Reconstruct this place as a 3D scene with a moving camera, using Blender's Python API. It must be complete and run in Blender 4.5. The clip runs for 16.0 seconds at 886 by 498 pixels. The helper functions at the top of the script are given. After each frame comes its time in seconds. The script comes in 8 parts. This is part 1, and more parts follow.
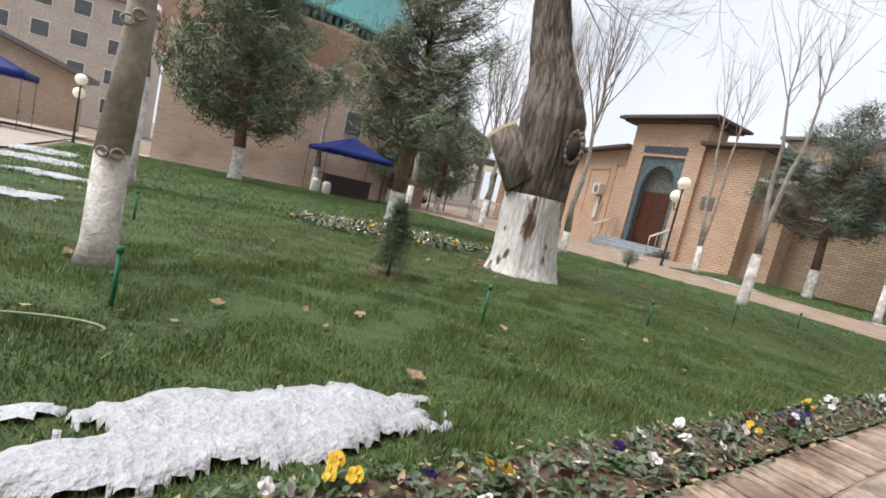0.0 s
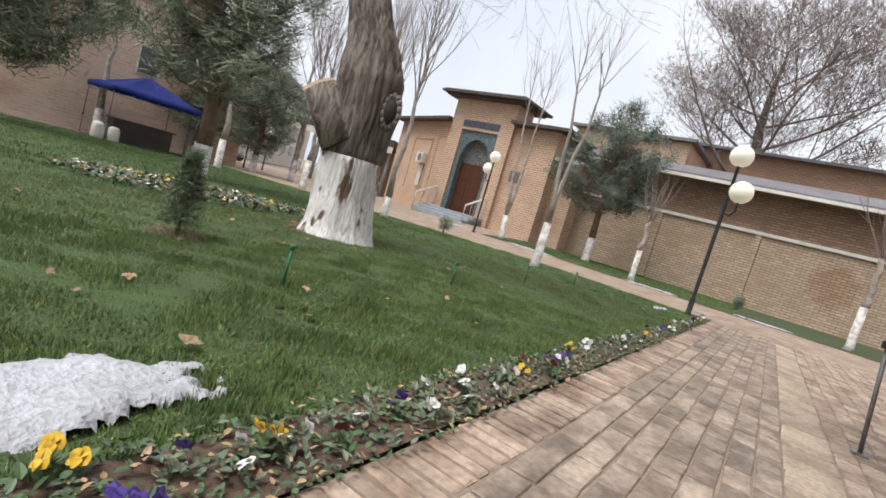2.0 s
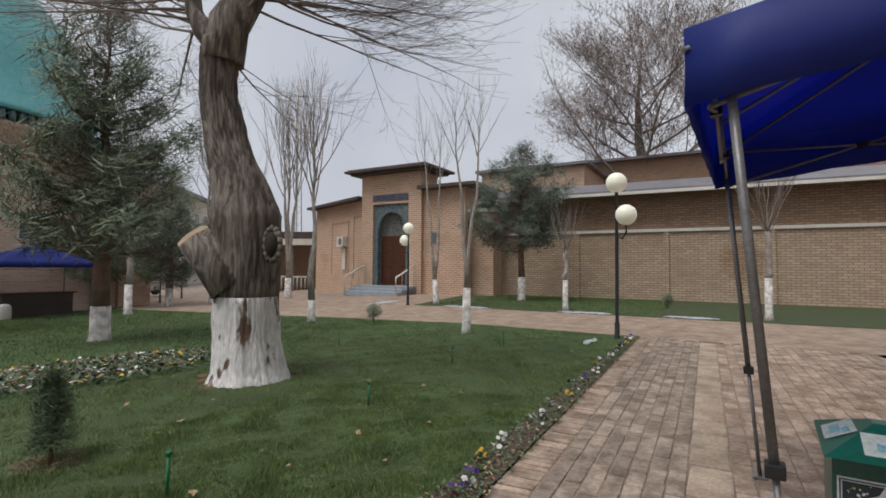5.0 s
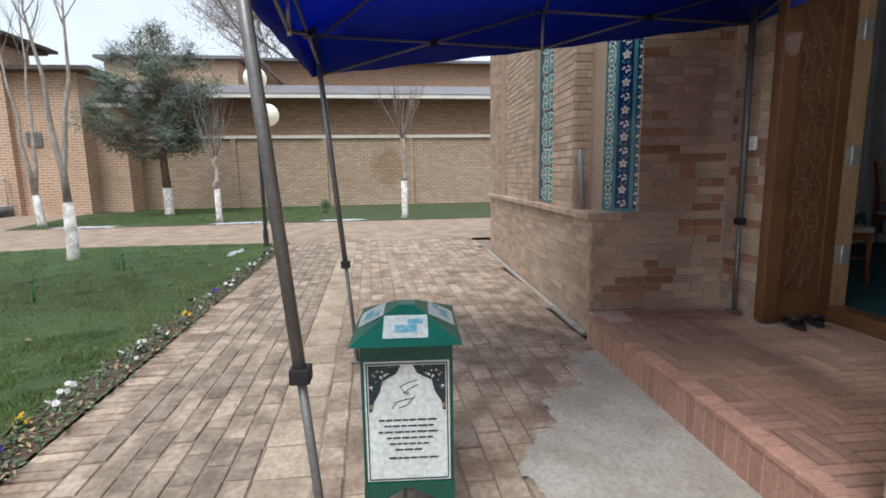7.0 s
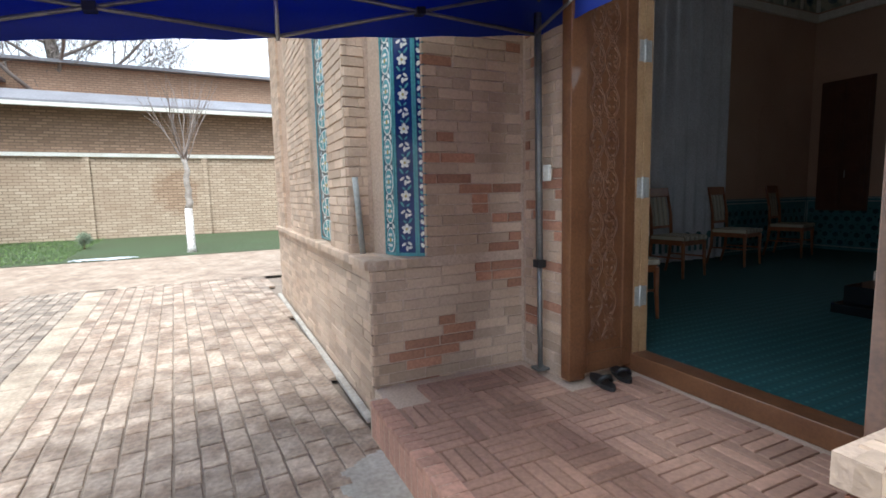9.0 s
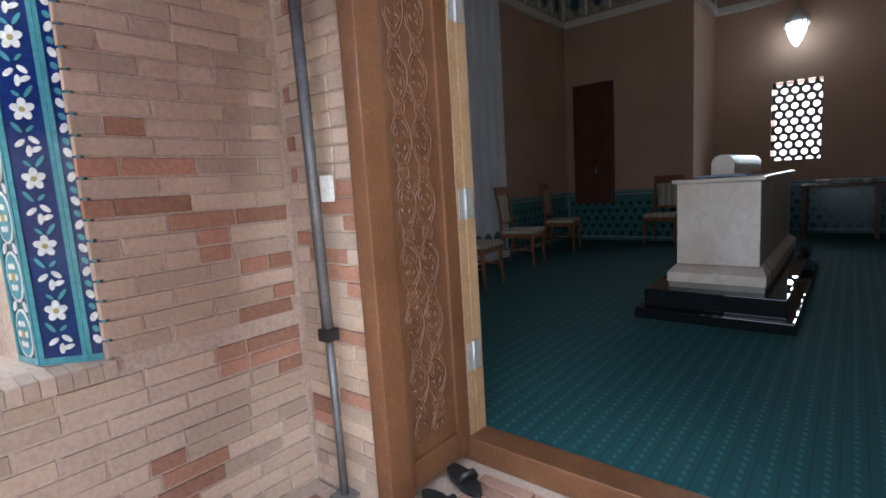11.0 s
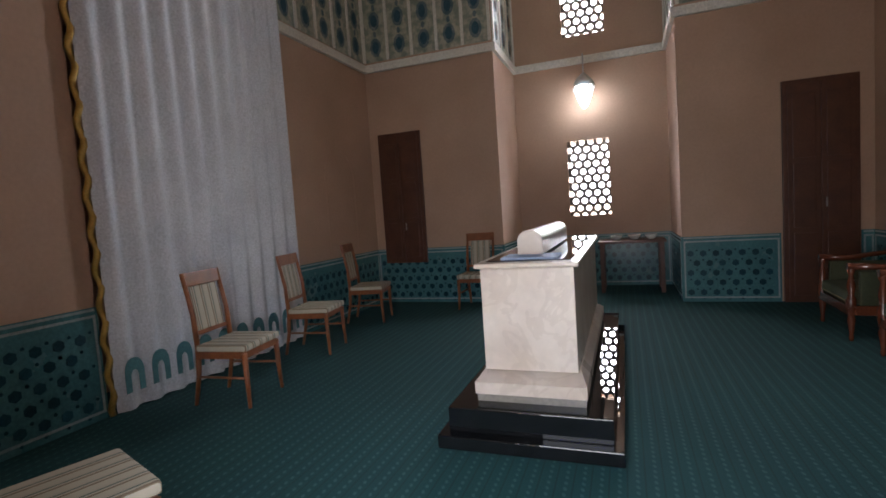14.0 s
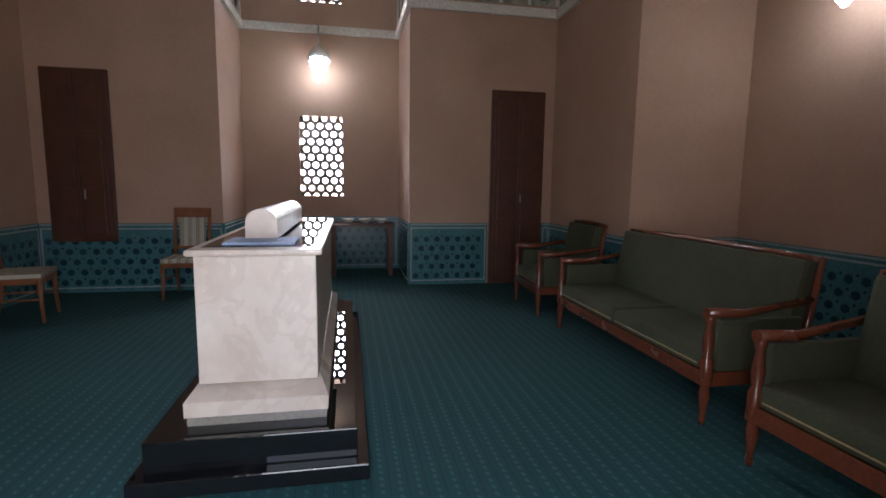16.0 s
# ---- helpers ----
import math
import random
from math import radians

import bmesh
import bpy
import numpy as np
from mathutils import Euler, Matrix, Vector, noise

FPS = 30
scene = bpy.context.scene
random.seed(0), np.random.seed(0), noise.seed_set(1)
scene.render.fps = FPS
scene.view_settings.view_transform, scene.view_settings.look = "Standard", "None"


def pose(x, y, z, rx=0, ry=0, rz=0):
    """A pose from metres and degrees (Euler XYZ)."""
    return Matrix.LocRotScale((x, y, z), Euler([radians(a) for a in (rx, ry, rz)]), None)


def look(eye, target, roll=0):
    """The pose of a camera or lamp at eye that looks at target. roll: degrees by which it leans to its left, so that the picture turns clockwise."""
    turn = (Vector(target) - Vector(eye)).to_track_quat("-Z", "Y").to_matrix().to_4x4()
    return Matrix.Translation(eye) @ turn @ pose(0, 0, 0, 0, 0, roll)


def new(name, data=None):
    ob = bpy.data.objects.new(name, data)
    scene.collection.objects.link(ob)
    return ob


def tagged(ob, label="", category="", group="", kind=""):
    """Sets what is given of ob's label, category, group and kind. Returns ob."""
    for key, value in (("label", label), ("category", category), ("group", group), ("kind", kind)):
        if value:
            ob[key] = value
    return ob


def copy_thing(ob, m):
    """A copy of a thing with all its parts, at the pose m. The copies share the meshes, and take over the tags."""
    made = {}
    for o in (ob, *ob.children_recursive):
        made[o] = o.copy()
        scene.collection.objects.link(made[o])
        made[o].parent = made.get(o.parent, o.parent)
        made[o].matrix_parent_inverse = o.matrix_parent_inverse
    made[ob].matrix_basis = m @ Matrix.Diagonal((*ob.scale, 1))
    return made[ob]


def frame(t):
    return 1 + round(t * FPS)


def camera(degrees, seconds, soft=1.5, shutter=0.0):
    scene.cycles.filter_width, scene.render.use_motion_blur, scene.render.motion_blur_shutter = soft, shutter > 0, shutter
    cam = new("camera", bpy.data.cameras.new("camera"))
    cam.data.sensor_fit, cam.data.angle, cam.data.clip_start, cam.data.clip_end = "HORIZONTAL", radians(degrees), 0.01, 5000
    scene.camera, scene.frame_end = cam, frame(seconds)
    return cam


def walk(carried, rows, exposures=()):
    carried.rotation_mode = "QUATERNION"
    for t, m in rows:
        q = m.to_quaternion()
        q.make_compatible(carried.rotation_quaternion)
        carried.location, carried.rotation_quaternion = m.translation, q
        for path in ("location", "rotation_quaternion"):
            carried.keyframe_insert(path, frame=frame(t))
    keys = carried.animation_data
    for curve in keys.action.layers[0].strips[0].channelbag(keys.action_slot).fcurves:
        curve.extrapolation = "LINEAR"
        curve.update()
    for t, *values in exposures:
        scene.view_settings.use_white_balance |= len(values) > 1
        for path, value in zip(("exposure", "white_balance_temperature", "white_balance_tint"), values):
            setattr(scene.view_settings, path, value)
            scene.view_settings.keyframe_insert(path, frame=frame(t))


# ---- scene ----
cam = camera(84.0, 16.0, soft=1.7)
PATH = [
    (0, (1.205, 0.676, 0.815), (2.271, 2.353, 0.58), 13.1),
    (0.5, (1.206, 0.68, 0.807), (2.327, 2.316, 0.54), 15.0),
    (1, (1.264, 0.648, 0.803), (2.505, 2.188, 0.501), 16.4),
    (1.5, (1.308, 0.64, 0.802), (2.699, 2.049, 0.521), 17.4),
    (2, (1.349, 0.619, 0.806), (2.937, 1.821, 0.614), 16.2),
    (2.5, (1.364, 0.437, 0.980), (3.083, 1.458, 0.934), 10.9),
    (3, (1.191, 0.344, 1.351), (2.939, 1.314, 1.382), 6.9),
    (3.2, (1.137, 0.311, 1.387), (2.877, 1.296, 1.435), 5.7),
    (5.3, (1.579, 0.187, 1.392), (3.296, 1.211, 1.468), -0.5),
    (5.5, (1.593, 0.156, 1.359), (3.442, 0.919, 1.356), -0.2),
    (6, (1.773, 0.044, 1.298), (3.744, 0.346, 1.14), 0.1),
    (6.5, (1.975, -0.11, 1.307), (3.958, -0.039, 1.061), -0.8),
    (7, (2.121, -0.181, 1.307), (4.092, -0.346, 1.009), -0.9),
    (7.5, (2.33, -0.244, 1.326), (4.266, -0.649, 1.026), -0.9),
    (8, (2.538, -0.431, 1.337), (4.445, -0.971, 1.068), -0.9),
    (8.2, (2.644, -0.534, 1.341), (4.532, -1.144, 1.088), -0.9),
    (10.3, (3.697, -1.279, 1.463), (5.26, -2.504, 1.223), -2.8),
    (10.5, (3.805, -1.367, 1.467), (5.299, -2.675, 1.223), -3.1),
    (11, (4.055, -1.591, 1.491), (5.33, -3.11, 1.229), -3.6),
    (11.5, (4.177, -2.033, 1.517), (5.255, -3.699, 1.266), -4.0),
    (12, (4.213, -2.336, 1.641), (5.158, -4.083, 1.408), -4.2),
    (12.5, (4.341, -2.603, 1.701), (5.216, -4.392, 1.519), -3.7),
    (13, (4.368, -2.762, 1.745), (5.249, -4.553, 1.606), -3.3),
    (13.5, (4.34, -2.847, 1.743), (5.172, -4.66, 1.596), -3.5),
    (14, (4.28, -2.91, 1.742), (4.977, -4.779, 1.596), -3.9),
    (14.5, (4.347, -3.002, 1.730), (4.756, -4.944, 1.477), -3.0),
    (15, (4.45, -3.156, 1.725), (4.593, -5.122, 1.388), -1.3),
    (15.5, (4.482, -3.202, 1.740), (4.403, -5.169, 1.386), 0.2),
    (16, (4.416, -3.36, 1.727), (4.038, -5.308, 1.472), 0.8),
]
EXPOSURES = [(0, 0.42, 6400, 10), (2, 0.35, 6300, 10), (3.2, 0.06, 6250, 10), (5.5, -0.38, 6250, 11), (6, -0.05, 6250, 10), (6.5, 0.15, 6100, 8), (7.5, 0.68, 5800, 5), (8.2, 0.98, 5650, 4), (10.3, 1.85, 5600, 3),
             (11, 2.35, 5650, 6), (11.5, 2.98, 5850, 6), (12, 3.8, 5800, 8), (12.5, 3.9, 5900, 11), (13.5, 3.9, 6100, 11), (14.2, 3.65, 6250, 12), (15, 3.65, 6150, 14), (16, 3.7, 5950, 13)]
walk(cam, [(t, look(eye, target, roll)) for t, eye, target, roll in PATH], EXPOSURES)

# ---- world, sun, lamps ----
world = bpy.data.worlds.new("overcast_sky")
scene.world = world
world.use_nodes = True
wn = world.node_tree
wn.nodes.clear()
sky = wn.nodes.new("ShaderNodeTexSky")
sky.sky_type, sky.sun_disc = "NISHITA", False
sky.sun_elevation, sky.sun_rotation = radians(63), radians(293)
sky.air_density, sky.dust_density, sky.ozone_density = 1.5, 8.0, 1.0
grey = wn.nodes.new("ShaderNodeHueSaturation")
grey.inputs["Saturation"].default_value = 0.18
cloud = wn.nodes.new("ShaderNodeTexNoise")
cloud.inputs["Scale"].default_value, cloud.inputs["Detail"].default_value = 2.2, 4.0
cramp = wn.nodes.new("ShaderNodeMapRange")
cramp.inputs[1].default_value, cramp.inputs[2].default_value = 0.3, 0.7
cramp.inputs[3].default_value, cramp.inputs[4].default_value = 0.0, 1.0
veil = wn.nodes.new("ShaderNodeMixRGB")
veil.inputs[1].default_value, veil.inputs[2].default_value = (6.0, 6.35, 7.1, 1), (8.2, 8.3, 8.6, 1)
layer = wn.nodes.new("ShaderNodeMixRGB")
layer.inputs[0].default_value = 0.8
back = wn.nodes.new("ShaderNodeBackground")
back.inputs[1].default_value = 0.117
wout = wn.nodes.new("ShaderNodeOutputWorld")
wn.links.new(sky.outputs[0], grey.inputs["Color"])
wn.links.new(cloud.outputs[0], cramp.inputs[0])
wn.links.new(cramp.outputs[0], veil.inputs[0])
wn.links.new(grey.outputs[0], layer.inputs[1])
wn.links.new(veil.outputs[0], layer.inputs[2])
wn.links.new(layer.outputs[0], back.inputs[0])
wn.links.new(back.outputs[0], wout.inputs[0])

sun = new("sun", bpy.data.lights.new("sun", "SUN"))
sun.data.energy, sun.data.angle, sun.data.color = 2.5, radians(35), (1.0, 0.97, 0.92)
sun.matrix_world = look((0, 0, 26), (12, -5, 0))


def area(name, eye, target, sx, sy, watts, colour=(1, 1, 1)):
    ob = new(name, bpy.data.lights.new(name, "AREA"))
    ob.data.shape, ob.data.size, ob.data.size_y, ob.data.energy, ob.data.color = "RECTANGLE", sx, sy, watts, colour
    ob.matrix_world = look(eye, target)
    return ob


# sky light that comes through the door and the lattice windows
area("door_daylight", (4.63, -2.6, 1.70), (4.7, -7.0, 1.0), 1.4, 2.7, 7.0, (0.92, 0.96, 1.0))
area("lattice_daylight", (4.83, -12.15, 2.18), (4.83, -8.0, 1.9), 0.68, 1.28, 13, (0.93, 0.96, 1.0))
area("upper_lattice_daylight", (4.83, -12.15, 5.25), (4.83, -8.0, 5.3), 0.68, 1.28, 42, (0.93, 0.96, 1.0))

# ---- materials ----
MATS = {}


def mat(name, col, col2=None, rough=0.7, scale=3.0, fine=40.0, bump=0.25, dist=0.01, metal=0.0, vary=0.0, island=0.0, spec=0.5, contrast=1.0, coat=0.0, grain=1.0):
    """A surface with colour that drifts at two scales, and fine relief."""
    if name in MATS:
        return MATS[name]
    m = bpy.data.materials.new(name)
    m.use_nodes = True
    MATS[name] = m
    nt = m.node_tree
    N, L = nt.nodes, nt.links
    bsdf = N["Principled BSDF"]
    tc = N.new("ShaderNodeTexCoord")
    n1, n2 = N.new("ShaderNodeTexNoise"), N.new("ShaderNodeTexNoise")
    n1.inputs["Scale"].default_value, n1.inputs["Detail"].default_value = scale, 5.0
    n2.inputs["Scale"].default_value, n2.inputs["Detail"].default_value = fine, 3.0
    geo = N.new("ShaderNodeNewGeometry")
    for n in (n1, n2):
        L.new(geo.outputs["Position"], n.inputs["Vector"])
    r1 = N.new("ShaderNodeMapRange")
    r1.inputs[1].default_value, r1.inputs[2].default_value = 0.5 - 0.2 / contrast, 0.5 + 0.2 / contrast
    L.new(n1.outputs[0], r1.inputs[0])
    mix = N.new("ShaderNodeMixRGB")
    c2 = col2 or tuple(c * 0.72 for c in col)
    mix.inputs[1].default_value, mix.inputs[2].default_value = (*col, 1), (*c2, 1)
    L.new(r1.outputs[0], mix.inputs[0])
    r2 = N.new("ShaderNodeMapRange")
    r2.inputs[1].default_value, r2.inputs[2].default_value, r2.inputs[3].default_value, r2.inputs[4].default_value = 0.3, 0.7, 1 - 0.18 * grain, 1 + 0.14 * grain
    L.new(n2.outputs[0], r2.inputs[0])
    mul = N.new("ShaderNodeMixRGB")
    mul.blend_type = "MULTIPLY"
    mul.inputs[0].default_value = 1.0
    L.new(mix.outputs[0], mul.inputs[1])
    L.new(r2.outputs[0], mul.inputs[2])
    last = mul
    for strength, node, out in ((vary, "ShaderNodeObjectInfo", "Random"), (island, "ShaderNodeNewGeometry", "Random Per Island")):
        if strength:
            oi = N.new(node)
            rr = N.new("ShaderNodeMapRange")
            rr.inputs[3].default_value, rr.inputs[4].default_value = 1 - strength, 1 + strength
            L.new(oi.outputs[out], rr.inputs[0])
            m2 = N.new("ShaderNodeMixRGB")
            m2.blend_type = "MULTIPLY"
            m2.inputs[0].default_value = 1.0
            L.new(last.outputs[0], m2.inputs[1])
            L.new(rr.outputs[0], m2.inputs[2])
            last = m2
    L.new(last.outputs[0], bsdf.inputs["Base Color"])
    rv = N.new("ShaderNodeMapRange")
    rv.inputs[3].default_value, rv.inputs[4].default_value = max(0.02, rough - 0.08), min(1, rough + 0.08)
    L.new(n1.outputs[0], rv.inputs[0])
    L.new(rv.outputs[0], bsdf.inputs["Roughness"])
    bsdf.inputs["Metallic"].default_value = metal
    bsdf.inputs["Specular IOR Level"].default_value = spec
    bsdf.inputs["Coat Weight"].default_value = coat
    if bump:
        bp = N.new("ShaderNodeBump")
        bp.inputs["Strength"].default_value, bp.inputs["Distance"].default_value = bump, dist
        L.new(n2.outputs[0], bp.inputs["Height"])
        L.new(bp.outputs[0], bsdf.inputs["Normal"])
    return m


def brick_mat(name, col, col2, mortar, axis, length=0.25, height=0.065, gap=0.012, stain=(0.3, 0.2, 0.13), rough=0.85):
    """Courses of brick for walls that stay far off; axis: the wall's run in object space ('x' or 'y')."""
    if name in MATS:
        return MATS[name]
    m = bpy.data.materials.new(name)
    m.use_nodes = True
    MATS[name] = m
    nt = m.node_tree
    N, L = nt.nodes, nt.links
    bsdf = N["Principled BSDF"]
    tc, sep, com = N.new("ShaderNodeTexCoord"), N.new("ShaderNodeSeparateXYZ"), N.new("ShaderNodeCombineXYZ")
    L.new(tc.outputs["Object"], sep.inputs[0])
    if axis == "xy":
        add = N.new("ShaderNodeMath")
        L.new(sep.outputs["X"], add.inputs[0])
        L.new(sep.outputs["Y"], add.inputs[1])
        L.new(add.outputs[0], com.inputs["X"])
    else:
        L.new(sep.outputs["X" if axis == "x" else "Y"], com.inputs["X"])
    L.new(sep.outputs["Z"], com.inputs["Y"])
    bt = N.new("ShaderNodeTexBrick")
    bt.inputs["Scale"].default_value = 1.0
    bt.inputs["Brick Width"].default_value, bt.inputs["Row Height"].default_value = length, height
    bt.inputs["Mortar Size"].default_value, bt.inputs["Mortar Smooth"].default_value = gap, 0.15
    bt.inputs["Color1"].default_value, bt.inputs["Color2"].default_value, bt.inputs["Mortar"].default_value = (*col, 1), (*col2, 1), (*mortar, 1)
    L.new(com.outputs[0], bt.inputs["Vector"])
    n1 = N.new("ShaderNodeTexNoise")
    n1.inputs["Scale"].default_value, n1.inputs["Detail"].default_value = 0.6, 6.0
    L.new(tc.outputs["Object"], n1.inputs["Vector"])
    r1 = N.new("ShaderNodeMapRange")
    r1.inputs[1].default_value, r1.inputs[2].default_value, r1.inputs[4].default_value = 0.52, 0.78, 0.6
    L.new(n1.outputs[0], r1.inputs[0])
    mix = N.new("ShaderNodeMixRGB")
    mix.inputs[2].default_value = (*stain, 1)
    L.new(r1.outputs[0], mix.inputs[0])
    L.new(bt.outputs[0], mix.inputs[1])
    L.new(mix.outputs[0], bsdf.inputs["Base Color"])
    bsdf.inputs["Roughness"].default_value = rough
    bp = N.new("ShaderNodeBump")
    bp.inputs["Strength"].default_value, bp.inputs["Distance"].default_value = 0.6, 0.01
    bp.invert = True
    L.new(bt.outputs["Fac"], bp.inputs["Height"])
    L.new(bp.outputs[0], bsdf.inputs["Normal"])
    return m


def bark_mat(name, ridge, groove, wash=None, scale=9.0):
    """Bark whose furrows run up the trunk; with wash, limewash that has flaked off the furrows."""
    m = bpy.data.materials.new(name)
    m.use_nodes = True
    MATS[name] = m
    N, L = m.node_tree.nodes, m.node_tree.links
    bsdf, geo, mp = N["Principled BSDF"], N.new("ShaderNodeNewGeometry"), N.new("ShaderNodeMapping")
    mp.inputs["Scale"].default_value = (scale, scale, scale * 0.2)
    L.new(geo.outputs["Position"], mp.inputs["Vector"])
    n1, n2, n3 = (N.new("ShaderNodeTexNoise") for _ in range(3))
    for n, s, d in ((n1, 1.0, 5.0), (n2, 4.0, 3.0), (n3, 1.0, 3.0)):
        n.inputs["Scale"].default_value, n.inputs["Detail"].default_value = s, d
    n1.inputs["Distortion"].default_value = 0.6
    L.new(mp.outputs[0], n1.inputs["Vector"])
    L.new(mp.outputs[0], n2.inputs["Vector"])
    n3.inputs["Scale"].default_value = 3.0
    L.new(geo.outputs["Position"], n3.inputs["Vector"])
    r1 = N.new("ShaderNodeMapRange")
    r1.inputs[1].default_value, r1.inputs[2].default_value = 0.40, 0.60
    L.new(n1.outputs[0], r1.inputs[0])
    mix = N.new("ShaderNodeMixRGB")
    mix.inputs[1].default_value, mix.inputs[2].default_value = (*groove, 1), (*ridge, 1)
    L.new(r1.outputs[0], mix.inputs[0])
    last = mix
    if wash:
        add, r2, m2 = N.new("ShaderNodeMath"), N.new("ShaderNodeMapRange"), N.new("ShaderNodeMixRGB")
        L.new(n1.outputs[0], add.inputs[0])
        L.new(n3.outputs[0], add.inputs[1])
        r2.inputs[1].default_value, r2.inputs[2].default_value = 0.80, 0.90
        L.new(add.outputs[0], r2.inputs[0])
        m2.inputs[2].default_value = (*wash, 1)
        L.new(r2.outputs[0], m2.inputs[0])
        L.new(mix.outputs[0], m2.inputs[1])
        last = m2
    mul, rr = N.new("ShaderNodeMixRGB"), N.new("ShaderNodeMapRange")
    mul.blend_type, mul.inputs[0].default_value = "MULTIPLY", 1.0
    rr.inputs[1].default_value, rr.inputs[2].default_value, rr.inputs[3].default_value, rr.inputs[4].default_value = 0.3, 0.7, 0.75, 1.2
    L.new(n2.outputs[0], rr.inputs[0])
    L.new(last.outputs[0], mul.inputs[1])
    L.new(rr.outputs[0], mul.inputs[2])
    L.new(mul.outputs[0], bsdf.inputs["Base Color"])
    bsdf.inputs["Roughness"].default_value = 0.9
    bp = N.new("ShaderNodeBump")
    bp.inputs["Strength"].default_value, bp.inputs["Distance"].default_value = 0.9, 0.05
    L.new(n1.outputs[0], bp.inputs["Height"])
    L.new(bp.outputs[0], bsdf.inputs["Normal"])
    return m


def glow(name, col, strength):
    m = bpy.data.materials.new(name)
    m.use_nodes = True
    b = m.node_tree.nodes["Principled BSDF"]
    b.inputs["Base Color"].default_value = (*col, 1)
    b.inputs["Emission Color"].default_value = (*col, 1)
    b.inputs["Emission Strength"].default_value = strength
    return m


BRICK = mat("facade_brick", (0.52, 0.39, 0.29), (0.43, 0.30, 0.21), 0.85, 1.6, 55, 0.5, 0.006, vary=0.2, grain=0.55)
BRICK_RED = mat("facade_red_brick", (0.40, 0.20, 0.125), (0.33, 0.16, 0.10), 0.85, 3, 55, 0.5, 0.006, vary=0.25)
BRICK_REST = mat("facade_brick_rest", (0.52, 0.39, 0.29), (0.43, 0.30, 0.21), 0.85, 1.6, 55, 0.5, 0.006, island=0.2, grain=0.55)
MORTAR = mat("lime_mortar", (0.53, 0.41, 0.32), (0.44, 0.32, 0.24), 0.9, 2, 70, 0.5, 0.006)
PLASTER = mat("ochre_plaster", (0.48, 0.315, 0.22), (0.41, 0.26, 0.18), 0.75, 0.9, 30, 0.12, 0.003, grain=0.25)
WHITE = mat("white_gypsum", (0.72, 0.69, 0.62), (0.62, 0.58, 0.5), 0.6, 2, 40, 0.15, 0.004)
CONCRETE = mat("cement", (0.33, 0.33, 0.31), (0.24, 0.24, 0.225), 0.8, 2.5, 40, 0.3, 0.005, contrast=1.6)
WOOD = mat("varnished_wood", (0.165, 0.072, 0.032), (0.115, 0.046, 0.020), 0.36, 6, 60, 0.12, 0.003, coat=0.3)
# light edge wood; daylight from outside is painted into its pale colour
WOOD_LIGHT = mat("raw_pine_edge", (0.40, 0.25, 0.13), (0.32, 0.185, 0.09), 0.5, 8, 70, 0.12, 0.003)
WOOD_DARK = mat("dark_carved_wood", (0.10, 0.035, 0.016), (0.07, 0.024, 0.012), 0.45, 6, 60, 0.2, 0.004)
CHAIR_WOOD = mat("cherry_chair_wood", (0.26, 0.09, 0.032), (0.18, 0.06, 0.02), 0.38, 9, 70, 0.1, 0.003)
STEEL = mat("zinc_steel", (0.50, 0.49, 0.46), (0.38, 0.37, 0.35), 0.4, 9, 70, 0.05, 0.002, metal=0.5)
TUBE = mat("grey_tent_tube", (0.21, 0.205, 0.20), (0.15, 0.145, 0.14), 0.42, 9, 70, 0.05, 0.002, metal=0.3)
BLACK_PLASTIC = mat("black_plastic", (0.015, 0.015, 0.016), None, 0.45)
BLACK_METAL = mat("black_painted_metal", (0.02, 0.021, 0.022), None, 0.4)
ROOF = mat("grey_metal_roof", (0.20, 0.19, 0.20), (0.15, 0.14, 0.15), 0.5, 1, 12, 0.1)
EAVE = mat("dark_eave_wood", (0.085, 0.062, 0.05), (0.06, 0.043, 0.035), 0.7, 2, 20, 0.2)
# ---- mesh tools ----
def box(bm, x0, x1, y0, y1, z0, z1, bevel=0.0, taper=0.0):
    tx, ty = (x1 - x0) * taper / 2, (y1 - y0) * taper / 2
    v = [bm.verts.new(p) for p in ((x0, y0, z0), (x1, y0, z0), (x1, y1, z0), (x0, y1, z0), (x0 + tx, y0 + ty, z1), (x1 - tx, y0 + ty, z1), (x1 - tx, y1 - ty, z1), (x0 + tx, y1 - ty, z1))]
    fs = [bm.faces.new([v[i] for i in f]) for f in ((3, 2, 1, 0), (4, 5, 6, 7), (0, 1, 5, 4), (1, 2, 6, 5), (2, 3, 7, 6), (3, 0, 4, 7))]
    if bevel:
        es = list({e for f in fs for e in f.edges})
        bmesh.ops.bevel(bm, geom=es, offset=bevel, segments=2, affect="EDGES", profile=0.6)
    return bm


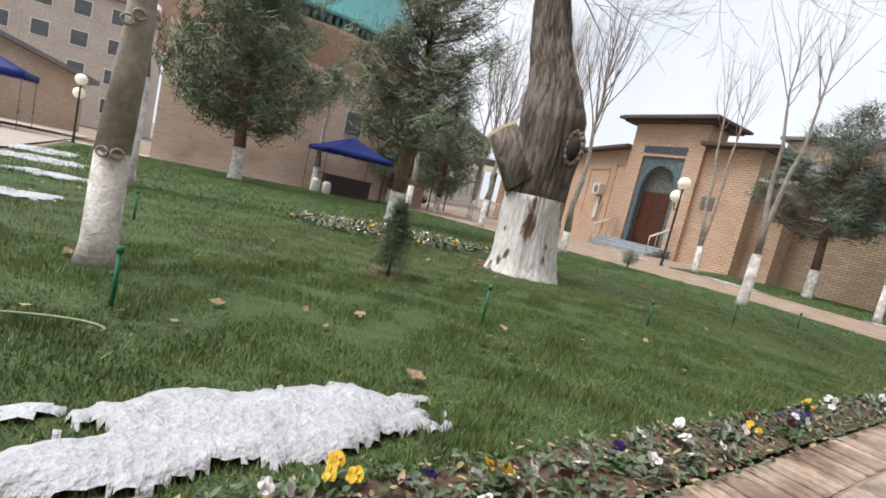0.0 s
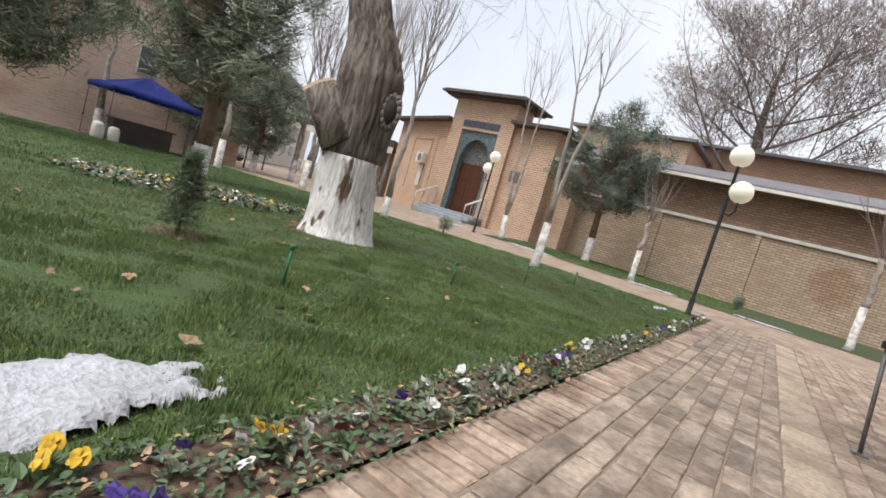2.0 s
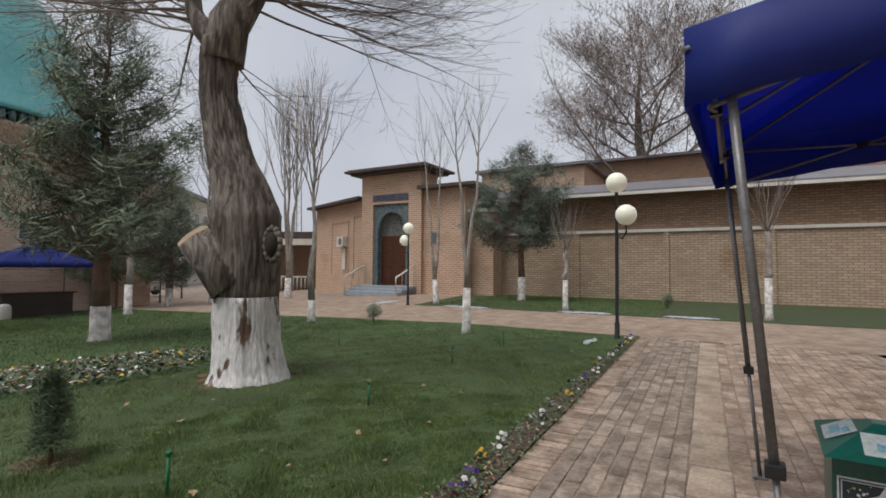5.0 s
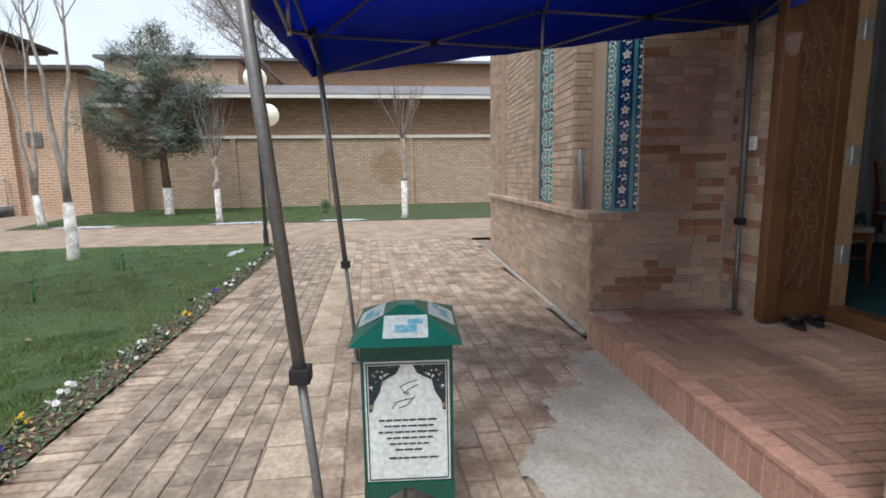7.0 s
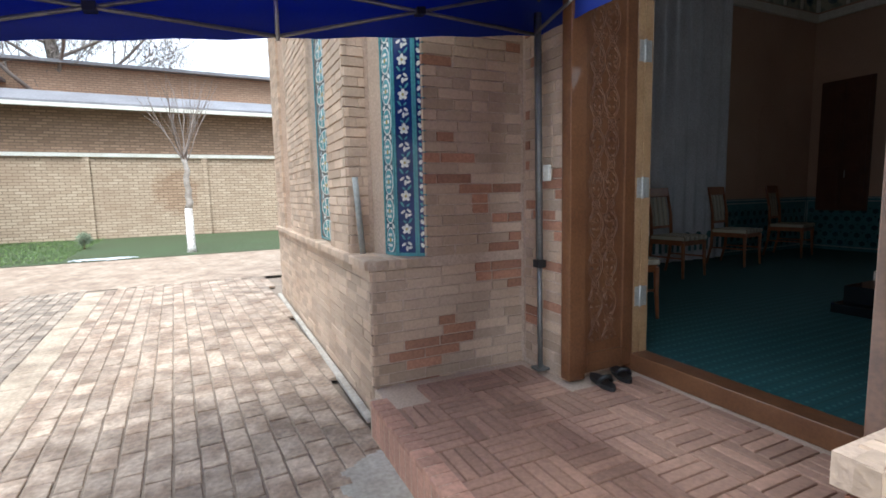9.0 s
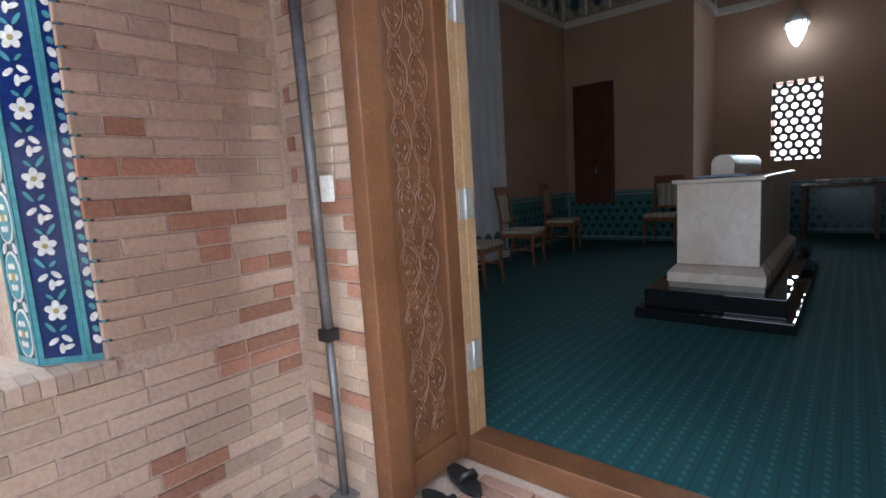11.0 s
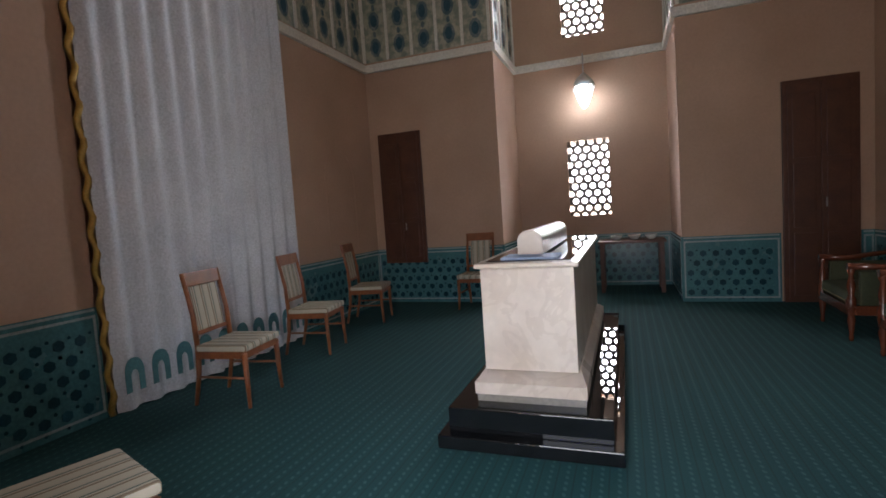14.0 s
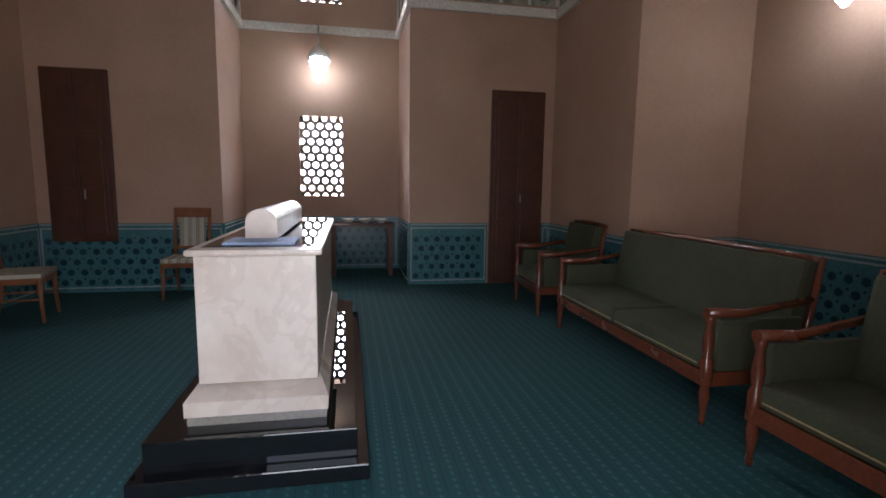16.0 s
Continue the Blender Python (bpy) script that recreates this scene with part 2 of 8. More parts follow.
def tube(bm, pts, radii, n=8, cap=True, wobble=0.0, seed=0):
    """A round bar along pts, with its radius at each."""
    rnd = random.Random(seed)
    pts = [Vector(p) for p in pts]
    rings, side = [], None
    for i, p in enumerate(pts):
        d = (pts[min(i + 1, len(pts) - 1)] - pts[max(i - 1, 0)]).normalized()
        if side is None:
            side = d.orthogonal().normalized()
        side = (side - d * side.dot(d)).normalized()
        up = d.cross(side)
        r = radii[i] if not isinstance(radii, (int, float)) else radii
        rings.append([bm.verts.new(p + (side * math.cos(a) + up * math.sin(a)) * r * (1 + rnd.uniform(-wobble, wobble))) for a in (2 * math.pi * k / n for k in range(n))])
    for a, b in zip(rings, rings[1:]):
        for k in range(n):
            f = bm.faces.new((a[k], a[(k + 1) % n], b[(k + 1) % n], b[k]))
            f.smooth = True
    if cap:
        bm.faces.new(rings[0][::-1])
        bm.faces.new(rings[-1])
    return bm


def ball(bm, c, r, n=16, squash=1.0):
    geom = bmesh.ops.create_uvsphere(bm, u_segments=n, v_segments=max(6, n // 2), radius=r, matrix=Matrix.Translation(c) @ Matrix.Diagonal((1, 1, squash, 1)))
    for v in geom["verts"]:
        for f in v.link_faces:
            f.smooth = True
    return bm


def slab(bm, outline, z0, z1):
    """A flat outline (x, y) carried from z0 to z1."""
    lo, hi = [bm.verts.new((*p, z0)) for p in outline], [bm.verts.new((*p, z1)) for p in outline]
    n = len(outline)
    for i in range(n):
        bm.faces.new((lo[i], lo[(i + 1) % n], hi[(i + 1) % n], hi[i]))
    bm.faces.new(lo[::-1])
    bm.faces.new(hi)
    return bm


def upright(bm, outline, m, depth):
    """An outline (across, up) as a plate of that depth, laid by the matrix m (x across, y depth, z up)."""
    a = [bm.verts.new(m @ Vector((p[0], 0, p[1]))) for p in outline]
    b = [bm.verts.new(m @ Vector((p[0], depth, p[1]))) for p in outline]
    n = len(outline)
    for i in range(n):
        bm.faces.new((a[i], b[i], b[(i + 1) % n], a[(i + 1) % n]))
    bm.faces.new(a)
    bm.faces.new(b[::-1])
    return bm


def lathe(bm, profile, n=16, c=(0, 0, 0)):
    rings = [[bm.verts.new((c[0] + r * math.cos(2 * math.pi * k / n), c[1] + r * math.sin(2 * math.pi * k / n), c[2] + z)) for k in range(n)] for r, z in profile]
    for a, b in zip(rings, rings[1:]):
        for k in range(n):
            f = bm.faces.new((a[k], a[(k + 1) % n], b[(k + 1) % n], b[k]))
            f.smooth = True
    bm.faces.new(rings[0][::-1])
    bm.faces.new(rings[-1])
    return bm


def to_mesh(name, bm, material):
    bmesh.ops.recalc_face_normals(bm, faces=bm.faces)
    me = bpy.data.meshes.new(name)
    bm.to_mesh(me)
    bm.free()
    me.materials.append(material)
    return me


def part(name, bm, material, parent, label=""):
    ob = new(name, to_mesh(name, bm, material))
    ob.parent = parent
    return tagged(ob, label)


def thing(name, label, category, m=None, group="", kind=""):
    ob = new(name)
    ob.empty_display_size = 0.1
    if m is not None:
        ob.matrix_world = m
    return tagged(ob, label, category, group, kind)


def struct(name, bm, material, label, category):
    return tagged(new(name, to_mesh(name, bm, material)), label, category, kind="structure")


def B(*boxes, bevel=0.0):
    bm = bmesh.new()
    for b in boxes:
        box(bm, *b, bevel=bevel)
    return bm


def T(*bars, n=8):
    bm = bmesh.new()
    for pts, r in bars:
        tube(bm, pts, r, n)
    return bm


def raw(name, verts, faces, material, parent=None):
    me = bpy.data.meshes.new(name)
    me.from_pydata(verts, [], faces)
    me.materials.append(material)
    ob = new(name, me)
    ob.parent = parent
    return ob


SLOPE = 0.061


def edge_y(x):
    """The lawn's border along the brick walk."""
    return 1.35 + SLOPE * x


LAWN_X = 12.25

# ---- ground, lawn, walks ----
SOIL = mat("damp_soil", (0.135, 0.085, 0.058), (0.075, 0.048, 0.034), 0.9, 2, 30, 0.8, 0.02)
TURF = mat("mown_turf", (0.060, 0.100, 0.026), (0.045, 0.072, 0.020), 0.85, 1.1, 60, 0.9, 0.02, contrast=1.5)
TURF2 = mat("strip_turf", (0.045, 0.07, 0.022), (0.05, 0.058, 0.022), 0.85, 0.8, 50, 0.8, 0.02)
WALKM = mat("brick_walk_far", (0.36, 0.27, 0.20), (0.25, 0.175, 0.125), 0.75, 2.2, 9, 0.3, 0.008, contrast=1.6, grain=1.5)
PAVE_BED = mat("sandy_paving_joint", (0.31, 0.24, 0.18), (0.20, 0.15, 0.115), 0.9, 2, 50, 0.6, 0.008)

SNOW0 = mat("old_snow", (0.50, 0.51, 0.54), (0.37, 0.37, 0.385), 0.55, 4, 45, 0.8, 0.02, contrast=1.1)


def ground_z(x, y):
    """The lawn falls gently to the north."""
    return max(-1.2, -0.03 * max(0.0, y - 3.5 - 0.9 * max(0.0, x - 9.0)))


def patch(name, corners, nu, nv, dz, material, label, category, swell=0.0):
    """A sheet over four corners that follows the fall of the ground."""
    a, b, c, d = [Vector((*p, 0)) for p in corners]
    bm = bmesh.new()
    grid = []
    for j in range(nv + 1):
        row = []
        for i in range(nu + 1):
            u, v = i / nu, j / nv
            p = a.lerp(b, u).lerp(d.lerp(c, u), v)
            row.append(bm.verts.new((p.x, p.y, ground_z(p.x, p.y) + dz + swell * noise.noise(Vector((p.x * 0.7, p.y * 0.7, 0))))))
        grid.append(row)
    for j in range(nv):
        for i in range(nu):
            f = bm.faces.new((grid[j][i], grid[j][i + 1], grid[j + 1][i + 1], grid[j + 1][i]))
            f.smooth = True
    return struct(name, bm, material, label, category)


def axis(lo, hi, step, far):
    n = int((hi - lo) / step)
    return [-far, -far * 0.4] + [lo + step * k for k in range(n + 1)] + [far * 0.4, far]


bm = bmesh.new()
gx, gy = axis(-40, 60, 2.5, 1500), axis(-40, 90, 2.5, 1500)
gv = [[bm.verts.new((x, y, ground_z(x, y) - 0.06)) for x in gx] for y in gy]
for j in range(len(gy) - 1):
    for i in range(len(gx) - 1):
        bm.faces.new((gv[j][i], gv[j][i + 1], gv[j + 1][i + 1], gv[j + 1][i]))
struct("ground", bm, PAVE_BED, "sandy brown ground under the courtyard, running to the horizon", "ground")
bm = bmesh.new()
slab(bm, [(-3, -1.58), (12.24, -1.58), (12.24, edge_y(12.24) - 0.005), (-3, edge_y(-3) - 0.005)], -0.05, -0.012)
struct("paving_bed", bm, PAVE_BED, "sandy joints between the paving bricks", "paving")
patch("lawn", [(-0.35, edge_y(-0.35) + 0.3), (LAWN_X, edge_y(LAWN_X) + 0.12), (12.3, 24.4), (-1.3, 24.6)], 60, 90, 0.0, TURF, "green mown lawn with fallen leaves", "lawn", 0.012)
patch("flower_border", [(-0.35, edge_y(-0.35)), (LAWN_X, edge_y(LAWN_X)), (LAWN_X, edge_y(LAWN_X) + 0.14), (-0.35, edge_y(-0.35) + 0.34)], 60, 3, 0.006, SOIL, "dark soil border planted with pansies", "flower bed", 0.02)
patch("lawn_strip", [(17.0, -5.0), (25.1, -5.0), (24.6, 12.6), (16.4, 10.6)], 10, 14, 0.0, TURF2, "narrow grass strip at the foot of the brick wall", "lawn")
patch("walk_far", [(LAWN_X + 0.02, -5.0), (16.995, -5.0), (16.39, 10.6), (12.32, 10.6)], 8, 16, -0.008, WALKM, "pale brick walk between the lawn and the wall", "walk")
patch("walk_gate", [(12.32, 10.62), (16.39, 10.62), (20.9, 30), (12.4, 30)], 10, 16, -0.008, WALKM, "pale brick walk before the gate", "walk")
patch("walk_gate_front", [(16.41, 10.62), (24.6, 12.65), (26.5, 26.0), (19.8, 26.0)], 8, 10, -0.012, WALKM, "pale brick walk at the gate steps", "walk")
patch("walk_building", [(-1.3, 24.62), (12.3, 24.42), (14.6, 26.2), (-1.5, 26.2)], 12, 4, 0.0, SNOW0, "snow-covered kerb along the brick building", "walk")
patch("walk_west", [(-18, 6.0), (-0.9, 6.0), (-2.2, 44), (-18, 44)], 8, 20, -0.01, mat("pale_paving", (0.42, 0.36, 0.31), (0.35, 0.29, 0.25), 0.8, 1, 12, 0.2), "pale paved yard beside the lawn", "walk")

# ---- mausoleum shell ----
FX0, FX1, FY, IY, FZ = 3.44, 5.90, -1.68, -2.79, 0.295
GB = brick_mat("mausoleum_brick_far", (0.46, 0.31, 0.22), (0.38, 0.23, 0.15), (0.42, 0.32, 0.25), "xy")
bm = bmesh.new()
# far pylon core, behind the brick skin: plinth, then upper part with the corner notch and two niches
box(bm, 5.92, 10.40, -3.0, FY - 0.02, -0.03, 0.985)
box(bm, 6.38, 6.98, -3.0, FY - 0.02, 0.985, 6.5)
box(bm, 6.98, 7.72, -3.0, FY - 0.10, 0.985, 6.5)
box(bm, 7.72, 9.07, -3.0, FY - 0.02, 0.985, 6.5)
box(bm, 9.07, 9.69, -3.0, FY - 0.12, 0.985, 6.5)
box(bm, 9.69, 10.40, -3.0, FY - 0.02, 0.985, 6.5)
box(bm, 5.92, 6.38, -3.0, -2.09, 0.985, 6.5)
struct("wall_pylon_east", bm, MORTAR, "brick pylon of the portal with a stepped plinth", "wall")
bm = bmesh.new()
box(bm, -1.0, 3.42, -3.0, FY - 0.02, -0.03, 0.985)
box(bm, -1.0, 2.96, -3.0, FY - 0.02, 0.985, 6.5)
box(bm, 2.96, 3.42, -3.0, -2.09, 0.985, 6.5)
struct("wall_pylon_west", bm, MORTAR, "brick pylon of the portal beside the path", "wall")
bm = bmesh.new()
# the portal's back wall with the door's opening, and its head
box(bm, 5.47, 5.92, -3.30, IY - 0.02, -0.03, 6.5)
box(bm, 3.42, 3.80, -3.30, IY - 0.02, -0.03, 6.5)
box(bm, 3.80, 5.47, -3.30, IY - 0.02, 3.15, 6.5)
struct("wall_portal_back", bm, MORTAR, "brick back wall of the portal round the doorway", "wall")
bm = B((3.42, 5.92, FY, -1.0, 5.2, 6.5), (-1.0, 10.4, -3.0, FY, 6.5, 7.2))
struct("wall_portal_head", bm, GB, "brick head over the portal", "wall")
bm = B((8.9, 10.40, -12.6, -3.0, -0.03, 7.2), (-1.0, 0.0, -12.6, -3.0, -0.03, 7.2), (0.0, 4.46, -12.6, -12.0, -0.03, 7.2), (5.20, 8.9, -12.6, -12.0, -0.03, 7.2), (4.46, 5.20, -12.6, -12.0, -0.03, 1.5), (4.46, 5.20, -12.6, -12.0, 2.86, 4.55), (4.46, 5.20, -12.6, -12.0, 5.95, 7.2))
struct("wall_outer", bm, GB, "outer brick walls of the mausoleum", "wall")

# interior
FLOOR = mat("green_carpet_base", (0.006, 0.06, 0.052), (0.004, 0.042, 0.04), 0.95, 2, 120, 0.5, 0.004)
bm = B((0.0, 9.0, -12.0, -3.42, 0.1, FZ))
struct("floor", bm, FLOOR, "dark green carpet with small pale dots", "floor")
bm = bmesh.new()
H0, H1 = 0.0, 4.2
X0, X1, Y0, Y1 = 1.42, 8.23, -10.36, -3.46
RX0, RX1, RY0, RY1 = 3.56, 6.05, -8.05, -5.56
WY0 = -8.22
box(bm, RX1, 8.9, -12.0, Y0, H0, 7.2)
struct("wall_back_east", bm, PLASTER, "ochre plastered back wall with a tiled dado", "wall")
bm = B((0.0, RX0, -12.0, Y0, H0, 7.2))
struct("wall_back_west", bm, PLASTER, "ochre plastered back wall with a tiled dado", "wall")
bm = B((RX0, 4.49, -12.0, -11.87, H0, 7.2), (5.18, RX1, -12.0, -11.87, H0, 7.2), (4.49, 5.18, -12.0, -11.87, H0, 1.53), (4.49, 5.18, -12.0, -11.87, 2.83, 4.6), (4.49, 5.18, -12.0, -11.87, 5.9, 7.2))
struct("wall_recess_back", bm, PLASTER, "plastered wall of the recess with two lattice windows", "wall")
bm = B((X1, 8.9, Y0, RY0, H0, 7.2), (X1, 8.9, RY1, Y1, H0, 7.2))
struct("wall_east", bm, PLASTER, "ochre plastered side wall with a curtained alcove", "wall")
bm = B((0.0, X0, Y0, WY0, H0, 7.2), (0.0, X0, RY1, Y1, H0, 7.2))
struct("wall_west", bm, PLASTER, "ochre plastered side wall with a deep alcove", "wall")
bm = B((5.92, 8.9, Y1, -3.0, H0, 7.2), (0.0, 3.44, Y1, -3.0, H0, 7.2), (5.50, 5.92, Y1, -3.30, H0, 7.2), (3.44, 3.78, Y1, -3.30, H0, 7.2), (3.78, 5.50, Y1, -3.30, 3.15, 7.2))
struct("wall_front", bm, PLASTER, "plastered front wall round the doorway", "wall")
struct("wall_alcove_west", B((0.0, 0.06, WY0, RY1, H0, 7.2)), PLASTER, "plastered back wall of the alcove", "wall")
struct("wall_alcove_east", B((8.84, 8.9, RY0, RY1, H0, 7.2)), PLASTER, "plastered back wall of the curtained alcove", "wall")
bm = B((-1.0, 10.4, -12.6, -1.0, 7.2, 7.5))
struct("ceiling", bm, WHITE, "pale plastered ceiling", "ceiling")
bm = bmesh.new()
lathe(bm, [(4.0, 0), (4.0, 1.6), (3.7, 3.0), (2.8, 4.5), (1.5, 5.6), (0.1, 6.2)], 40, (4.8, -6.9, 7.5))
struct("roof", bm, mat("turquoise_dome_tile", (0.03, 0.22, 0.24), (0.02, 0.16, 0.2), 0.3, 2, 20, 0.1), "turquoise ribbed dome", "roof")
# white cornice band
bm = bmesh.new()
c, d = 0.055, 0.12
for b in ((RX1, X1, Y0, Y0 + c), (X0, RX0, Y0, Y0 + c), (RX1 - c, RX1, -11.87, Y0 + c), (RX0, RX0 + c, -11.87, Y0 + c), (RX0 + c, RX1 - c, -11.87, -11.87 + c),
          (X1 - c, X1, Y0 + c, RY0), (X1 - c, X1, RY1, Y1), (X0, X0 + c, Y0 + c, WY0), (X0, X0 + c, RY1, Y1)):
    box(bm, *b, 4.115, 4.235)
struct("trim", bm, WHITE, "white gypsum cornice band above the walls", "trim")

# platform in the portal
bm = B((3.44, 5.71, -1.66, -1.60, -0.03, 0.21), (3.44, 5.71, -3.42, -1.66, -0.03, 0.185), (5.71, 5.92, -2.79, -1.69, -0.03, 0.185))
struct("platform", bm, MORTAR, "raised brick platform before the door", "platform")

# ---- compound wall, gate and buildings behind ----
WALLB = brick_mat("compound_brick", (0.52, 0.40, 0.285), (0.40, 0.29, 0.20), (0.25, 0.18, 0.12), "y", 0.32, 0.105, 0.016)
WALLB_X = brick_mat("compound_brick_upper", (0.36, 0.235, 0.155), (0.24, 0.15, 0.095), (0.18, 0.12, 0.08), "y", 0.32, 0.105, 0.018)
WX = 25.05
compound = thing("compound_wall", "long tan brick compound wall with a white band and metal coping", "wall", pose(WX, 0, 0, 0, 0, 3.0), kind="structure")
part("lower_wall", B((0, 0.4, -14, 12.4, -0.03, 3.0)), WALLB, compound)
part("band", B((-0.10, 0.4, -14, 12.4, 3.0, 3.13)), WHITE, compound, "white plastered band")
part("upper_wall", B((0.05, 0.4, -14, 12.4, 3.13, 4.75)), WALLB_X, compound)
bm = bmesh.new()
upright(bm, [(-0.75, 4.75), (-0.75, 4.83), (0.5, 5.35), (0.5, 4.95)], pose(0, -14, 0), 26.4)
part("coping_roof", bm, ROOF, compound, "lilac grey sheet-metal coping")
part("gutter", B((-0.80, -0.66, -14, 12.4, 4.62, 4.75)), WHITE, compound, "white gutter")
for k in range(7):
    y = 10.9 - 3.87 * k
    part("pilaster", B((-0.09, 0, y - 0.10, y + 0.10, -0.03, 3.0)), WALLB, compound)

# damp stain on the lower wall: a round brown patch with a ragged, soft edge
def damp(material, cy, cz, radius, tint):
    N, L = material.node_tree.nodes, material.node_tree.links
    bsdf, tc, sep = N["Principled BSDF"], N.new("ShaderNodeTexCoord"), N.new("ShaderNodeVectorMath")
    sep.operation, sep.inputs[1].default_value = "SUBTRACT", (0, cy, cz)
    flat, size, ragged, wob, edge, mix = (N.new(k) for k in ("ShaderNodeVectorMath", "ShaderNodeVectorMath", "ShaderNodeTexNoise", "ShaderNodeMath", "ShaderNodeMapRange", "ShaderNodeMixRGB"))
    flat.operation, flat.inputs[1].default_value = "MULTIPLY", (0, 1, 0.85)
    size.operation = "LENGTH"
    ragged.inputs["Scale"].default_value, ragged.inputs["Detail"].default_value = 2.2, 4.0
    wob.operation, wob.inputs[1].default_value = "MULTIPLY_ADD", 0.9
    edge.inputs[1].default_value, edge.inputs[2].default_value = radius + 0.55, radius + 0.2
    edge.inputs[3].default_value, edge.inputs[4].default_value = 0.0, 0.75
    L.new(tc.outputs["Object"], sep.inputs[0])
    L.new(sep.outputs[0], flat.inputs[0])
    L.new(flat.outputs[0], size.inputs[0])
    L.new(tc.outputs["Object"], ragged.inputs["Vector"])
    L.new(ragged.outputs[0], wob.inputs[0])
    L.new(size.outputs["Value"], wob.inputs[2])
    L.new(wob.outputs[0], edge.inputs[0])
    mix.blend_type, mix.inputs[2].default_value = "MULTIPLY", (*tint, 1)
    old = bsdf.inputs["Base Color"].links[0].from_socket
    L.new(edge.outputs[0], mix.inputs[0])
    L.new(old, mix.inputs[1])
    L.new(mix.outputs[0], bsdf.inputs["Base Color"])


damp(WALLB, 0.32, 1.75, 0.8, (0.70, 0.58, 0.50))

# ---- trees ----
BARK = bark_mat("grey_furrowed_bark", (0.25, 0.21, 0.175), (0.095, 0.075, 0.06), None, 12.0)
OLD_LIME = bark_mat("furrowed_whitewash", (0.30, 0.19, 0.13), (0.12, 0.075, 0.05), (0.70, 0.67, 0.64))
BARK_PALE = mat("pale_smooth_bark", (0.42, 0.37, 0.325), (0.27, 0.23, 0.195), 0.85, 6, 30, 0.6, 0.01, contrast=1.3)
BARK_PINE = mat("brown_pine_bark", (0.22, 0.135, 0.09), (0.13, 0.08, 0.055), 0.9, 6, 30, 0.9, 0.02)
LIME = mat("flaking_whitewash", (0.72, 0.69, 0.65), (0.42, 0.37, 0.33), 0.85, 7, 50, 0.7, 0.012, contrast=1.7)
TWIG = mat("grey_twigs", (0.27, 0.22, 0.19), (0.19, 0.15, 0.13), 0.9, 3, 30, 0.2)
NEEDLE = mat("pine_needles", (0.19, 0.225, 0.135), (0.13, 0.155, 0.095), 0.7, 2, 20, 0.0, island=0.45)
NEEDLE_BLUE = mat("blue_pine_needles", (0.13, 0.165, 0.115), (0.085, 0.11, 0.08), 0.7, 2, 20, 0.0, island=0.45)
NEEDLE_RUST = mat("rusty_needles", (0.30, 0.20, 0.14), (0.20, 0.13, 0.09), 0.8, 2, 20, 0.0, island=0.4)
CUTWOOD = mat("sawn_wood", (0.42, 0.31, 0.20), (0.30, 0.20, 0.12), 0.8, 10, 50, 0.3, 0.004)


def grow(bm, p, d, r, length, depth, rnd, lift=0.35, kids=3, spread=0.6, n=5, thin=0.55):
    """One limb with its side limbs."""
    pts, rad, q, e = [Vector(p)], [r], Vector(p), Vector(d).normalized()
    steps = 4 if depth > 0 else 3
    for i in range(steps):
        e = (e + Vector((rnd.uniform(-.16, .16), rnd.uniform(-.16, .16), lift * 0.22 + rnd.uniform(-.08, .08)))).normalized()
        q = q + e * (length / steps)
        pts.append(q.copy())
        rad.append(max(0.0022, r * (1 - (i + 1) / steps * (1 - thin * (0.5 if depth == 0 else 1)))))
    tube(bm, pts, rad, n if depth > 0 else 3, cap=False)
    if depth <= 0:
        return
    for k in range(kids):
        f = 0.35 + 0.65 * (k + rnd.random()) / kids
        i = min(steps - 1, int(f * steps))
        at = pts[i].lerp(pts[i + 1], f * steps - i)
        away = Vector((rnd.uniform(-1, 1), rnd.uniform(-1, 1), rnd.uniform(-0.2, 0.6))).normalized()
        dd = ((pts[i + 1] - pts[i]).normalized() + away * spread).normalized()
        grow(bm, at, dd, rad[i] * thin, length * rnd.uniform(0.5, 0.78), depth - 1, rnd, lift, kids, spread, max(3, n - 1), thin)
    grow(bm, pts[-1], e, rad[-1], length * 0.62, depth - 1, rnd, lift, max(2, kids - 1), spread, max(3, n - 1), thin)


def stem(base, top, n, sway, rnd):
    b, t = Vector(base), Vector(top)
    return [b.lerp(t, i / n) + Vector((rnd.uniform(-sway, sway), rnd.uniform(-sway, sway), 0)) * (0 if i == 0 else 1) for i in range(n + 1)]


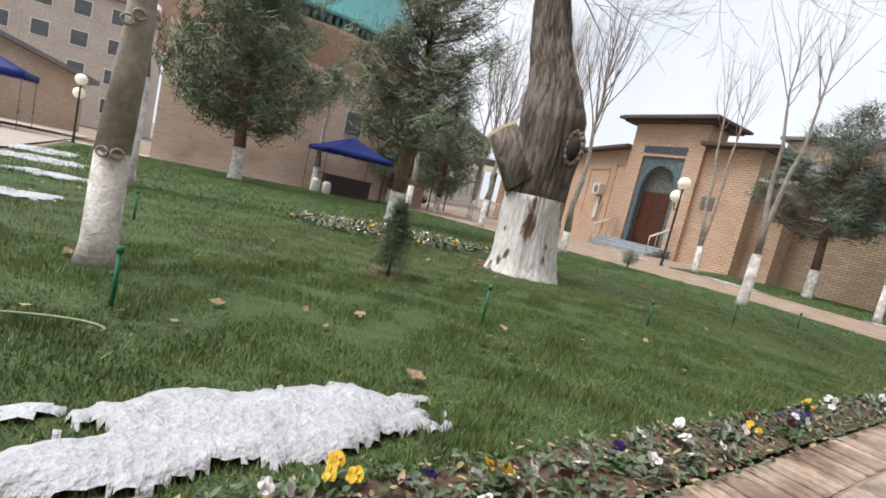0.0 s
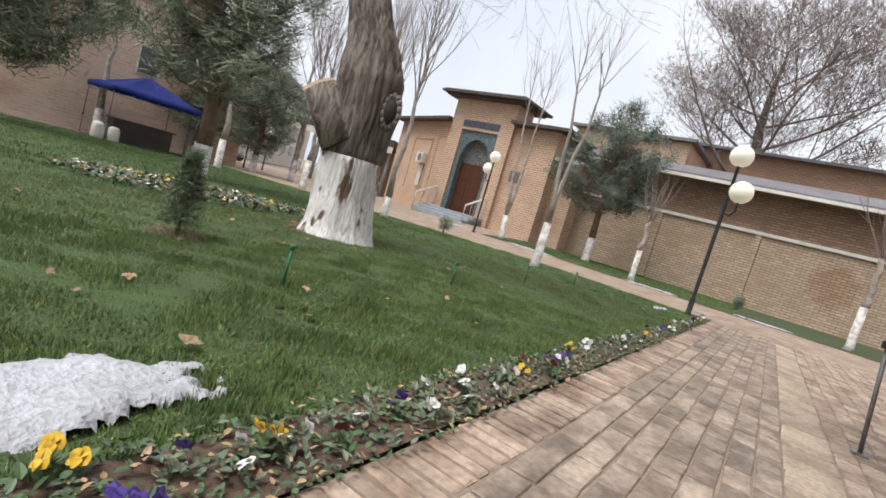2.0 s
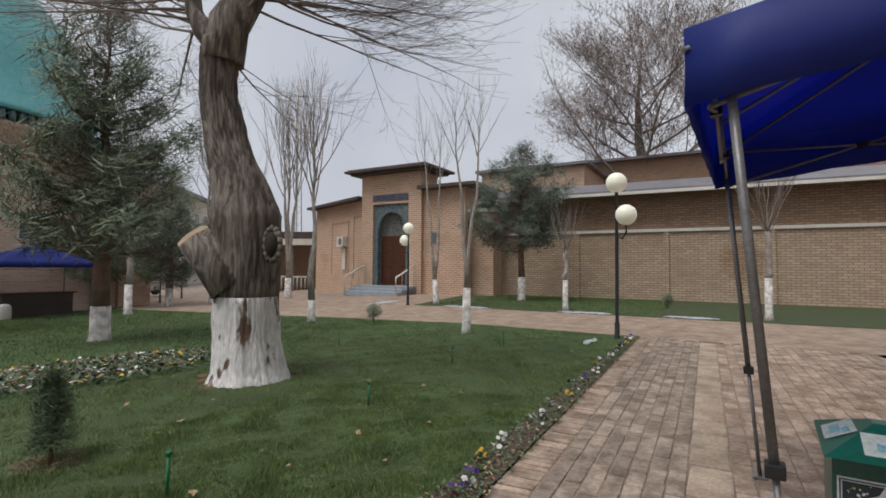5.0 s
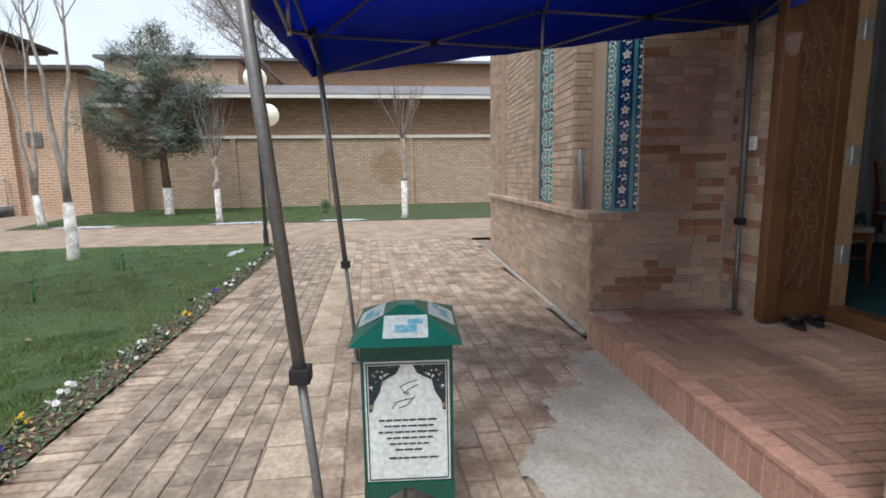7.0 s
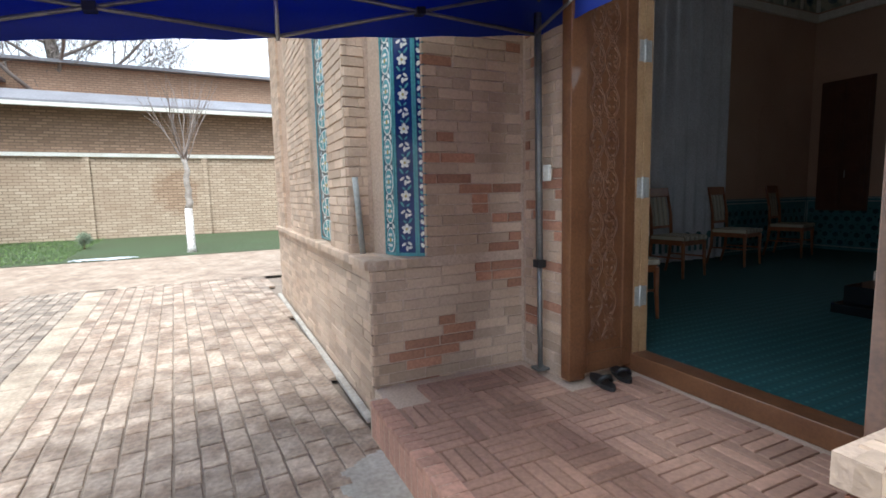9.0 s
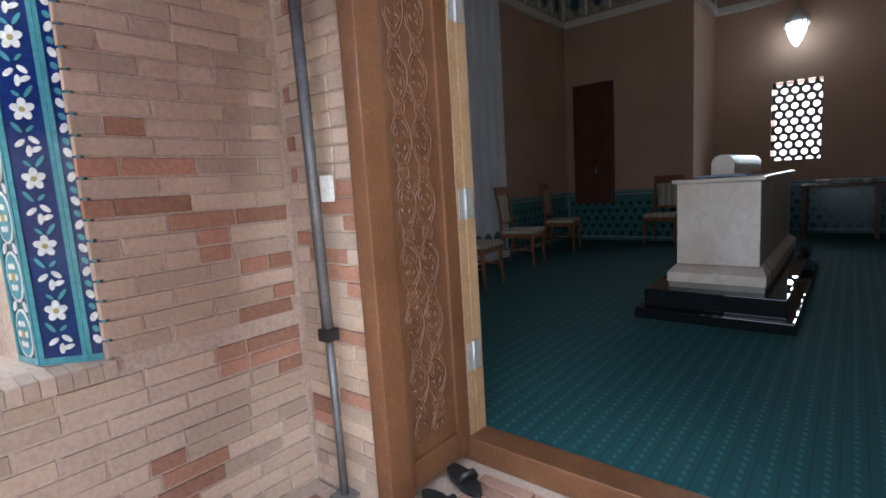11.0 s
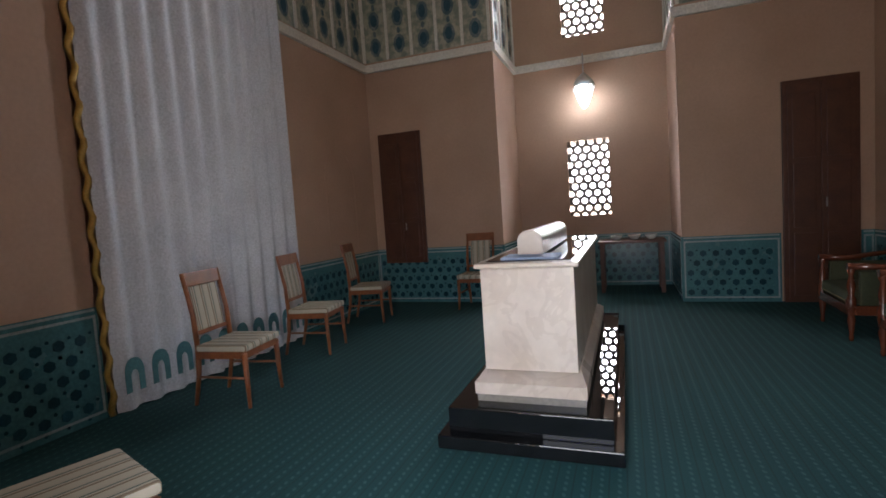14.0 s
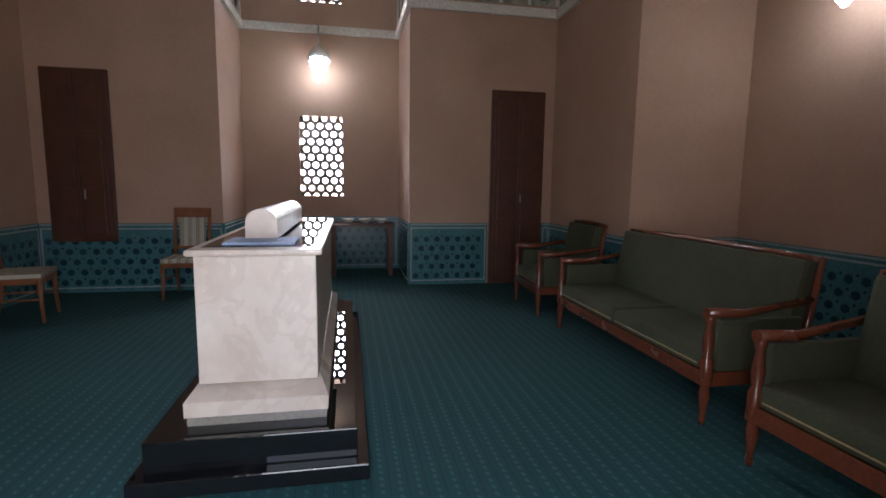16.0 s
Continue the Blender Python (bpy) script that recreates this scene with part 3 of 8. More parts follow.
def bare_tree(label, x, y, height, r, crown, seed, stems=1, paint=1.0, group="", crown_at=0.55, kids=4, lean=(0, 0), spread=0.45, depth=2, pollard=False):
    """A young bare street tree: limewashed foot, pale trunk, upright twigs."""
    rnd = random.Random(seed)
    z = ground_z(x, y)
    t = thing("bare_tree", label, "tree", pose(x, y, z), group)
    foot = bmesh.new()
    tube(foot, [(0, 0, -0.05), (0, 0, 0.12), (lean[0] * 0.3, lean[1] * 0.3, paint)], [r * 1.45, r * 1.08, r * 0.98], 12, wobble=0.05, seed=seed)
    part("limewashed_foot", foot, LIME, t, "flaking white limewash")
    bm, tw = bmesh.new(), bmesh.new()
    k = 1.0 if stems == 1 else 0.75
    for s in range(stems):
        turn = 2 * math.pi * s / max(1, stems) + seed
        fork = 0.35 if stems > 1 else 0.0
        top = Vector((lean[0] + fork * math.cos(turn) * height * 0.16, lean[1] + fork * math.sin(turn) * height * 0.16, height * (crown_at if pollard else rnd.uniform(0.86, 1.0))))
        pts = stem((lean[0] * 0.3, lean[1] * 0.3, paint - 0.002), top, 8, r * 0.55, rnd)
        rr = [max(0.006, r * k * (0.97 - (0.35 if pollard else 0.9) * (i / 8) ** 0.8)) for i in range(9)]
        tube(bm, pts, rr, 9, wobble=0.05, seed=seed + s)
        for j in range(5):
            i = rnd.randrange(1, 5)
            ball(bm, pts[i] + Vector((rnd.uniform(-1, 1), rnd.uniform(-1, 1), 0)) * rr[i] * 0.5, rr[i] * 0.6, 6)
        if pollard:
            for j in range(kids * 2):
                a = 2 * math.pi * (j + rnd.random() * 0.6) / kids
                e = spread * rnd.uniform(0.5, 1.1)
                grow(tw, pts[-1 - (j % 2)], (math.cos(a) * e, math.sin(a) * e, 1), r * 0.2, crown * rnd.uniform(0.6, 0.95), 1, rnd, 0.5, 3, 0.4, 4)
            continue
        shoots = kids * 5 // (1 if stems == 1 else 2)
        for j in range(shoots):
            f = crown_at + (0.98 - crown_at) * (j + rnd.random()) / shoots
            i = min(7, int(f * 8))
            at = pts[i].lerp(pts[i + 1], f * 8 - i)
            a = j * 2.4 + rnd.random()
            e = spread * rnd.uniform(0.9, 1.9)
            grow(tw, at, (math.cos(a) * e, math.sin(a) * e, 1), rr[i] * 0.42, crown * (1.15 - 0.75 * f) * rnd.uniform(0.7, 1.1), depth - 1, rnd, 0.75, 3, 0.4, 5)
    part("trunk", bm, BARK_PALE, t)
    part("crown", tw, TWIG, t, "bare upright twigs")
    return t


def needles(verts, faces, c, size, count, rnd, up=0.25):
    for _ in range(count):
        d = Vector((rnd.gauss(0, 1), rnd.gauss(0, 1), rnd.gauss(0, 1) + up)).normalized()
        w = d.orthogonal().normalized() * size * 0.045
        p = Vector(c) + Vector((rnd.gauss(0, 1), rnd.gauss(0, 1), rnd.gauss(0, 1))) * size * 0.35
        i = len(verts)
        verts += [tuple(p - w), tuple(p + w), tuple(p + d * size * rnd.uniform(0.7, 1.2))]
        faces.append((i, i + 1, i + 2))


def pine(label, x, y, height, spread, r, seed, bare=0.3, paint=0.9, material=None, clump=0.24, tiers=13, rust=0.2):
    """A pine: limewashed foot, brown trunk, whorls of limbs with clumps of needles."""
    rnd = random.Random(seed)
    t = thing("pine_tree", label, "tree", pose(x, y, ground_z(x, y)))
    foot = bmesh.new()
    tube(foot, [(0, 0, -0.05), (0, 0, 0.1), (0, 0, paint)], [r * 1.4, r * 1.1, r], 12, wobble=0.06, seed=seed)
    part("limewashed_foot", foot, LIME, t, "flaking white limewash")
    bm = bmesh.new()
    pts = stem((0, 0, paint - 0.002), (0, 0, height), 8, r * 0.5, rnd)
    tube(bm, pts, [max(0.015, r * (0.97 - 0.95 * i / 8)) for i in range(9)], 9, wobble=0.06, seed=seed)
    verts, faces, rv, rf = [], [], [], []
    for k in range(tiers):
        f = k / (tiers - 1)
        z = height * (bare + (1 - bare) * f)
        reach = spread * (1 - f) ** 0.75 * (0.75 + 0.4 * math.sin(min(1.0, f * 5) * math.pi / 2)) + 0.12
        arms = 6 if f < 0.7 else 4
        for j in range(arms):
            a = 2 * math.pi * (j + rnd.random()) / arms
            l = reach * rnd.uniform(0.45, 1.15)
            d = Vector((math.cos(a), math.sin(a), 0.12 + 0.5 * f))
            p0 = Vector((0, 0, z + rnd.uniform(-0.15, 0.15)))
            p1, p2 = p0 + d * l * 0.55 + Vector((0, 0, -0.03 * l)), p0 + d * l + Vector((0, 0, 0.2 * l))
            tube(bm, [p0, p1, p2], [max(0.008, r * 0.22 * (1 - f * 0.6)), max(0.006, r * 0.13 * (1 - f * 0.6)), 0.005], 4, cap=False)
            m = max(3, int(l / clump * 2.2))
            for i in range(m):
                g = (i + 0.6) / m
                if g < 0.2 or (g < 0.5 and rnd.random() < 0.2):
                    continue
                c = (p0.lerp(p1, g / 0.55) if g < 0.55 else p1.lerp(p2, (g - 0.55) / 0.45)) + Vector((rnd.uniform(-1, 1), rnd.uniform(-1, 1), rnd.uniform(-0.5, 0.8))) * clump * 0.7
                if g < 0.55 and rnd.random() < rust * 1.8:
                    needles(rv, rf, c, clump * 0.9, 22, rnd)
                else:
                    needles(verts, faces, c, clump * rnd.uniform(0.85, 1.25), 50, rnd, 0.5)
    part("trunk", bm, BARK_PINE, t)
    raw("crown", verts, faces, material or NEEDLE, t)
    if rv:
        tagged(raw("dry_needles", rv, rf, NEEDLE_RUST, t), "rust-brown dry inner needles")
    return t


# old tree with the sawn limb
OX, OY = 5.67, 5.67
old = thing("old_tree", "thick old tree with furrowed bark, limewashed foot and sawn limb", "tree", pose(OX, OY, ground_z(OX, OY)))
RT = Vector((0.4925, -0.87, 0))


def fluted(pts, radii, n, depth, seed):
    """A trunk with deep furrows that wander up it."""
    rnd = random.Random(seed)
    ph = [rnd.uniform(0, 6.28) for _ in range(4)]
    rows, rr = [], []
    for i in range(len(pts) - 1):
        for s in range(6):
            rows.append(Vector(pts[i]).lerp(Vector(pts[i + 1]), s / 6))
            rr.append(radii[i] + (radii[i + 1] - radii[i]) * s / 6)
    rows.append(Vector(pts[-1]))
    rr.append(radii[-1])
    bm, rings = bmesh.new(), []
    for p, r in zip(rows, rr):
        ring = []
        for k in range(n):
            a = 2 * math.pi * k / n
            w = noise.noise(Vector((math.cos(a) * 2.2, math.sin(a) * 2.2, p.z * 0.7)) + Vector((seed, 0, 0))) * 0.16
            groove = abs(math.sin(a * n / 5.2 + 2.2 * noise.noise(Vector((p.z * 1.7, a, seed))))) * depth
            q = r * (1 + w) - groove
            ring.append(bm.verts.new(p + Vector((math.cos(a) * q, math.sin(a) * q, 0))))
        rings.append(ring)
    for a, b in zip(rings, rings[1:]):
        for k in range(n):
            f = bm.faces.new((a[k], a[(k + 1) % n], b[(k + 1) % n], b[k]))
            f.smooth = True
    bm.faces.new(rings[0][::-1])
    bm.faces.new(rings[-1])
    return bm


foot_pts = [(0, 0, -0.06), (0, 0, 0.12), tuple(RT * -0.03 + Vector((0, 0, 0.55))), tuple(RT * -0.06 + Vector((0, 0, 1.06)))]
part("limewashed_foot", fluted(foot_pts, [0.56, 0.48, 0.42, 0.405], 84, 0.045, 3), OLD_LIME, old, "flaking white limewash")
trunk_pts = [RT * o + Vector((0, 0, z)) for o, z in ((-0.06, 1.055), (-0.04, 1.6), (-0.06, 2.1), (-0.15, 2.5), (-0.36, 3.05), (-0.50, 3.7), (-0.50, 4.1), (-0.43, 4.42))]
part("trunk", fluted(trunk_pts, [0.405, 0.41, 0.43, 0.365, 0.29, 0.245, 0.25, 0.28], 84, 0.05, 3), BARK, old)
stub = bmesh.new()
TOWARD = Vector((-0.585, -0.81, 0))
s0, s1 = Vector((0, 0, 1.22)) - RT * 0.24 + TOWARD * 0.14, Vector((0, 0, 1.80)) - RT * 0.74 + TOWARD * 0.30
tube(stub, [s0, s0.lerp(s1, 0.5), s1], [0.3, 0.24, 0.21], 18, wobble=0.06, seed=4)
part("sawn_limb", stub, BARK, old, "short limb stump")
cut = bmesh.new()
face = ((s1 - s0).normalized() + TOWARD * 0.45).normalized()
tube(cut, [s1 - face * 0.10, s1 + face * 0.03], [0.20, 0.205], 18)
part("sawn_face", cut, CUTWOOD, old, "pale sawn wood face")
knot = bmesh.new()
for a in range(14):
    u, v = 2 * math.pi * a / 14, 2 * math.pi * (a + 1) / 14
    c = RT * 0.25 + TOWARD * 0.31 + Vector((0, 0, 1.72))
    tube(knot, [c + RT * 0.09 * math.cos(u) + Vector((0, 0, 0.2 * math.sin(u))), c + RT * 0.09 * math.cos(v) + Vector((0, 0, 0.2 * math.sin(v)))], 0.045, 6)
part("knot", knot, BARK, old, "healed knot ring")
# solid ball inside the ring; its near-black colour paints a recess's shade
hollow = bmesh.new()
ball(hollow, RT * 0.25 + TOWARD * 0.30 + Vector((0, 0, 1.72)), 0.1, 12, 1.7)
part("knot_hollow", hollow, mat("dark_hollow_wood", (0.035, 0.026, 0.02), None, 0.9, 9, 50, 0.6, 0.01), old, "dark ball for the shade inside the knot")
limbs, twigs = bmesh.new(), bmesh.new()
rnd = random.Random(11)
fork = trunk_pts[-1]
tube(limbs, [fork - Vector((0, 0, 0.3)), fork + RT * 0.06 + Vector((0, 0, 0.22)), fork + RT * 0.32 + Vector((0.05, 0.05, 0.7)), fork + RT * 0.62 + Vector((0.1, 0.1, 1.5)), fork + RT * 0.75 + Vector((0.1, 0.2, 2.4))], [0.25, 0.25, 0.215, 0.18, 0.14], 16, wobble=0.05)
tube(limbs, [fork - Vector((0, 0, 0.15)), fork - RT * 0.28 + Vector((0, 0, 0.12)), fork - RT * 0.42 + Vector((0, 0, 0.4)), fork - RT * 0.5 + Vector((0.1, 0.1, 1.0))], [0.17, 0.13, 0.11, 0.08], 12, wobble=0.05)
for j in range(54):
    side = 1 if j % 3 else -1
    at = (fork + RT * rnd.uniform(0.2, 0.6) + Vector((0, 0, rnd.uniform(0.4, 1.5)))) if side > 0 else (fork - RT * rnd.uniform(0.25, 0.48) + Vector((0, 0, rnd.uniform(0.1, 0.8))))
    d = RT * side * rnd.uniform(0.5, 1.2) + Vector((rnd.uniform(-.9, .9), rnd.uniform(-.9, .9), rnd.uniform(-0.2, 0.5)))
    grow(twigs, at, d, 0.02, rnd.uniform(1.1, 2.0), 3, rnd, 0.05, 4, 0.75, 5, 0.5)
part("limb", limbs, BARK, old)
part("crown", twigs, TWIG, old, "bare spreading branches")
flare = bmesh.new()
for k in range(26):
    a = 2 * math.pi * k / 26
    ball(flare, (math.cos(a) * rnd.uniform(0.5, 0.75), math.sin(a) * rnd.uniform(0.5, 0.75), -0.01), rnd.uniform(0.05, 0.1), 6, 0.3)
tagged(part("root_litter", flare, mat("dry_brown_litter", (0.20, 0.11, 0.06), (0.12, 0.065, 0.035), 0.9, 9, 60, 0.8, 0.02), old, "brown leaf litter round the foot"), "brown leaf litter round the foot", kind="stuff")

GRP = "limewashed trees round the lawn"
bare_tree("slender bare tree with a limewashed foot and upright shoots", 10.72, 5.28, 5.6, 0.085, 1.5, 21, 2, 0.95, GRP, 0.66, 4, (0.25, 0.1), 0.4)
bare_tree("pollarded bare tree with a limewashed foot before the brick wall", 17.48, 5.29, 3.9, 0.085, 1.6, 22, 1, 1.0, GRP, 0.5, 6, (0, 0), 0.55, 2, True)
bare_tree("pollarded bare tree with a limewashed foot before the brick wall", 17.64, -0.3, 4.2, 0.095, 1.7, 23, 1, 1.15, GRP, 0.58, 7, (0, 0), 0.6, 2, True)
bare_tree("slender bare tree with a limewashed foot by the gate", 17.24, 10.18, 7.2, 0.10, 2.2, 24, 2, 0.9, GRP, 0.55, 4, (0.1, 0.3), 0.35)
bare_tree("slender bare tree with a limewashed foot on the lawn's edge", 11.3, 10.5, 6.9, 0.10, 2.4, 25, 1, 0.6, GRP, 0.45, 5, (0, 0), 0.3)
bare_tree("tall bare tree with several upright stems", 18.8, 20.1, 9.8, 0.16, 3.6, 26, 3, 1.0, GRP, 0.4, 5, (0, 0), 0.3, 3)
bare_tree("tall bare tree with several upright stems", 15.2, 21.0, 8.6, 0.13, 3.2, 27, 2, 1.0, GRP, 0.42, 5, (0, 0), 0.35, 3)
bare_tree("bare limewashed tree beside the brick building", 8.0, 23.6, 6.8, 0.15, 2.4, 28, 1, 1.1, GRP, 0.6, 4, (0, 0), 0.35)
bare_tree("bare limewashed tree with knotty bark near the brick walk", 0.98, 9.4, 6.5, 0.15, 2.6, 29, 1, 1.6, GRP, 0.55, 5, (0.05, 0.1), 0.5, 3)
bare_tree("bare tree with a limewashed foot beyond the lawn", 10.8, 19.3, 6.0, 0.13, 2.6, 30, 1, 1.1, GRP, 0.6, 5, (0, 0), 0.5, 3)
bare_tree("bare tree with a limewashed foot beyond the lawn", 13.1, 17.0, 5.6, 0.12, 2.8, 31, 1, 1.1, GRP, 0.5, 5, (0, 0), 0.5, 3)
plane = bare_tree("pale knotty trunk of a limewashed tree on the lawn", 1.065, 3.88, 7.0, 0.088, 2.0, 32, 1, 0.62, GRP, 0.62, 4, (-0.02, 0.02), 0.5)
for zk, ak in ((0.62, -2.2), (0.62, -1.3), (1.3, -1.8), (1.34, -1.2), (1.9, -2.0)):
    knots = bmesh.new()
    c = Vector((math.cos(ak) * 0.078, math.sin(ak) * 0.078, zk))
    side = Vector((-math.sin(ak), math.cos(ak), 0))
    ring = [c + side * 0.03 * math.cos(u) + Vector((0, 0, 0.025 * math.sin(u))) for u in (2 * math.pi * k / 12 for k in range(13))]
    tube(knots, ring, 0.008, 5)
    part("branch_scar", knots, BARK_PALE, plane, "ring-shaped branch scar")

pine("large pine with a limewashed foot beside the brick building", 3.9, 19.0, 9.4, 2.9, 0.20, 41, 0.2, 1.1, NEEDLE, 0.42, 15, 0.12)
pine("large spreading pine with a leaning brown trunk on the lawn", 6.8, 12.2, 7.2, 2.1, 0.19, 42, 0.28, 0.75, NEEDLE, 0.34, 13, 0.25)
pine("young blue pine before the brick wall", 21.0, 8.3, 6.4, 2.1, 0.15, 43, 0.33, 1.0, NEEDLE_BLUE, 0.34, 12, 0.45)
pine("dark pine beyond the lawn", 13.8, 22.0, 5.8, 2.0, 0.15, 44, 0.2, 0.8, NEEDLE, 0.4, 10, 0.2)
pine("dark pine behind the old tree", 12.3, 24.6, 6.0, 1.9, 0.15, 45, 0.25, 0.8, NEEDLE, 0.4, 9, 0.2)

# large leafless plane tree behind the compound wall
big = thing("plane_tree", "large leafless plane tree behind the compound wall", "tree", pose(33.5, 5.4, 0))
rnd = random.Random(51)
bt, bw = bmesh.new(), bmesh.new()
pts = stem((0, 0, -0.05), (0.3, 0.4, 14.5), 6, 0.45, rnd)
tube(bt, pts, [0.62, 0.54, 0.46, 0.36, 0.24, 0.13, 0.03], 12, wobble=0.06)
for j in range(20):
    a = j * 2.4 + rnd.uniform(-0.3, 0.3)
    f = 0.36 + 0.6 * j / 19
    at = pts[0].lerp(pts[-1], f)
    e = rnd.uniform(1.1, 2.2) * (1.15 - 0.5 * f)
    grow(bw, at, (math.cos(a) * e, math.sin(a) * e, rnd.uniform(0.4, 0.9)), 0.14 * (1.25 - f), rnd.uniform(4.2, 5.6) * (1.25 - 0.6 * f), 3, rnd, 0.16, 5, 1.0, 5, 0.5)
spots = [v.co.copy() for v in bw.verts]
fv, ff = [], []
for p in rnd.sample(spots, min(len(spots), 6500)):
    if p.z > 5.5:
        needles(fv, ff, p, 0.62, 2, rnd, 0.5)
tagged(raw("twig_haze", fv, ff, TWIG, big), "haze of fine bare twigs", kind="stuff")
part("trunk", bt, BARK, big)
part("crown", bw, TWIG, big, "dense bare twigs")

# small conifer and clipped shrub
small = thing("small_conifer", "small dark conifer in a ring of brown litter", "shrub", pose(3.11, 4.45, ground_z(3.11, 4.45)))
rnd = random.Random(61)
v, f = [], []
for i in range(230):
    z = rnd.random() ** 0.8 * 0.56
    rr = 0.15 * (1 - z / 0.68) ** 0.7 * rnd.random() ** 0.5
    a = rnd.uniform(0, 6.28)
    needles(v, f, (rr * math.cos(a), rr * math.sin(a), 0.08 + z), 0.06, 26, rnd, 0.6)
NEEDLE_DARK = mat("dark_conifer_needles", (0.085, 0.12, 0.055), (0.055, 0.085, 0.04), 0.7, 2, 20, 0.0, island=0.45)
raw("crown", v, f, NEEDLE_DARK, small)
part("trunk", T(([(0, 0, -0.03), (0, 0, 0.4)], [0.018, 0.008])), BARK_PINE, small)
v, f = [], []
for i in range(90):
    a, rr = rnd.uniform(0, 6.28), 0.22 * rnd.random() ** 0.5
    needles(v, f, (rr * math.cos(a), rr * math.sin(a), 0.015), 0.05, 8, rnd, 0.1)
tagged(raw("litter_ring", v, f, NEEDLE_RUST, small), "rust-brown litter ring")
shrub = thing("clipped_shrub", "small clipped dark shrub on a short stem", "shrub", pose(11.66, 8.58, ground_z(11.66, 8.58)))
v, f = [], []
for i in range(120):
    d = Vector((rnd.gauss(0, 1), rnd.gauss(0, 1), rnd.gauss(0, 1))).normalized() * 0.2 * rnd.random() ** 0.4
    needles(v, f, d + Vector((0, 0, 0.3)), 0.07, 24, rnd)
raw("crown", v, f, NEEDLE, shrub)
part("trunk", T(([(0, 0, -0.03), (0, 0, 0.3)], [0.02, 0.015])), BARK_PINE, shrub)
copy_thing(shrub, pose(20.5, 2.6, 0))

# ---- lamps, tents, box ----
GLOBE = glow("milky_globe", (0.93, 0.90, 0.74), 0.12)


def park_lamp(label, x, y, height, gap, turn, group):
    z = ground_z(x, y)
    t = thing("park_lamp", label, "lamp", pose(x, y, z, 0, 0, turn), group)
    bm = bmesh.new()
    lathe(bm, [(0.075, -0.03), (0.075, 0.02), (0.05, 0.05), (0.05, 0.3), (0.036, 0.34), (0.036, height * 0.66), (0.03, height * 0.68), (0.03, height - 0.36), (0.075, height - 0.33), (0.085, height - 0.30)], 14)
    part("pole", bm, BLACK_METAL, t)
    h = height - gap
    part("arm", T(([(0, 0, h - 0.55), (-0.12, 0, h - 0.62), (-0.2, 0, h - 0.5), (-0.2, 0, h - 0.33)], 0.02)), BLACK_METAL, t, "curved black arm")
    bm = bmesh.new()
    lathe(bm, [(0.03, 0), (0.08, 0.03), (0.085, 0.05)], 14, (-0.2, 0, h - 0.35))
    part("cup", bm, BLACK_METAL, t)
    for k, c in enumerate(((0, 0, height - 0.15), (-0.2, 0, h - 0.15))):
        bm = bmesh.new()
        ball(bm, c, 0.205, 24)
        part("globe", bm, GLOBE, t, "milky white glass globe")
    return t


LG = "two-globe park lamps"
park_lamp("black park lamp with two milky globes at the lawn's corner", 11.76, 2.42, 3.26, 0.66, 75, LG)
park_lamp("black park lamp with two milky globes by the gate steps", 16.5, 10.95, 3.0, 0.45, -105, LG)
park_lamp("black park lamp with two milky globes beyond the lawn", 15.2, 25.3, 3.0, 0.5, 40, LG)
park_lamp("black park lamp with two milky globes beyond the lawn", 17.6, 27.5, 3.0, 0.5, 40, LG)
park_lamp("black park lamp behind the limewashed tree", -1.1, 24.0, 2.5, 0.5, -80, LG)

CANVAS = mat("blue_tent_canvas", (0.014, 0.034, 0.25), (0.009, 0.023, 0.18), 0.6, 3, 90, 0.25, 0.004)
cn, cl = CANVAS.node_tree.nodes, CANVAS.node_tree.links
thru, veil_mix = cn.new("ShaderNodeBsdfTranslucent"), cn.new("ShaderNodeMixShader")
thru.inputs["Color"].default_value = (0.03, 0.09, 0.62, 1)
veil_mix.inputs[0].default_value = 0.45
cl.new(cn["Principled BSDF"].outputs[0], veil_mix.inputs[1])
cl.new(thru.outputs[0], veil_mix.inputs[2])
cl.new(veil_mix.outputs[0], cn["Material Output"].inputs["Surface"])


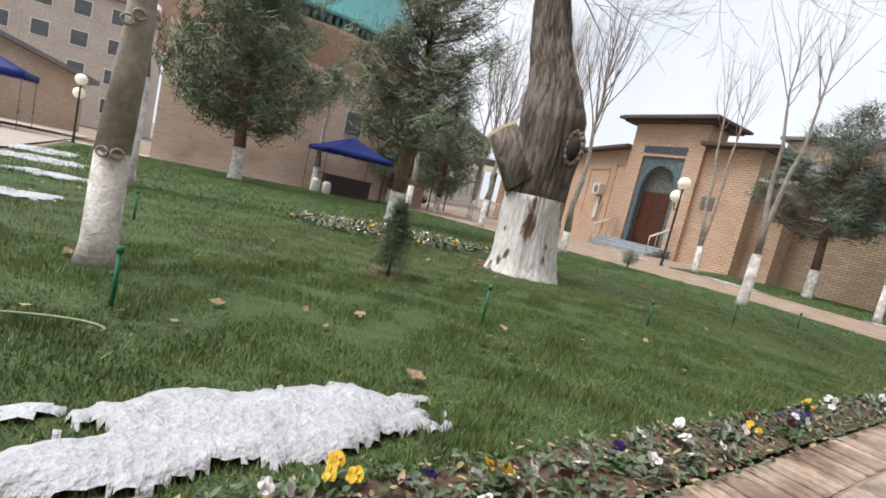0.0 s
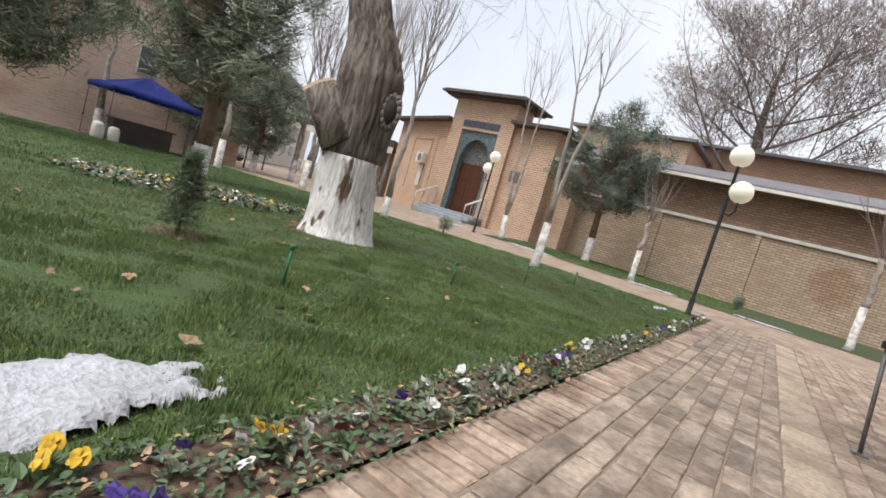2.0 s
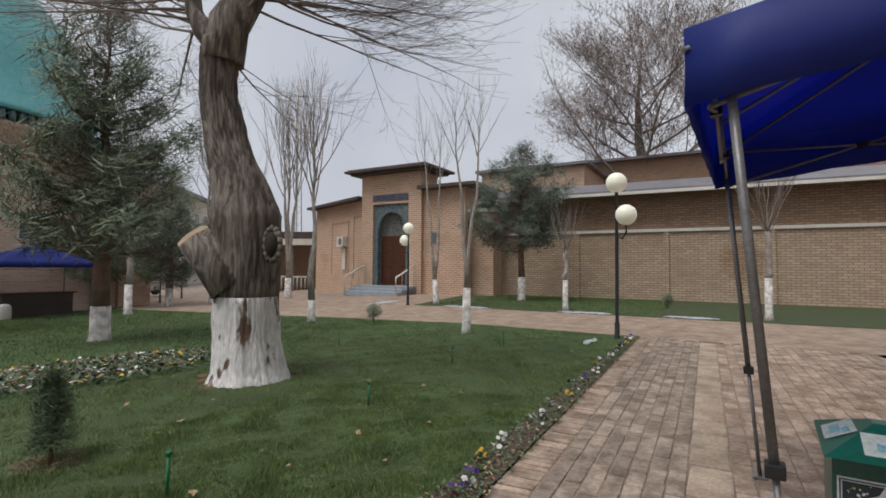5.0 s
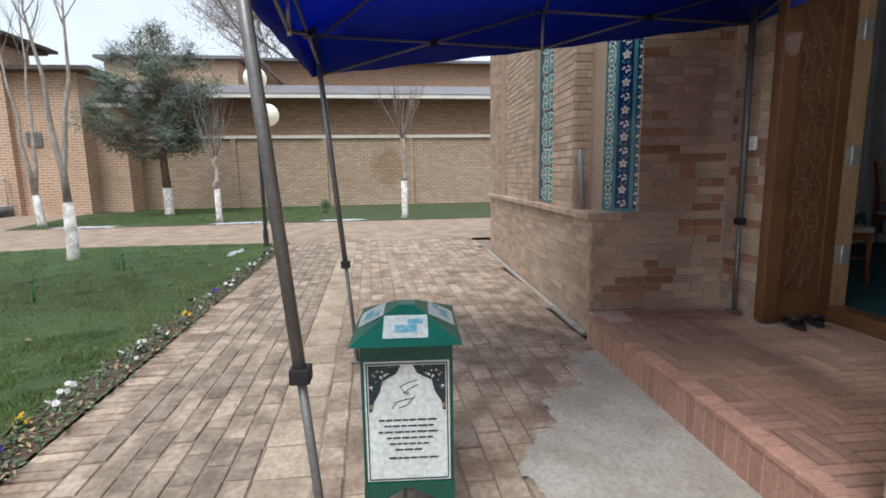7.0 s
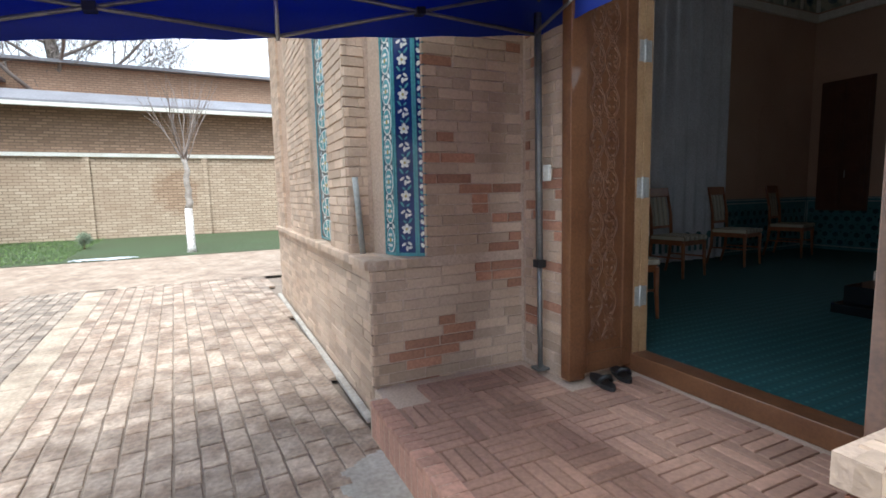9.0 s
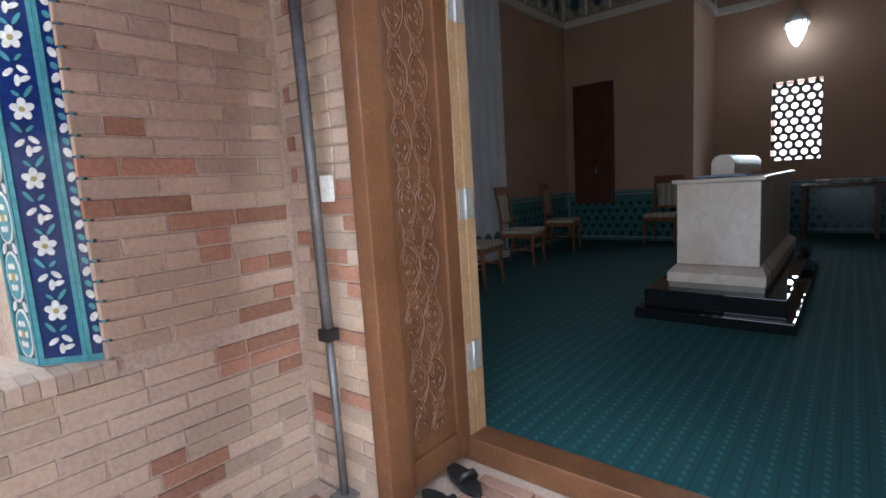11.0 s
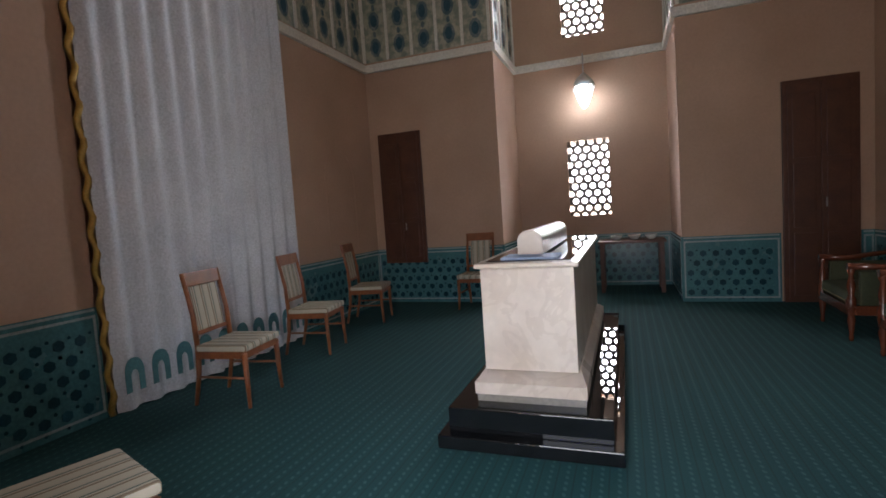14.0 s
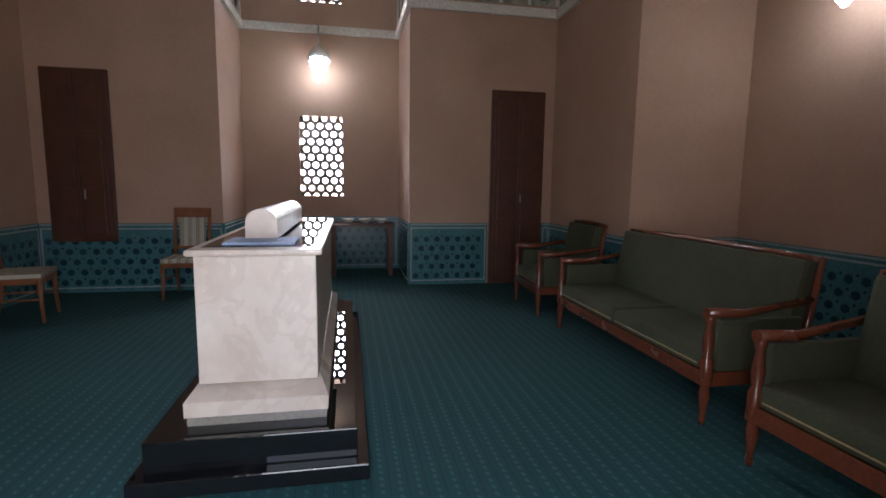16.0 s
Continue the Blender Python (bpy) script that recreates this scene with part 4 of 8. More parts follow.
def canopy_tent(label, m, legs, eave, drop, peak, group, spread=0.06, lean=0.0, rise=0.0):
    """A pop-up tent over four legs: telescopic legs, canopy with a valance, scissor trusses."""
    t = thing("canopy_tent", label, "tent", m, group)
    sway = lean
    for x, y, z in legs:
        lean = sway if y > -1 else 0.02
        leg = part("leg", T(([(x, y, z), (x, y + lean * 0.32, z + 0.74)], 0.017), n=4), TUBE, t, "grey steel leg")
        part("outer_tube", T(([(x, y + lean * 0.3, z + 0.7), (x, y + lean, eave + z + drop - 0.03)], 0.023), n=4), TUBE, leg)
        part("collar", B((x - 0.031, x + 0.031, y + lean * 0.3 - 0.031, y + lean * 0.3 + 0.031, z + 0.68, z + 0.73), bevel=0.006), BLACK_PLASTIC, leg, "black plastic collar")
        part("foot_plate", B((x - 0.045, x + 0.045, y - 0.045, y + 0.045, z - 0.004, z + 0.008)), TUBE, leg)
    lean = sway
    xs, ys = sorted({l[0] for l in legs}), sorted({l[1] + (lean if l[1] > -1 else 0.02) for l in legs})
    tilt = Matrix.Identity(4)
    tilt[2][1] = -rise / (max(ys) - min(ys))
    tilt[2][3] = rise * max(ys) / (max(ys) - min(ys))
    before = set(ob.name for ob in t.children)
    cs = [(min(xs) - spread, min(ys) - spread), (max(xs) + spread, min(ys) - spread), (max(xs) + spread, max(ys) + spread), (min(xs) - spread, max(ys) + spread)]
    bm = bmesh.new()
    cx, cy = sum(c[0] for c in cs) / 4, sum(c[1] for c in cs) / 4
    NS = 14
    rim = []
    for i in range(4):
        a, b = cs[i], cs[(i + 1) % 4]
        for k in range(NS):
            f = k / NS
            sag = 0.015 * math.sin(math.pi * f)
            rim.append((a[0] + (b[0] - a[0]) * f, a[1] + (b[1] - a[1]) * f, sag))
    rings = []
    for g in (0.0, 0.2, 0.4, 0.6, 0.8, 0.96):
        rings.append([bm.verts.new((x + (cx - x) * g, y + (cy - y) * g, eave + drop - s * (1 - g) * 0.6 + (peak - eave - drop) * (g ** 1.15) - 0.05 * math.sin(math.pi * g) * (1 if s > 0.006 else 0))) for x, y, s in rim])
    low = [bm.verts.new((x, y, eave - s * 0.4 + 0.006 * math.sin(k * 3.1))) for k, (x, y, s) in enumerate(rim)]
    mid = [bm.verts.new((x + 0.012 * math.sin(k * 2.3), y + 0.012 * math.cos(k * 1.9), eave + drop * 0.5 - s * 0.5)) for k, (x, y, s) in enumerate(rim)]
    n = len(rim)
    for a, b in zip([low, mid] + rings, [mid] + rings):
        for k in range(n):
            fc = bm.faces.new((a[k], a[(k + 1) % n], b[(k + 1) % n], b[k]))
            fc.smooth = True
    bm.faces.new(rings[-1])
    can = part("canopy", bm, CANVAS, t, "royal blue canvas canopy with a valance")
    mod = can.modifiers.new("cloth", "SOLIDIFY")
    mod.thickness = 0.004
    for i in range(4):
        a, b = Vector((*cs[i], 0)), Vector((*cs[(i + 1) % 4], 0))
        inn = Vector((cx, cy, 0))
        a, b = a.lerp(inn, 0.05), b.lerp(inn, 0.05)
        for k in range(2):
            p, q = a.lerp(b, k / 2), a.lerp(b, (k + 1) / 2)
            z0, z1 = eave + drop - 0.30, eave + drop - 0.05
            part("truss_bar", T(([p + Vector((0, 0, z0)), q + Vector((0, 0, z1))], 0.011), n=4), TUBE, t)
            part("truss_bar", T(([p + Vector((0, 0, z1)), q + Vector((0, 0, z0))], 0.011), n=4), TUBE, t)
            c = p.lerp(q, 0.5) + Vector((0, 0, (z0 + z1) / 2))
            part("joint", B((c.x - 0.025, c.x + 0.025, c.y - 0.025, c.y + 0.025, c.z - 0.02, c.z + 0.02)), BLACK_PLASTIC, t)
        mp = a.lerp(b, 0.5)
        part("slide_bar", T(([mp + Vector((0, 0, eave + drop - 0.32)), mp + Vector((0, 0, eave + drop - 0.02))], 0.013), n=4), STEEL, t)
        part("roof_bar", T(([mp + Vector((0, 0, eave + drop - 0.1)), Vector((cx, cy, peak - 0.16))], 0.012), n=4), TUBE, t)
        part("roof_bar", T(([Vector((*cs[i], eave + drop - 0.08)), Vector((cx, cy, peak - 0.2))], 0.012), n=4), TUBE, t)
    if rise:
        for ob in [c for c in t.children if c.name not in before]:
            ob.data.transform(tilt)
    return t


TG = "blue canopy tents"
tent = canopy_tent("royal blue pop-up tent over the portal's platform", pose(0, 0, 0), [(3.60, 0.085, 0), (5.52, 0.155, 0), (5.66, -2.76, 0.215), (3.62, -2.72, 0.215)], 2.0, 0.29, 3.0, TG, 0.06, 0.19, 0.36)
# two small strips at the valance, paler blue than the canvas
PALE_STRIP = mat("pale_blue_webbing", (0.06, 0.17, 0.50), (0.045, 0.13, 0.40), 0.7, 9, 90, 0.2)
for y0, y1, z0, z1 in ((-0.635, -0.575, 1.90, 2.10), (-0.592, -0.525, 2.0, 2.12)):
    part("tie_strap", B((3.545, 3.549, y0, y1, z0, z1)), PALE_STRIP, tent, "pale blue strip at the valance")
gx, gy = 9.1, 22.6
canopy_tent("royal blue pop-up tent before the brick building", pose(gx, gy, ground_z(gx, gy), 0, 0, 0), [(-1.5, -1.4, 0), (1.5, -1.4, 0), (1.5, 1.4, 0), (-1.5, 1.4, 0)], 1.85, 0.18, 2.75, TG)
canopy_tent("royal blue pop-up tent in the paved yard", pose(-4.6, 27.5, -0.7), [(-1.5, -1.5, 0), (1.5, -1.5, 0), (1.5, 1.5, 0), (-1.5, 1.5, 0)], 2.0, 0.25, 2.9, TG)
for k, (bx, by, bz) in enumerate(((7.7, 22.4, 0.62), (8.2, 22.3, 0.55))):
    bm = bmesh.new()
    lathe(bm, [(0.19, 0), (0.21, 0.05), (0.2, bz * 0.8), (0.17, bz * 0.9), (0.1, bz)], 14)
    b = thing("plastic_can", "white plastic can standing under the far tent", "can", pose(bx, by, ground_z(bx, by)), "cans under the tent")
    part("can_body", bm, WHITE, b)
shade = thing("stall_counter", "dark wooden counter under the far tent", "counter", pose(9.4, 23.2, ground_z(9.4, 23.2)))
part("counter_body", B((-1.1, 1.1, -0.3, 0.3, 0, 0.85), bevel=0.01), EAVE, shade)
part("counter_top", B((-1.2, 1.2, -0.36, 0.36, 0.85, 0.9), bevel=0.01), WOOD_DARK, shade)

# donation box
GREEN = mat("green_enamel", (0.008, 0.085, 0.06), (0.006, 0.06, 0.042), 0.32, 5, 60, 0.06, 0.002)
PAPER = mat("sign_paper", (0.66, 0.70, 0.69), (0.58, 0.62, 0.61), 0.5, 8, 60, 0.05, 0.001)
INK = mat("dark_print", (0.035, 0.04, 0.05), None, 0.6)
GOLD = mat("gold_print", (0.42, 0.31, 0.13), (0.33, 0.23, 0.09), 0.5)
NAVY = mat("navy_glaze", (0.012, 0.03, 0.13), (0.009, 0.02, 0.09), 0.15, 8, 60, 0.05, 0.001)
BLUEINK = mat("banknote_blue", (0.16, 0.42, 0.55), (0.30, 0.52, 0.60), 0.5, 30, 120, 0.0, contrast=2)
don = thing("donation_box", "green metal donation box with a pitched lid and a white sign", "donation box", pose(3.88, -0.19, 0, 0, 0, -2))
part("body", B((-0.125, 0.125, -0.135, 0.135, 0.30, 0.76), bevel=0.004), GREEN, don)
for s in (-1, 1):
    bm = bmesh.new()
    upright(bm, [(-0.14, 0), (-0.06, 0), (-0.06, 0.16), (-0.09, 0.21), (0.0, 0.285), (0.09, 0.21), (0.06, 0.16), (0.06, 0), (0.14, 0), (0.135, 0.302), (-0.135, 0.302)], pose(s * 0.115 - 0.006, 0, 0, 0, 0, 90) @ pose(0, 0, 0), 0.012)
    part("arched_stand", bm, GREEN, don)
bm = bmesh.new()
lo = [bm.verts.new(p) for p in ((-0.20, -0.185, 0.752), (0.20, -0.185, 0.752), (0.20, 0.185, 0.752), (-0.20, 0.185, 0.752))]
hi = [bm.verts.new(p) for p in ((-0.03, -0.03, 0.868), (0.03, -0.03, 0.868), (0.03, 0.03, 0.868), (-0.03, 0.03, 0.868))]
for k in range(4):
    bm.faces.new((lo[k], lo[(k + 1) % 4], hi[(k + 1) % 4], hi[k]))
bm.faces.new(hi)
bm.faces.new(lo[::-1])
lid = part("lid", bm, GREEN, don, "pitched green lid")


def on_lid(side, a0, a1, f0, f1, lift):
    """A sheet on one slope of the lid."""
    out = []
    for a, f in ((a0, f0), (a1, f0), (a1, f1), (a0, f1)):
        d = 0.20 - (0.20 - 0.03) * f
        z = 0.752 + (0.868 - 0.752) * f + lift
        p = Matrix.Rotation(side, 4, "Z") @ Vector((-d - lift * 0.5, a, z))
        out.append(p)
    return out


for side, a0, a1 in ((0, -0.075, 0.075), (math.pi / 2, -0.08, 0.07), (-math.pi / 2, -0.07, 0.08)):
    bm = bmesh.new()
    bm.faces.new([bm.verts.new(p) for p in on_lid(side, a0, a1, 0.18, 0.72, 0.003)])
    bmesh.ops.solidify(bm, geom=bm.faces[:], thickness=0.0012)
    sheet = part("banknote_sheet", bm, PAPER, lid, "taped white and pale blue sheet")
    for b0, b1, g0, g1 in ((0.25, 0.75, 0.30, 0.48), (0.1, 0.45, 0.5, 0.62)):
        bm = bmesh.new()
        w = a1 - a0
        bm.faces.new([bm.verts.new(p) for p in on_lid(side, a0 + w * b0, a0 + w * b1, g0, g1, 0.0048)])
        bmesh.ops.solidify(bm, geom=bm.faces[:], thickness=0.0006)
        part("banknote_print", bm, BLUEINK, lid)


def plate(y0, y1, z0, z1, layer):
    return B((-0.1262 - 0.0016 * layer, -0.125 - 0.0012 * (layer - 1), y0, y1, z0, z1))


sign = part("sign_plate", plate(-0.124, 0.124, 0.315, 0.705, 1), PAPER, don, "white enamel sign")
for y0, y1, z0, z1 in ((-0.119, 0.119, 0.32, 0.3235), (-0.119, 0.119, 0.6965, 0.70), (-0.119, -0.1155, 0.32, 0.70), (0.1155, 0.119, 0.32, 0.70)):
    part("sign_border", plate(y0, y1, z0, z1, 2), INK, sign)
for s in (-1, 1):
    bm = bmesh.new()
    upright(bm, [(s * 0.112, 0.693), (s * 0.018, 0.693), (s * 0.03, 0.668), (s * 0.072, 0.645), (s * 0.08, 0.61), (s * 0.1, 0.575), (s * 0.104, 0.55), (s * 0.112, 0.545)], Matrix.Translation((-0.1288, 0, 0)) @ Matrix.Rotation(math.pi / 2, 4, "Z"), 0.0015)
    part("sign_corner", bm, mat("dark_floral_ground", (0.012, 0.03, 0.034), (0.01, 0.022, 0.03), 0.4, 20, 90, 0.0), sign, "dark floral corner")
    rr = random.Random(7)
    bm = bmesh.new()
    gold = bmesh.new()
    for k in range(90):
        z = rr.uniform(0.555, 0.69)
        lim = 0.106 if z > 0.65 else 0.106
        lo_ = 0.03 + (0.693 - z) * 0.9 if z > 0.645 else 0.082 + (0.645 - z) * 0.25
        if lo_ > 0.104:
            continue
        y = s * rr.uniform(lo_, lim)
        tube(gold if k % 3 == 0 else bm, [(-0.1286, y, z), (-0.1296 - 0.00001 * k, y, z)], rr.choice((0.0015, 0.002, 0.003, 0.0045)), 6)
    tagged(part("sign_flower", bm, PAPER, sign), kind="stuff")
    tagged(part("sign_bud", gold, GOLD, sign), kind="stuff")
bm = bmesh.new()
for pts in ([(0.005, 0.60), (0.02, 0.625), (0.0, 0.637), (-0.03, 0.645)], [(0.012, 0.603), (0.0, 0.613), (-0.02, 0.625), (-0.032, 0.63)], [(0.0, 0.598), (0.004, 0.605), (-0.004, 0.606), (0.0, 0.598)], [(0.045, 0.555), (0.035, 0.575), (0.008, 0.583), (-0.02, 0.588)], [(0.025, 0.557), (0.0, 0.566), (-0.012, 0.582), (-0.022, 0.595)]):
    tube(bm, [(-0.1290, y, z) for y, z in pts], 0.0011, 4)
part("sign_emblem", bm, INK, sign, "dark line drawing")
for k, (w, s) in enumerate(((0.17, 0), (0.15, 0), (0.175, 0), (0.145, 0), (0.12, 0), (0.08, 0), (0.15, -0.012))):
    z = 0.515 - 0.0195 * k - (0.008 if k == 6 else 0)
    bm = bmesh.new()
    y = -w / 2 + s
    rr = random.Random(k)
    while y < w / 2 + s - 0.01:
        l = rr.uniform(0.012, 0.03)
        box(bm, -0.1296, -0.128, y, min(y + l, w / 2 + s), z, z + 0.005)
        y += l + 0.004
    tagged(part("sign_line", bm, INK, sign), kind="stuff")

# the box is broad and shallow-lidded
def stretch(ob, sx, sy, sz, z0, z1):
    """Scale a part's mesh, the height z0 going to z1."""
    ob.data.transform(Matrix(((sx, 0, 0, 0), (0, sy, 0, 0), (0, 0, sz, z1 - z0 * sz), (0, 0, 0, 1))))
    for c in ob.children:
        stretch(c, sx, sy, sz, z0, z1)


for ob in don.children:
    if ob.name.startswith("lid"):
        stretch(ob, 1.22, 1.0, 0.72, 0.752, 0.765)
    elif ob.name.startswith("body"):
        stretch(ob, 1.25, 1.17, 1.165, 0.30, 0.235)
    elif ob.name.startswith("arched"):
        stretch(ob, 1.25, 1.17, 0.79, 0.0, 0.0)
    else:
        stretch(ob, 1.25, 1.17, 1.128, 0.315, 0.244)

# ---- gate house ----
GATEB = brick_mat("gate_brick", (0.52, 0.335, 0.215), (0.42, 0.25, 0.155), (0.64, 0.50, 0.39), "xy", 0.32, 0.105, 0.018)
TEALTILE = mat("teal_glazed_tile", (0.085, 0.135, 0.15), (0.17, 0.20, 0.20), 0.25, 9, 40, 0.1, 0.003, contrast=2)
gate = thing("gate_house", "brick gate house with a tiled pointed arch and dark wooden door", "gate house", pose(22.35, 16.35, 0, 0, 0, 1.5))


def pointed(w, spring, top, n=10):
    """Half-width w; the outline of a pointed arch, from right foot over to left."""
    pts = []
    for k in range(n + 1):
        f = k / n
        pts.append((w * (1 - f ** 1.8), spring + (top - spring) * math.sin(f * math.pi / 2) ** 0.9))
    return pts + [(-x, z) for x, z in pts[-2::-1]]


side = pose(0, 0, 0, 0, 0, -90)
bm = bmesh.new()
for y0, y1 in ((1.16, 1.95), (-1.95, -1.16)):
    box(bm, 0, 1.6, y0, y1, -0.1, 6.35)
box(bm, 0, 1.6, -1.16, 1.16, 4.75, 6.35)
part("portal_wall", bm, GATEB, gate)
arch = pointed(0.92, 3.0, 4.32)
bm = bmesh.new()
upright(bm, [(-1.16, 0.4), (-0.92, 0.4)] + [(-x, z) for x, z in arch] + [(0.92, 0.4), (1.16, 0.4), (1.16, 4.75), (-1.16, 4.75)], side @ pose(0, 0.12, 0), 0.35)
part("tiled_surround", bm, TEALTILE, gate, "grey-teal glazed arch surround")
part("tile_frieze", B((-0.03, 0.03, -1.16, 1.16, 4.9, 5.25)), mat("dark_frieze_tile", (0.05, 0.055, 0.10), (0.12, 0.12, 0.14), 0.35, 14, 60, 0.1, contrast=2), gate, "dark inscription frieze")
dr = part("door_leaf", B((0.5, 0.58, -0.92, -0.005, 0.4, 3.05), (0.5, 0.58, 0.005, 0.92, 0.4, 3.05)), WOOD_DARK, gate, "dark wooden double door")
for y in (-0.72, 0.22):
    for z in (0.6, 1.4, 2.2):
        part("door_panel", B((0.47, 0.5, y, y + 0.5, z, z + 0.65), bevel=0.01), WOOD_DARK, dr)
bm = bmesh.new()
upright(bm, [(0.92, 3.05)] + arch[1:-1] + [(-0.92, 3.05)], side @ pose(0, 0.5, 0), 0.05)
part("arch_grille", bm, mat("pierced_grille", (0.22, 0.22, 0.20), (0.06, 0.06, 0.06), 0.5, 18, 60, 0.4, 0.02, contrast=2.5), gate, "pierced pale grille in the arch")
for zz, o in ((6.35, 0.45), (6.47, 0.7)):
    part("eave", B((-o, 1.6 + o, -1.95 - o, 1.95 + o, zz, zz + 0.12)), EAVE, gate, "dark boxed eave")
part("portal_roof", B((-0.6, 2.1, -2.5, 2.5, 6.59, 6.66)), ROOF, gate)
wing = part("wing_wall", B((0.25, 3.2, -4.4, -1.95, -0.1, 5.35)), GATEB, gate)
part("corner_pier", B((0.1, 1.2, -4.45, -3.3, -0.1, 5.35)), GATEB, gate)
bm = bmesh.new()
slab(bm, [(-0.45, -5.2), (3.8, -5.2), (3.8, -1.96), (-0.45, -1.96)], 5.35, 5.5)
part("wing_eave", bm, EAVE, gate, "dark boxed eave")
bm = bmesh.new()
slab(bm, [(0.25, 1.95), (2.9, 8.2), (5.2, 8.2), (3.2, 1.95)], -0.3, 5.1)
part("wing_wall", bm, GATEB, gate)
bm = bmesh.new()
slab(bm, [(-0.35, 1.96), (2.4, 8.6), (5.6, 8.6), (3.8, 1.96)], 5.1, 5.25)
part("wing_eave", bm, EAVE, gate, "dark boxed eave")
wm = pose(0.25, 1.95, 0, 0, 0, 67.0)
for a, b, z0, z1 in ((0.25, 1.3, 0.7, 4.3), (1.9, 4.3, 0.9, 4.1)):
    for r in ((a, a + 0.07, z0, z1), (b - 0.07, b, z0, z1), (a + 0.07, b - 0.07, z1 - 0.07, z1)):
        bm = bmesh.new()
        box(bm, r[0], r[1], 0.0, 0.05, r[2], r[3])
        bm.transform(wm)
        part("panel_rib", bm, GATEB, gate)
ac = bmesh.new()
box(ac, 2.1, 2.9, 0.02, 0.34, 2.55, 3.15, bevel=0.02)
ac.transform(wm)
air = part("air_conditioner", ac, WHITE, gate, "white outdoor air conditioner")
fan = bmesh.new()
tube(fan, [(2.42, 0.335, 2.85), (2.42, 0.352, 2.85)], 0.22, 20)
fan.transform(wm)
part("fan_grille", fan, TUBE, air)
pb = bmesh.new()
box(pb, 2.2, 2.65, 0.06, 0.09, 1.2, 2.45)
pb.transform(wm)
part("notice_board", pb, WHITE, gate, "tall white notice board")
part("plaque", B((0.21, 0.25, -2.9, -2.35, 2.6, 3.15)), TUBE, gate, "small grey plaque")
for k in range(3):
    part("step", B((-1.7 + 0.42 * k, 0.0, -1.7, 1.7, -0.1 + 0.0 * k, 0.13 * (k + 1)), bevel=0.008), mat("grey_marble_step", (0.36, 0.40, 0.43), (0.28, 0.31, 0.34), 0.4, 3, 30, 0.1), gate)
for s in (-1, 1):
    rail = part("handrail", T(([(-1.7, s * 1.62, 0.85), (-0.1, s * 1.62, 1.45)], 0.045), n=10), WHITE, gate, "white tube handrail")
    for f in (0.0, 0.33, 0.66, 0.98):
        part("rail_post", T(([(-1.7 + 1.6 * f, s * 1.62, 0.0), (-1.7 + 1.6 * f, s * 1.62, 0.85 + 0.6 * f)], 0.022)), STEEL, rail)
part("wall_stub", B((0.9, 3.0, -5.6, -4.45, -0.1, 4.1)), GATEB, gate)
part("stub_coping", B((0.3, 3.2, -5.9, -4.3, 4.1, 4.25)), WHITE, gate)
part("back_block", B((5, 12, -9, -3.0, -0.1, 6.9)), GATEB, gate)
part("back_block_eave", B((4.7, 12.3, -9.3, -2.7, 6.9, 7.05)), ROOF, gate)

# pavilion with posts beside the gate
pav = thing("pavilion", "low roofed pavilion with pale posts and a railing", "pavilion", pose(25.5, 25.2, -0.4, 0, 0, 25))
part("roof", B((-0.5, 5, 0, 7.5, 3.6, 4.1)), EAVE, pav)
part("fascia", B((-0.52, -0.5, 0, 7.5, 3.2, 3.62)), WHITE, pav)
part("back_wall", B((4.4, 4.7, 0, 7.5, 0, 3.6)), GATEB, pav)
for k in range(6):
    part("post", T(([(0, 0.3 + 1.35 * k, 0), (0, 0.3 + 1.35 * k, 3.6)], 0.13), n=10), CONCRETE, pav)
for k in range(24):
    part("baluster", T(([(0, 0.4 + 0.28 * k, 0.1), (0, 0.4 + 0.28 * k, 1.0)], 0.035), n=6), WHITE, pav)
part("rail", B((-0.06, 0.06, 0.3, 7.1, 1.0, 1.1)), WHITE, pav)

# long brick building behind the compound wall
FARB = brick_mat("far_brick", (0.42, 0.265, 0.175), (0.33, 0.2, 0.13), (0.24, 0.16, 0.11), "y", 0.32, 0.11, 0.018)
row = thing("brick_row_building", "long low brick building behind the compound wall", "building", pose(33.0, 0, 0, 0, 0, 3))
part("wall", B((0, 5, -22, 14, 0, 7.9)), FARB, row)
part("roof", B((-0.5, 5.5, -22.5, 14.5, 7.9, 8.05)), ROOF, row)
for k in range(8):
    y = 12 - 3.6 * k
    bm = bmesh.new()
    upright(bm, [(-0.9, 5.6)] + [(-x, z) for x, z in pointed(0.9, 6.3, 7.1, 6)] + [(0.9, 5.6)], pose(0, y, 0, 0, 0, -90) @ pose(0, -0.06, 0), 0.06)
    part("blind_arch", bm, FARB, row)
    part("vent", B((-0.075, -0.06, y - 0.18, y + 0.18, 6.2, 6.5)), EAVE, row)

# domed brick building north of the lawn
MAINB = brick_mat("north_brick", (0.68, 0.49, 0.38), (0.57, 0.39, 0.285), (0.66, 0.50, 0.39), "x", 0.34, 0.12, 0.018, stain=(0.36, 0.20, 0.125))
nb = thing("domed_building", "large brick building with a turquoise dome and grey shutters", "building", pose(0, 25.2, -0.7, 0, 0, -2.0))
part("wall", B((1.4, 14.3, 0, 16, -0.2, 5.7)), MAINB, nb)
part("parapet", B((1.4, 14.3, -0.12, 0, 5.55, 5.85)), MAINB, nb)
bm = bmesh.new()
lathe(bm, [(6.7, 5.5), (6.7, 7.5), (6.95, 7.7), (6.95, 7.9)], 56, (7.4, 7.4, 0))
part("drum", bm, brick_mat("drum_brick", (0.48, 0.32, 0.23), (0.42, 0.27, 0.18), (0.48, 0.36, 0.28), "xy", 0.3, 0.085, 0.014), nb)
bm = bmesh.new()
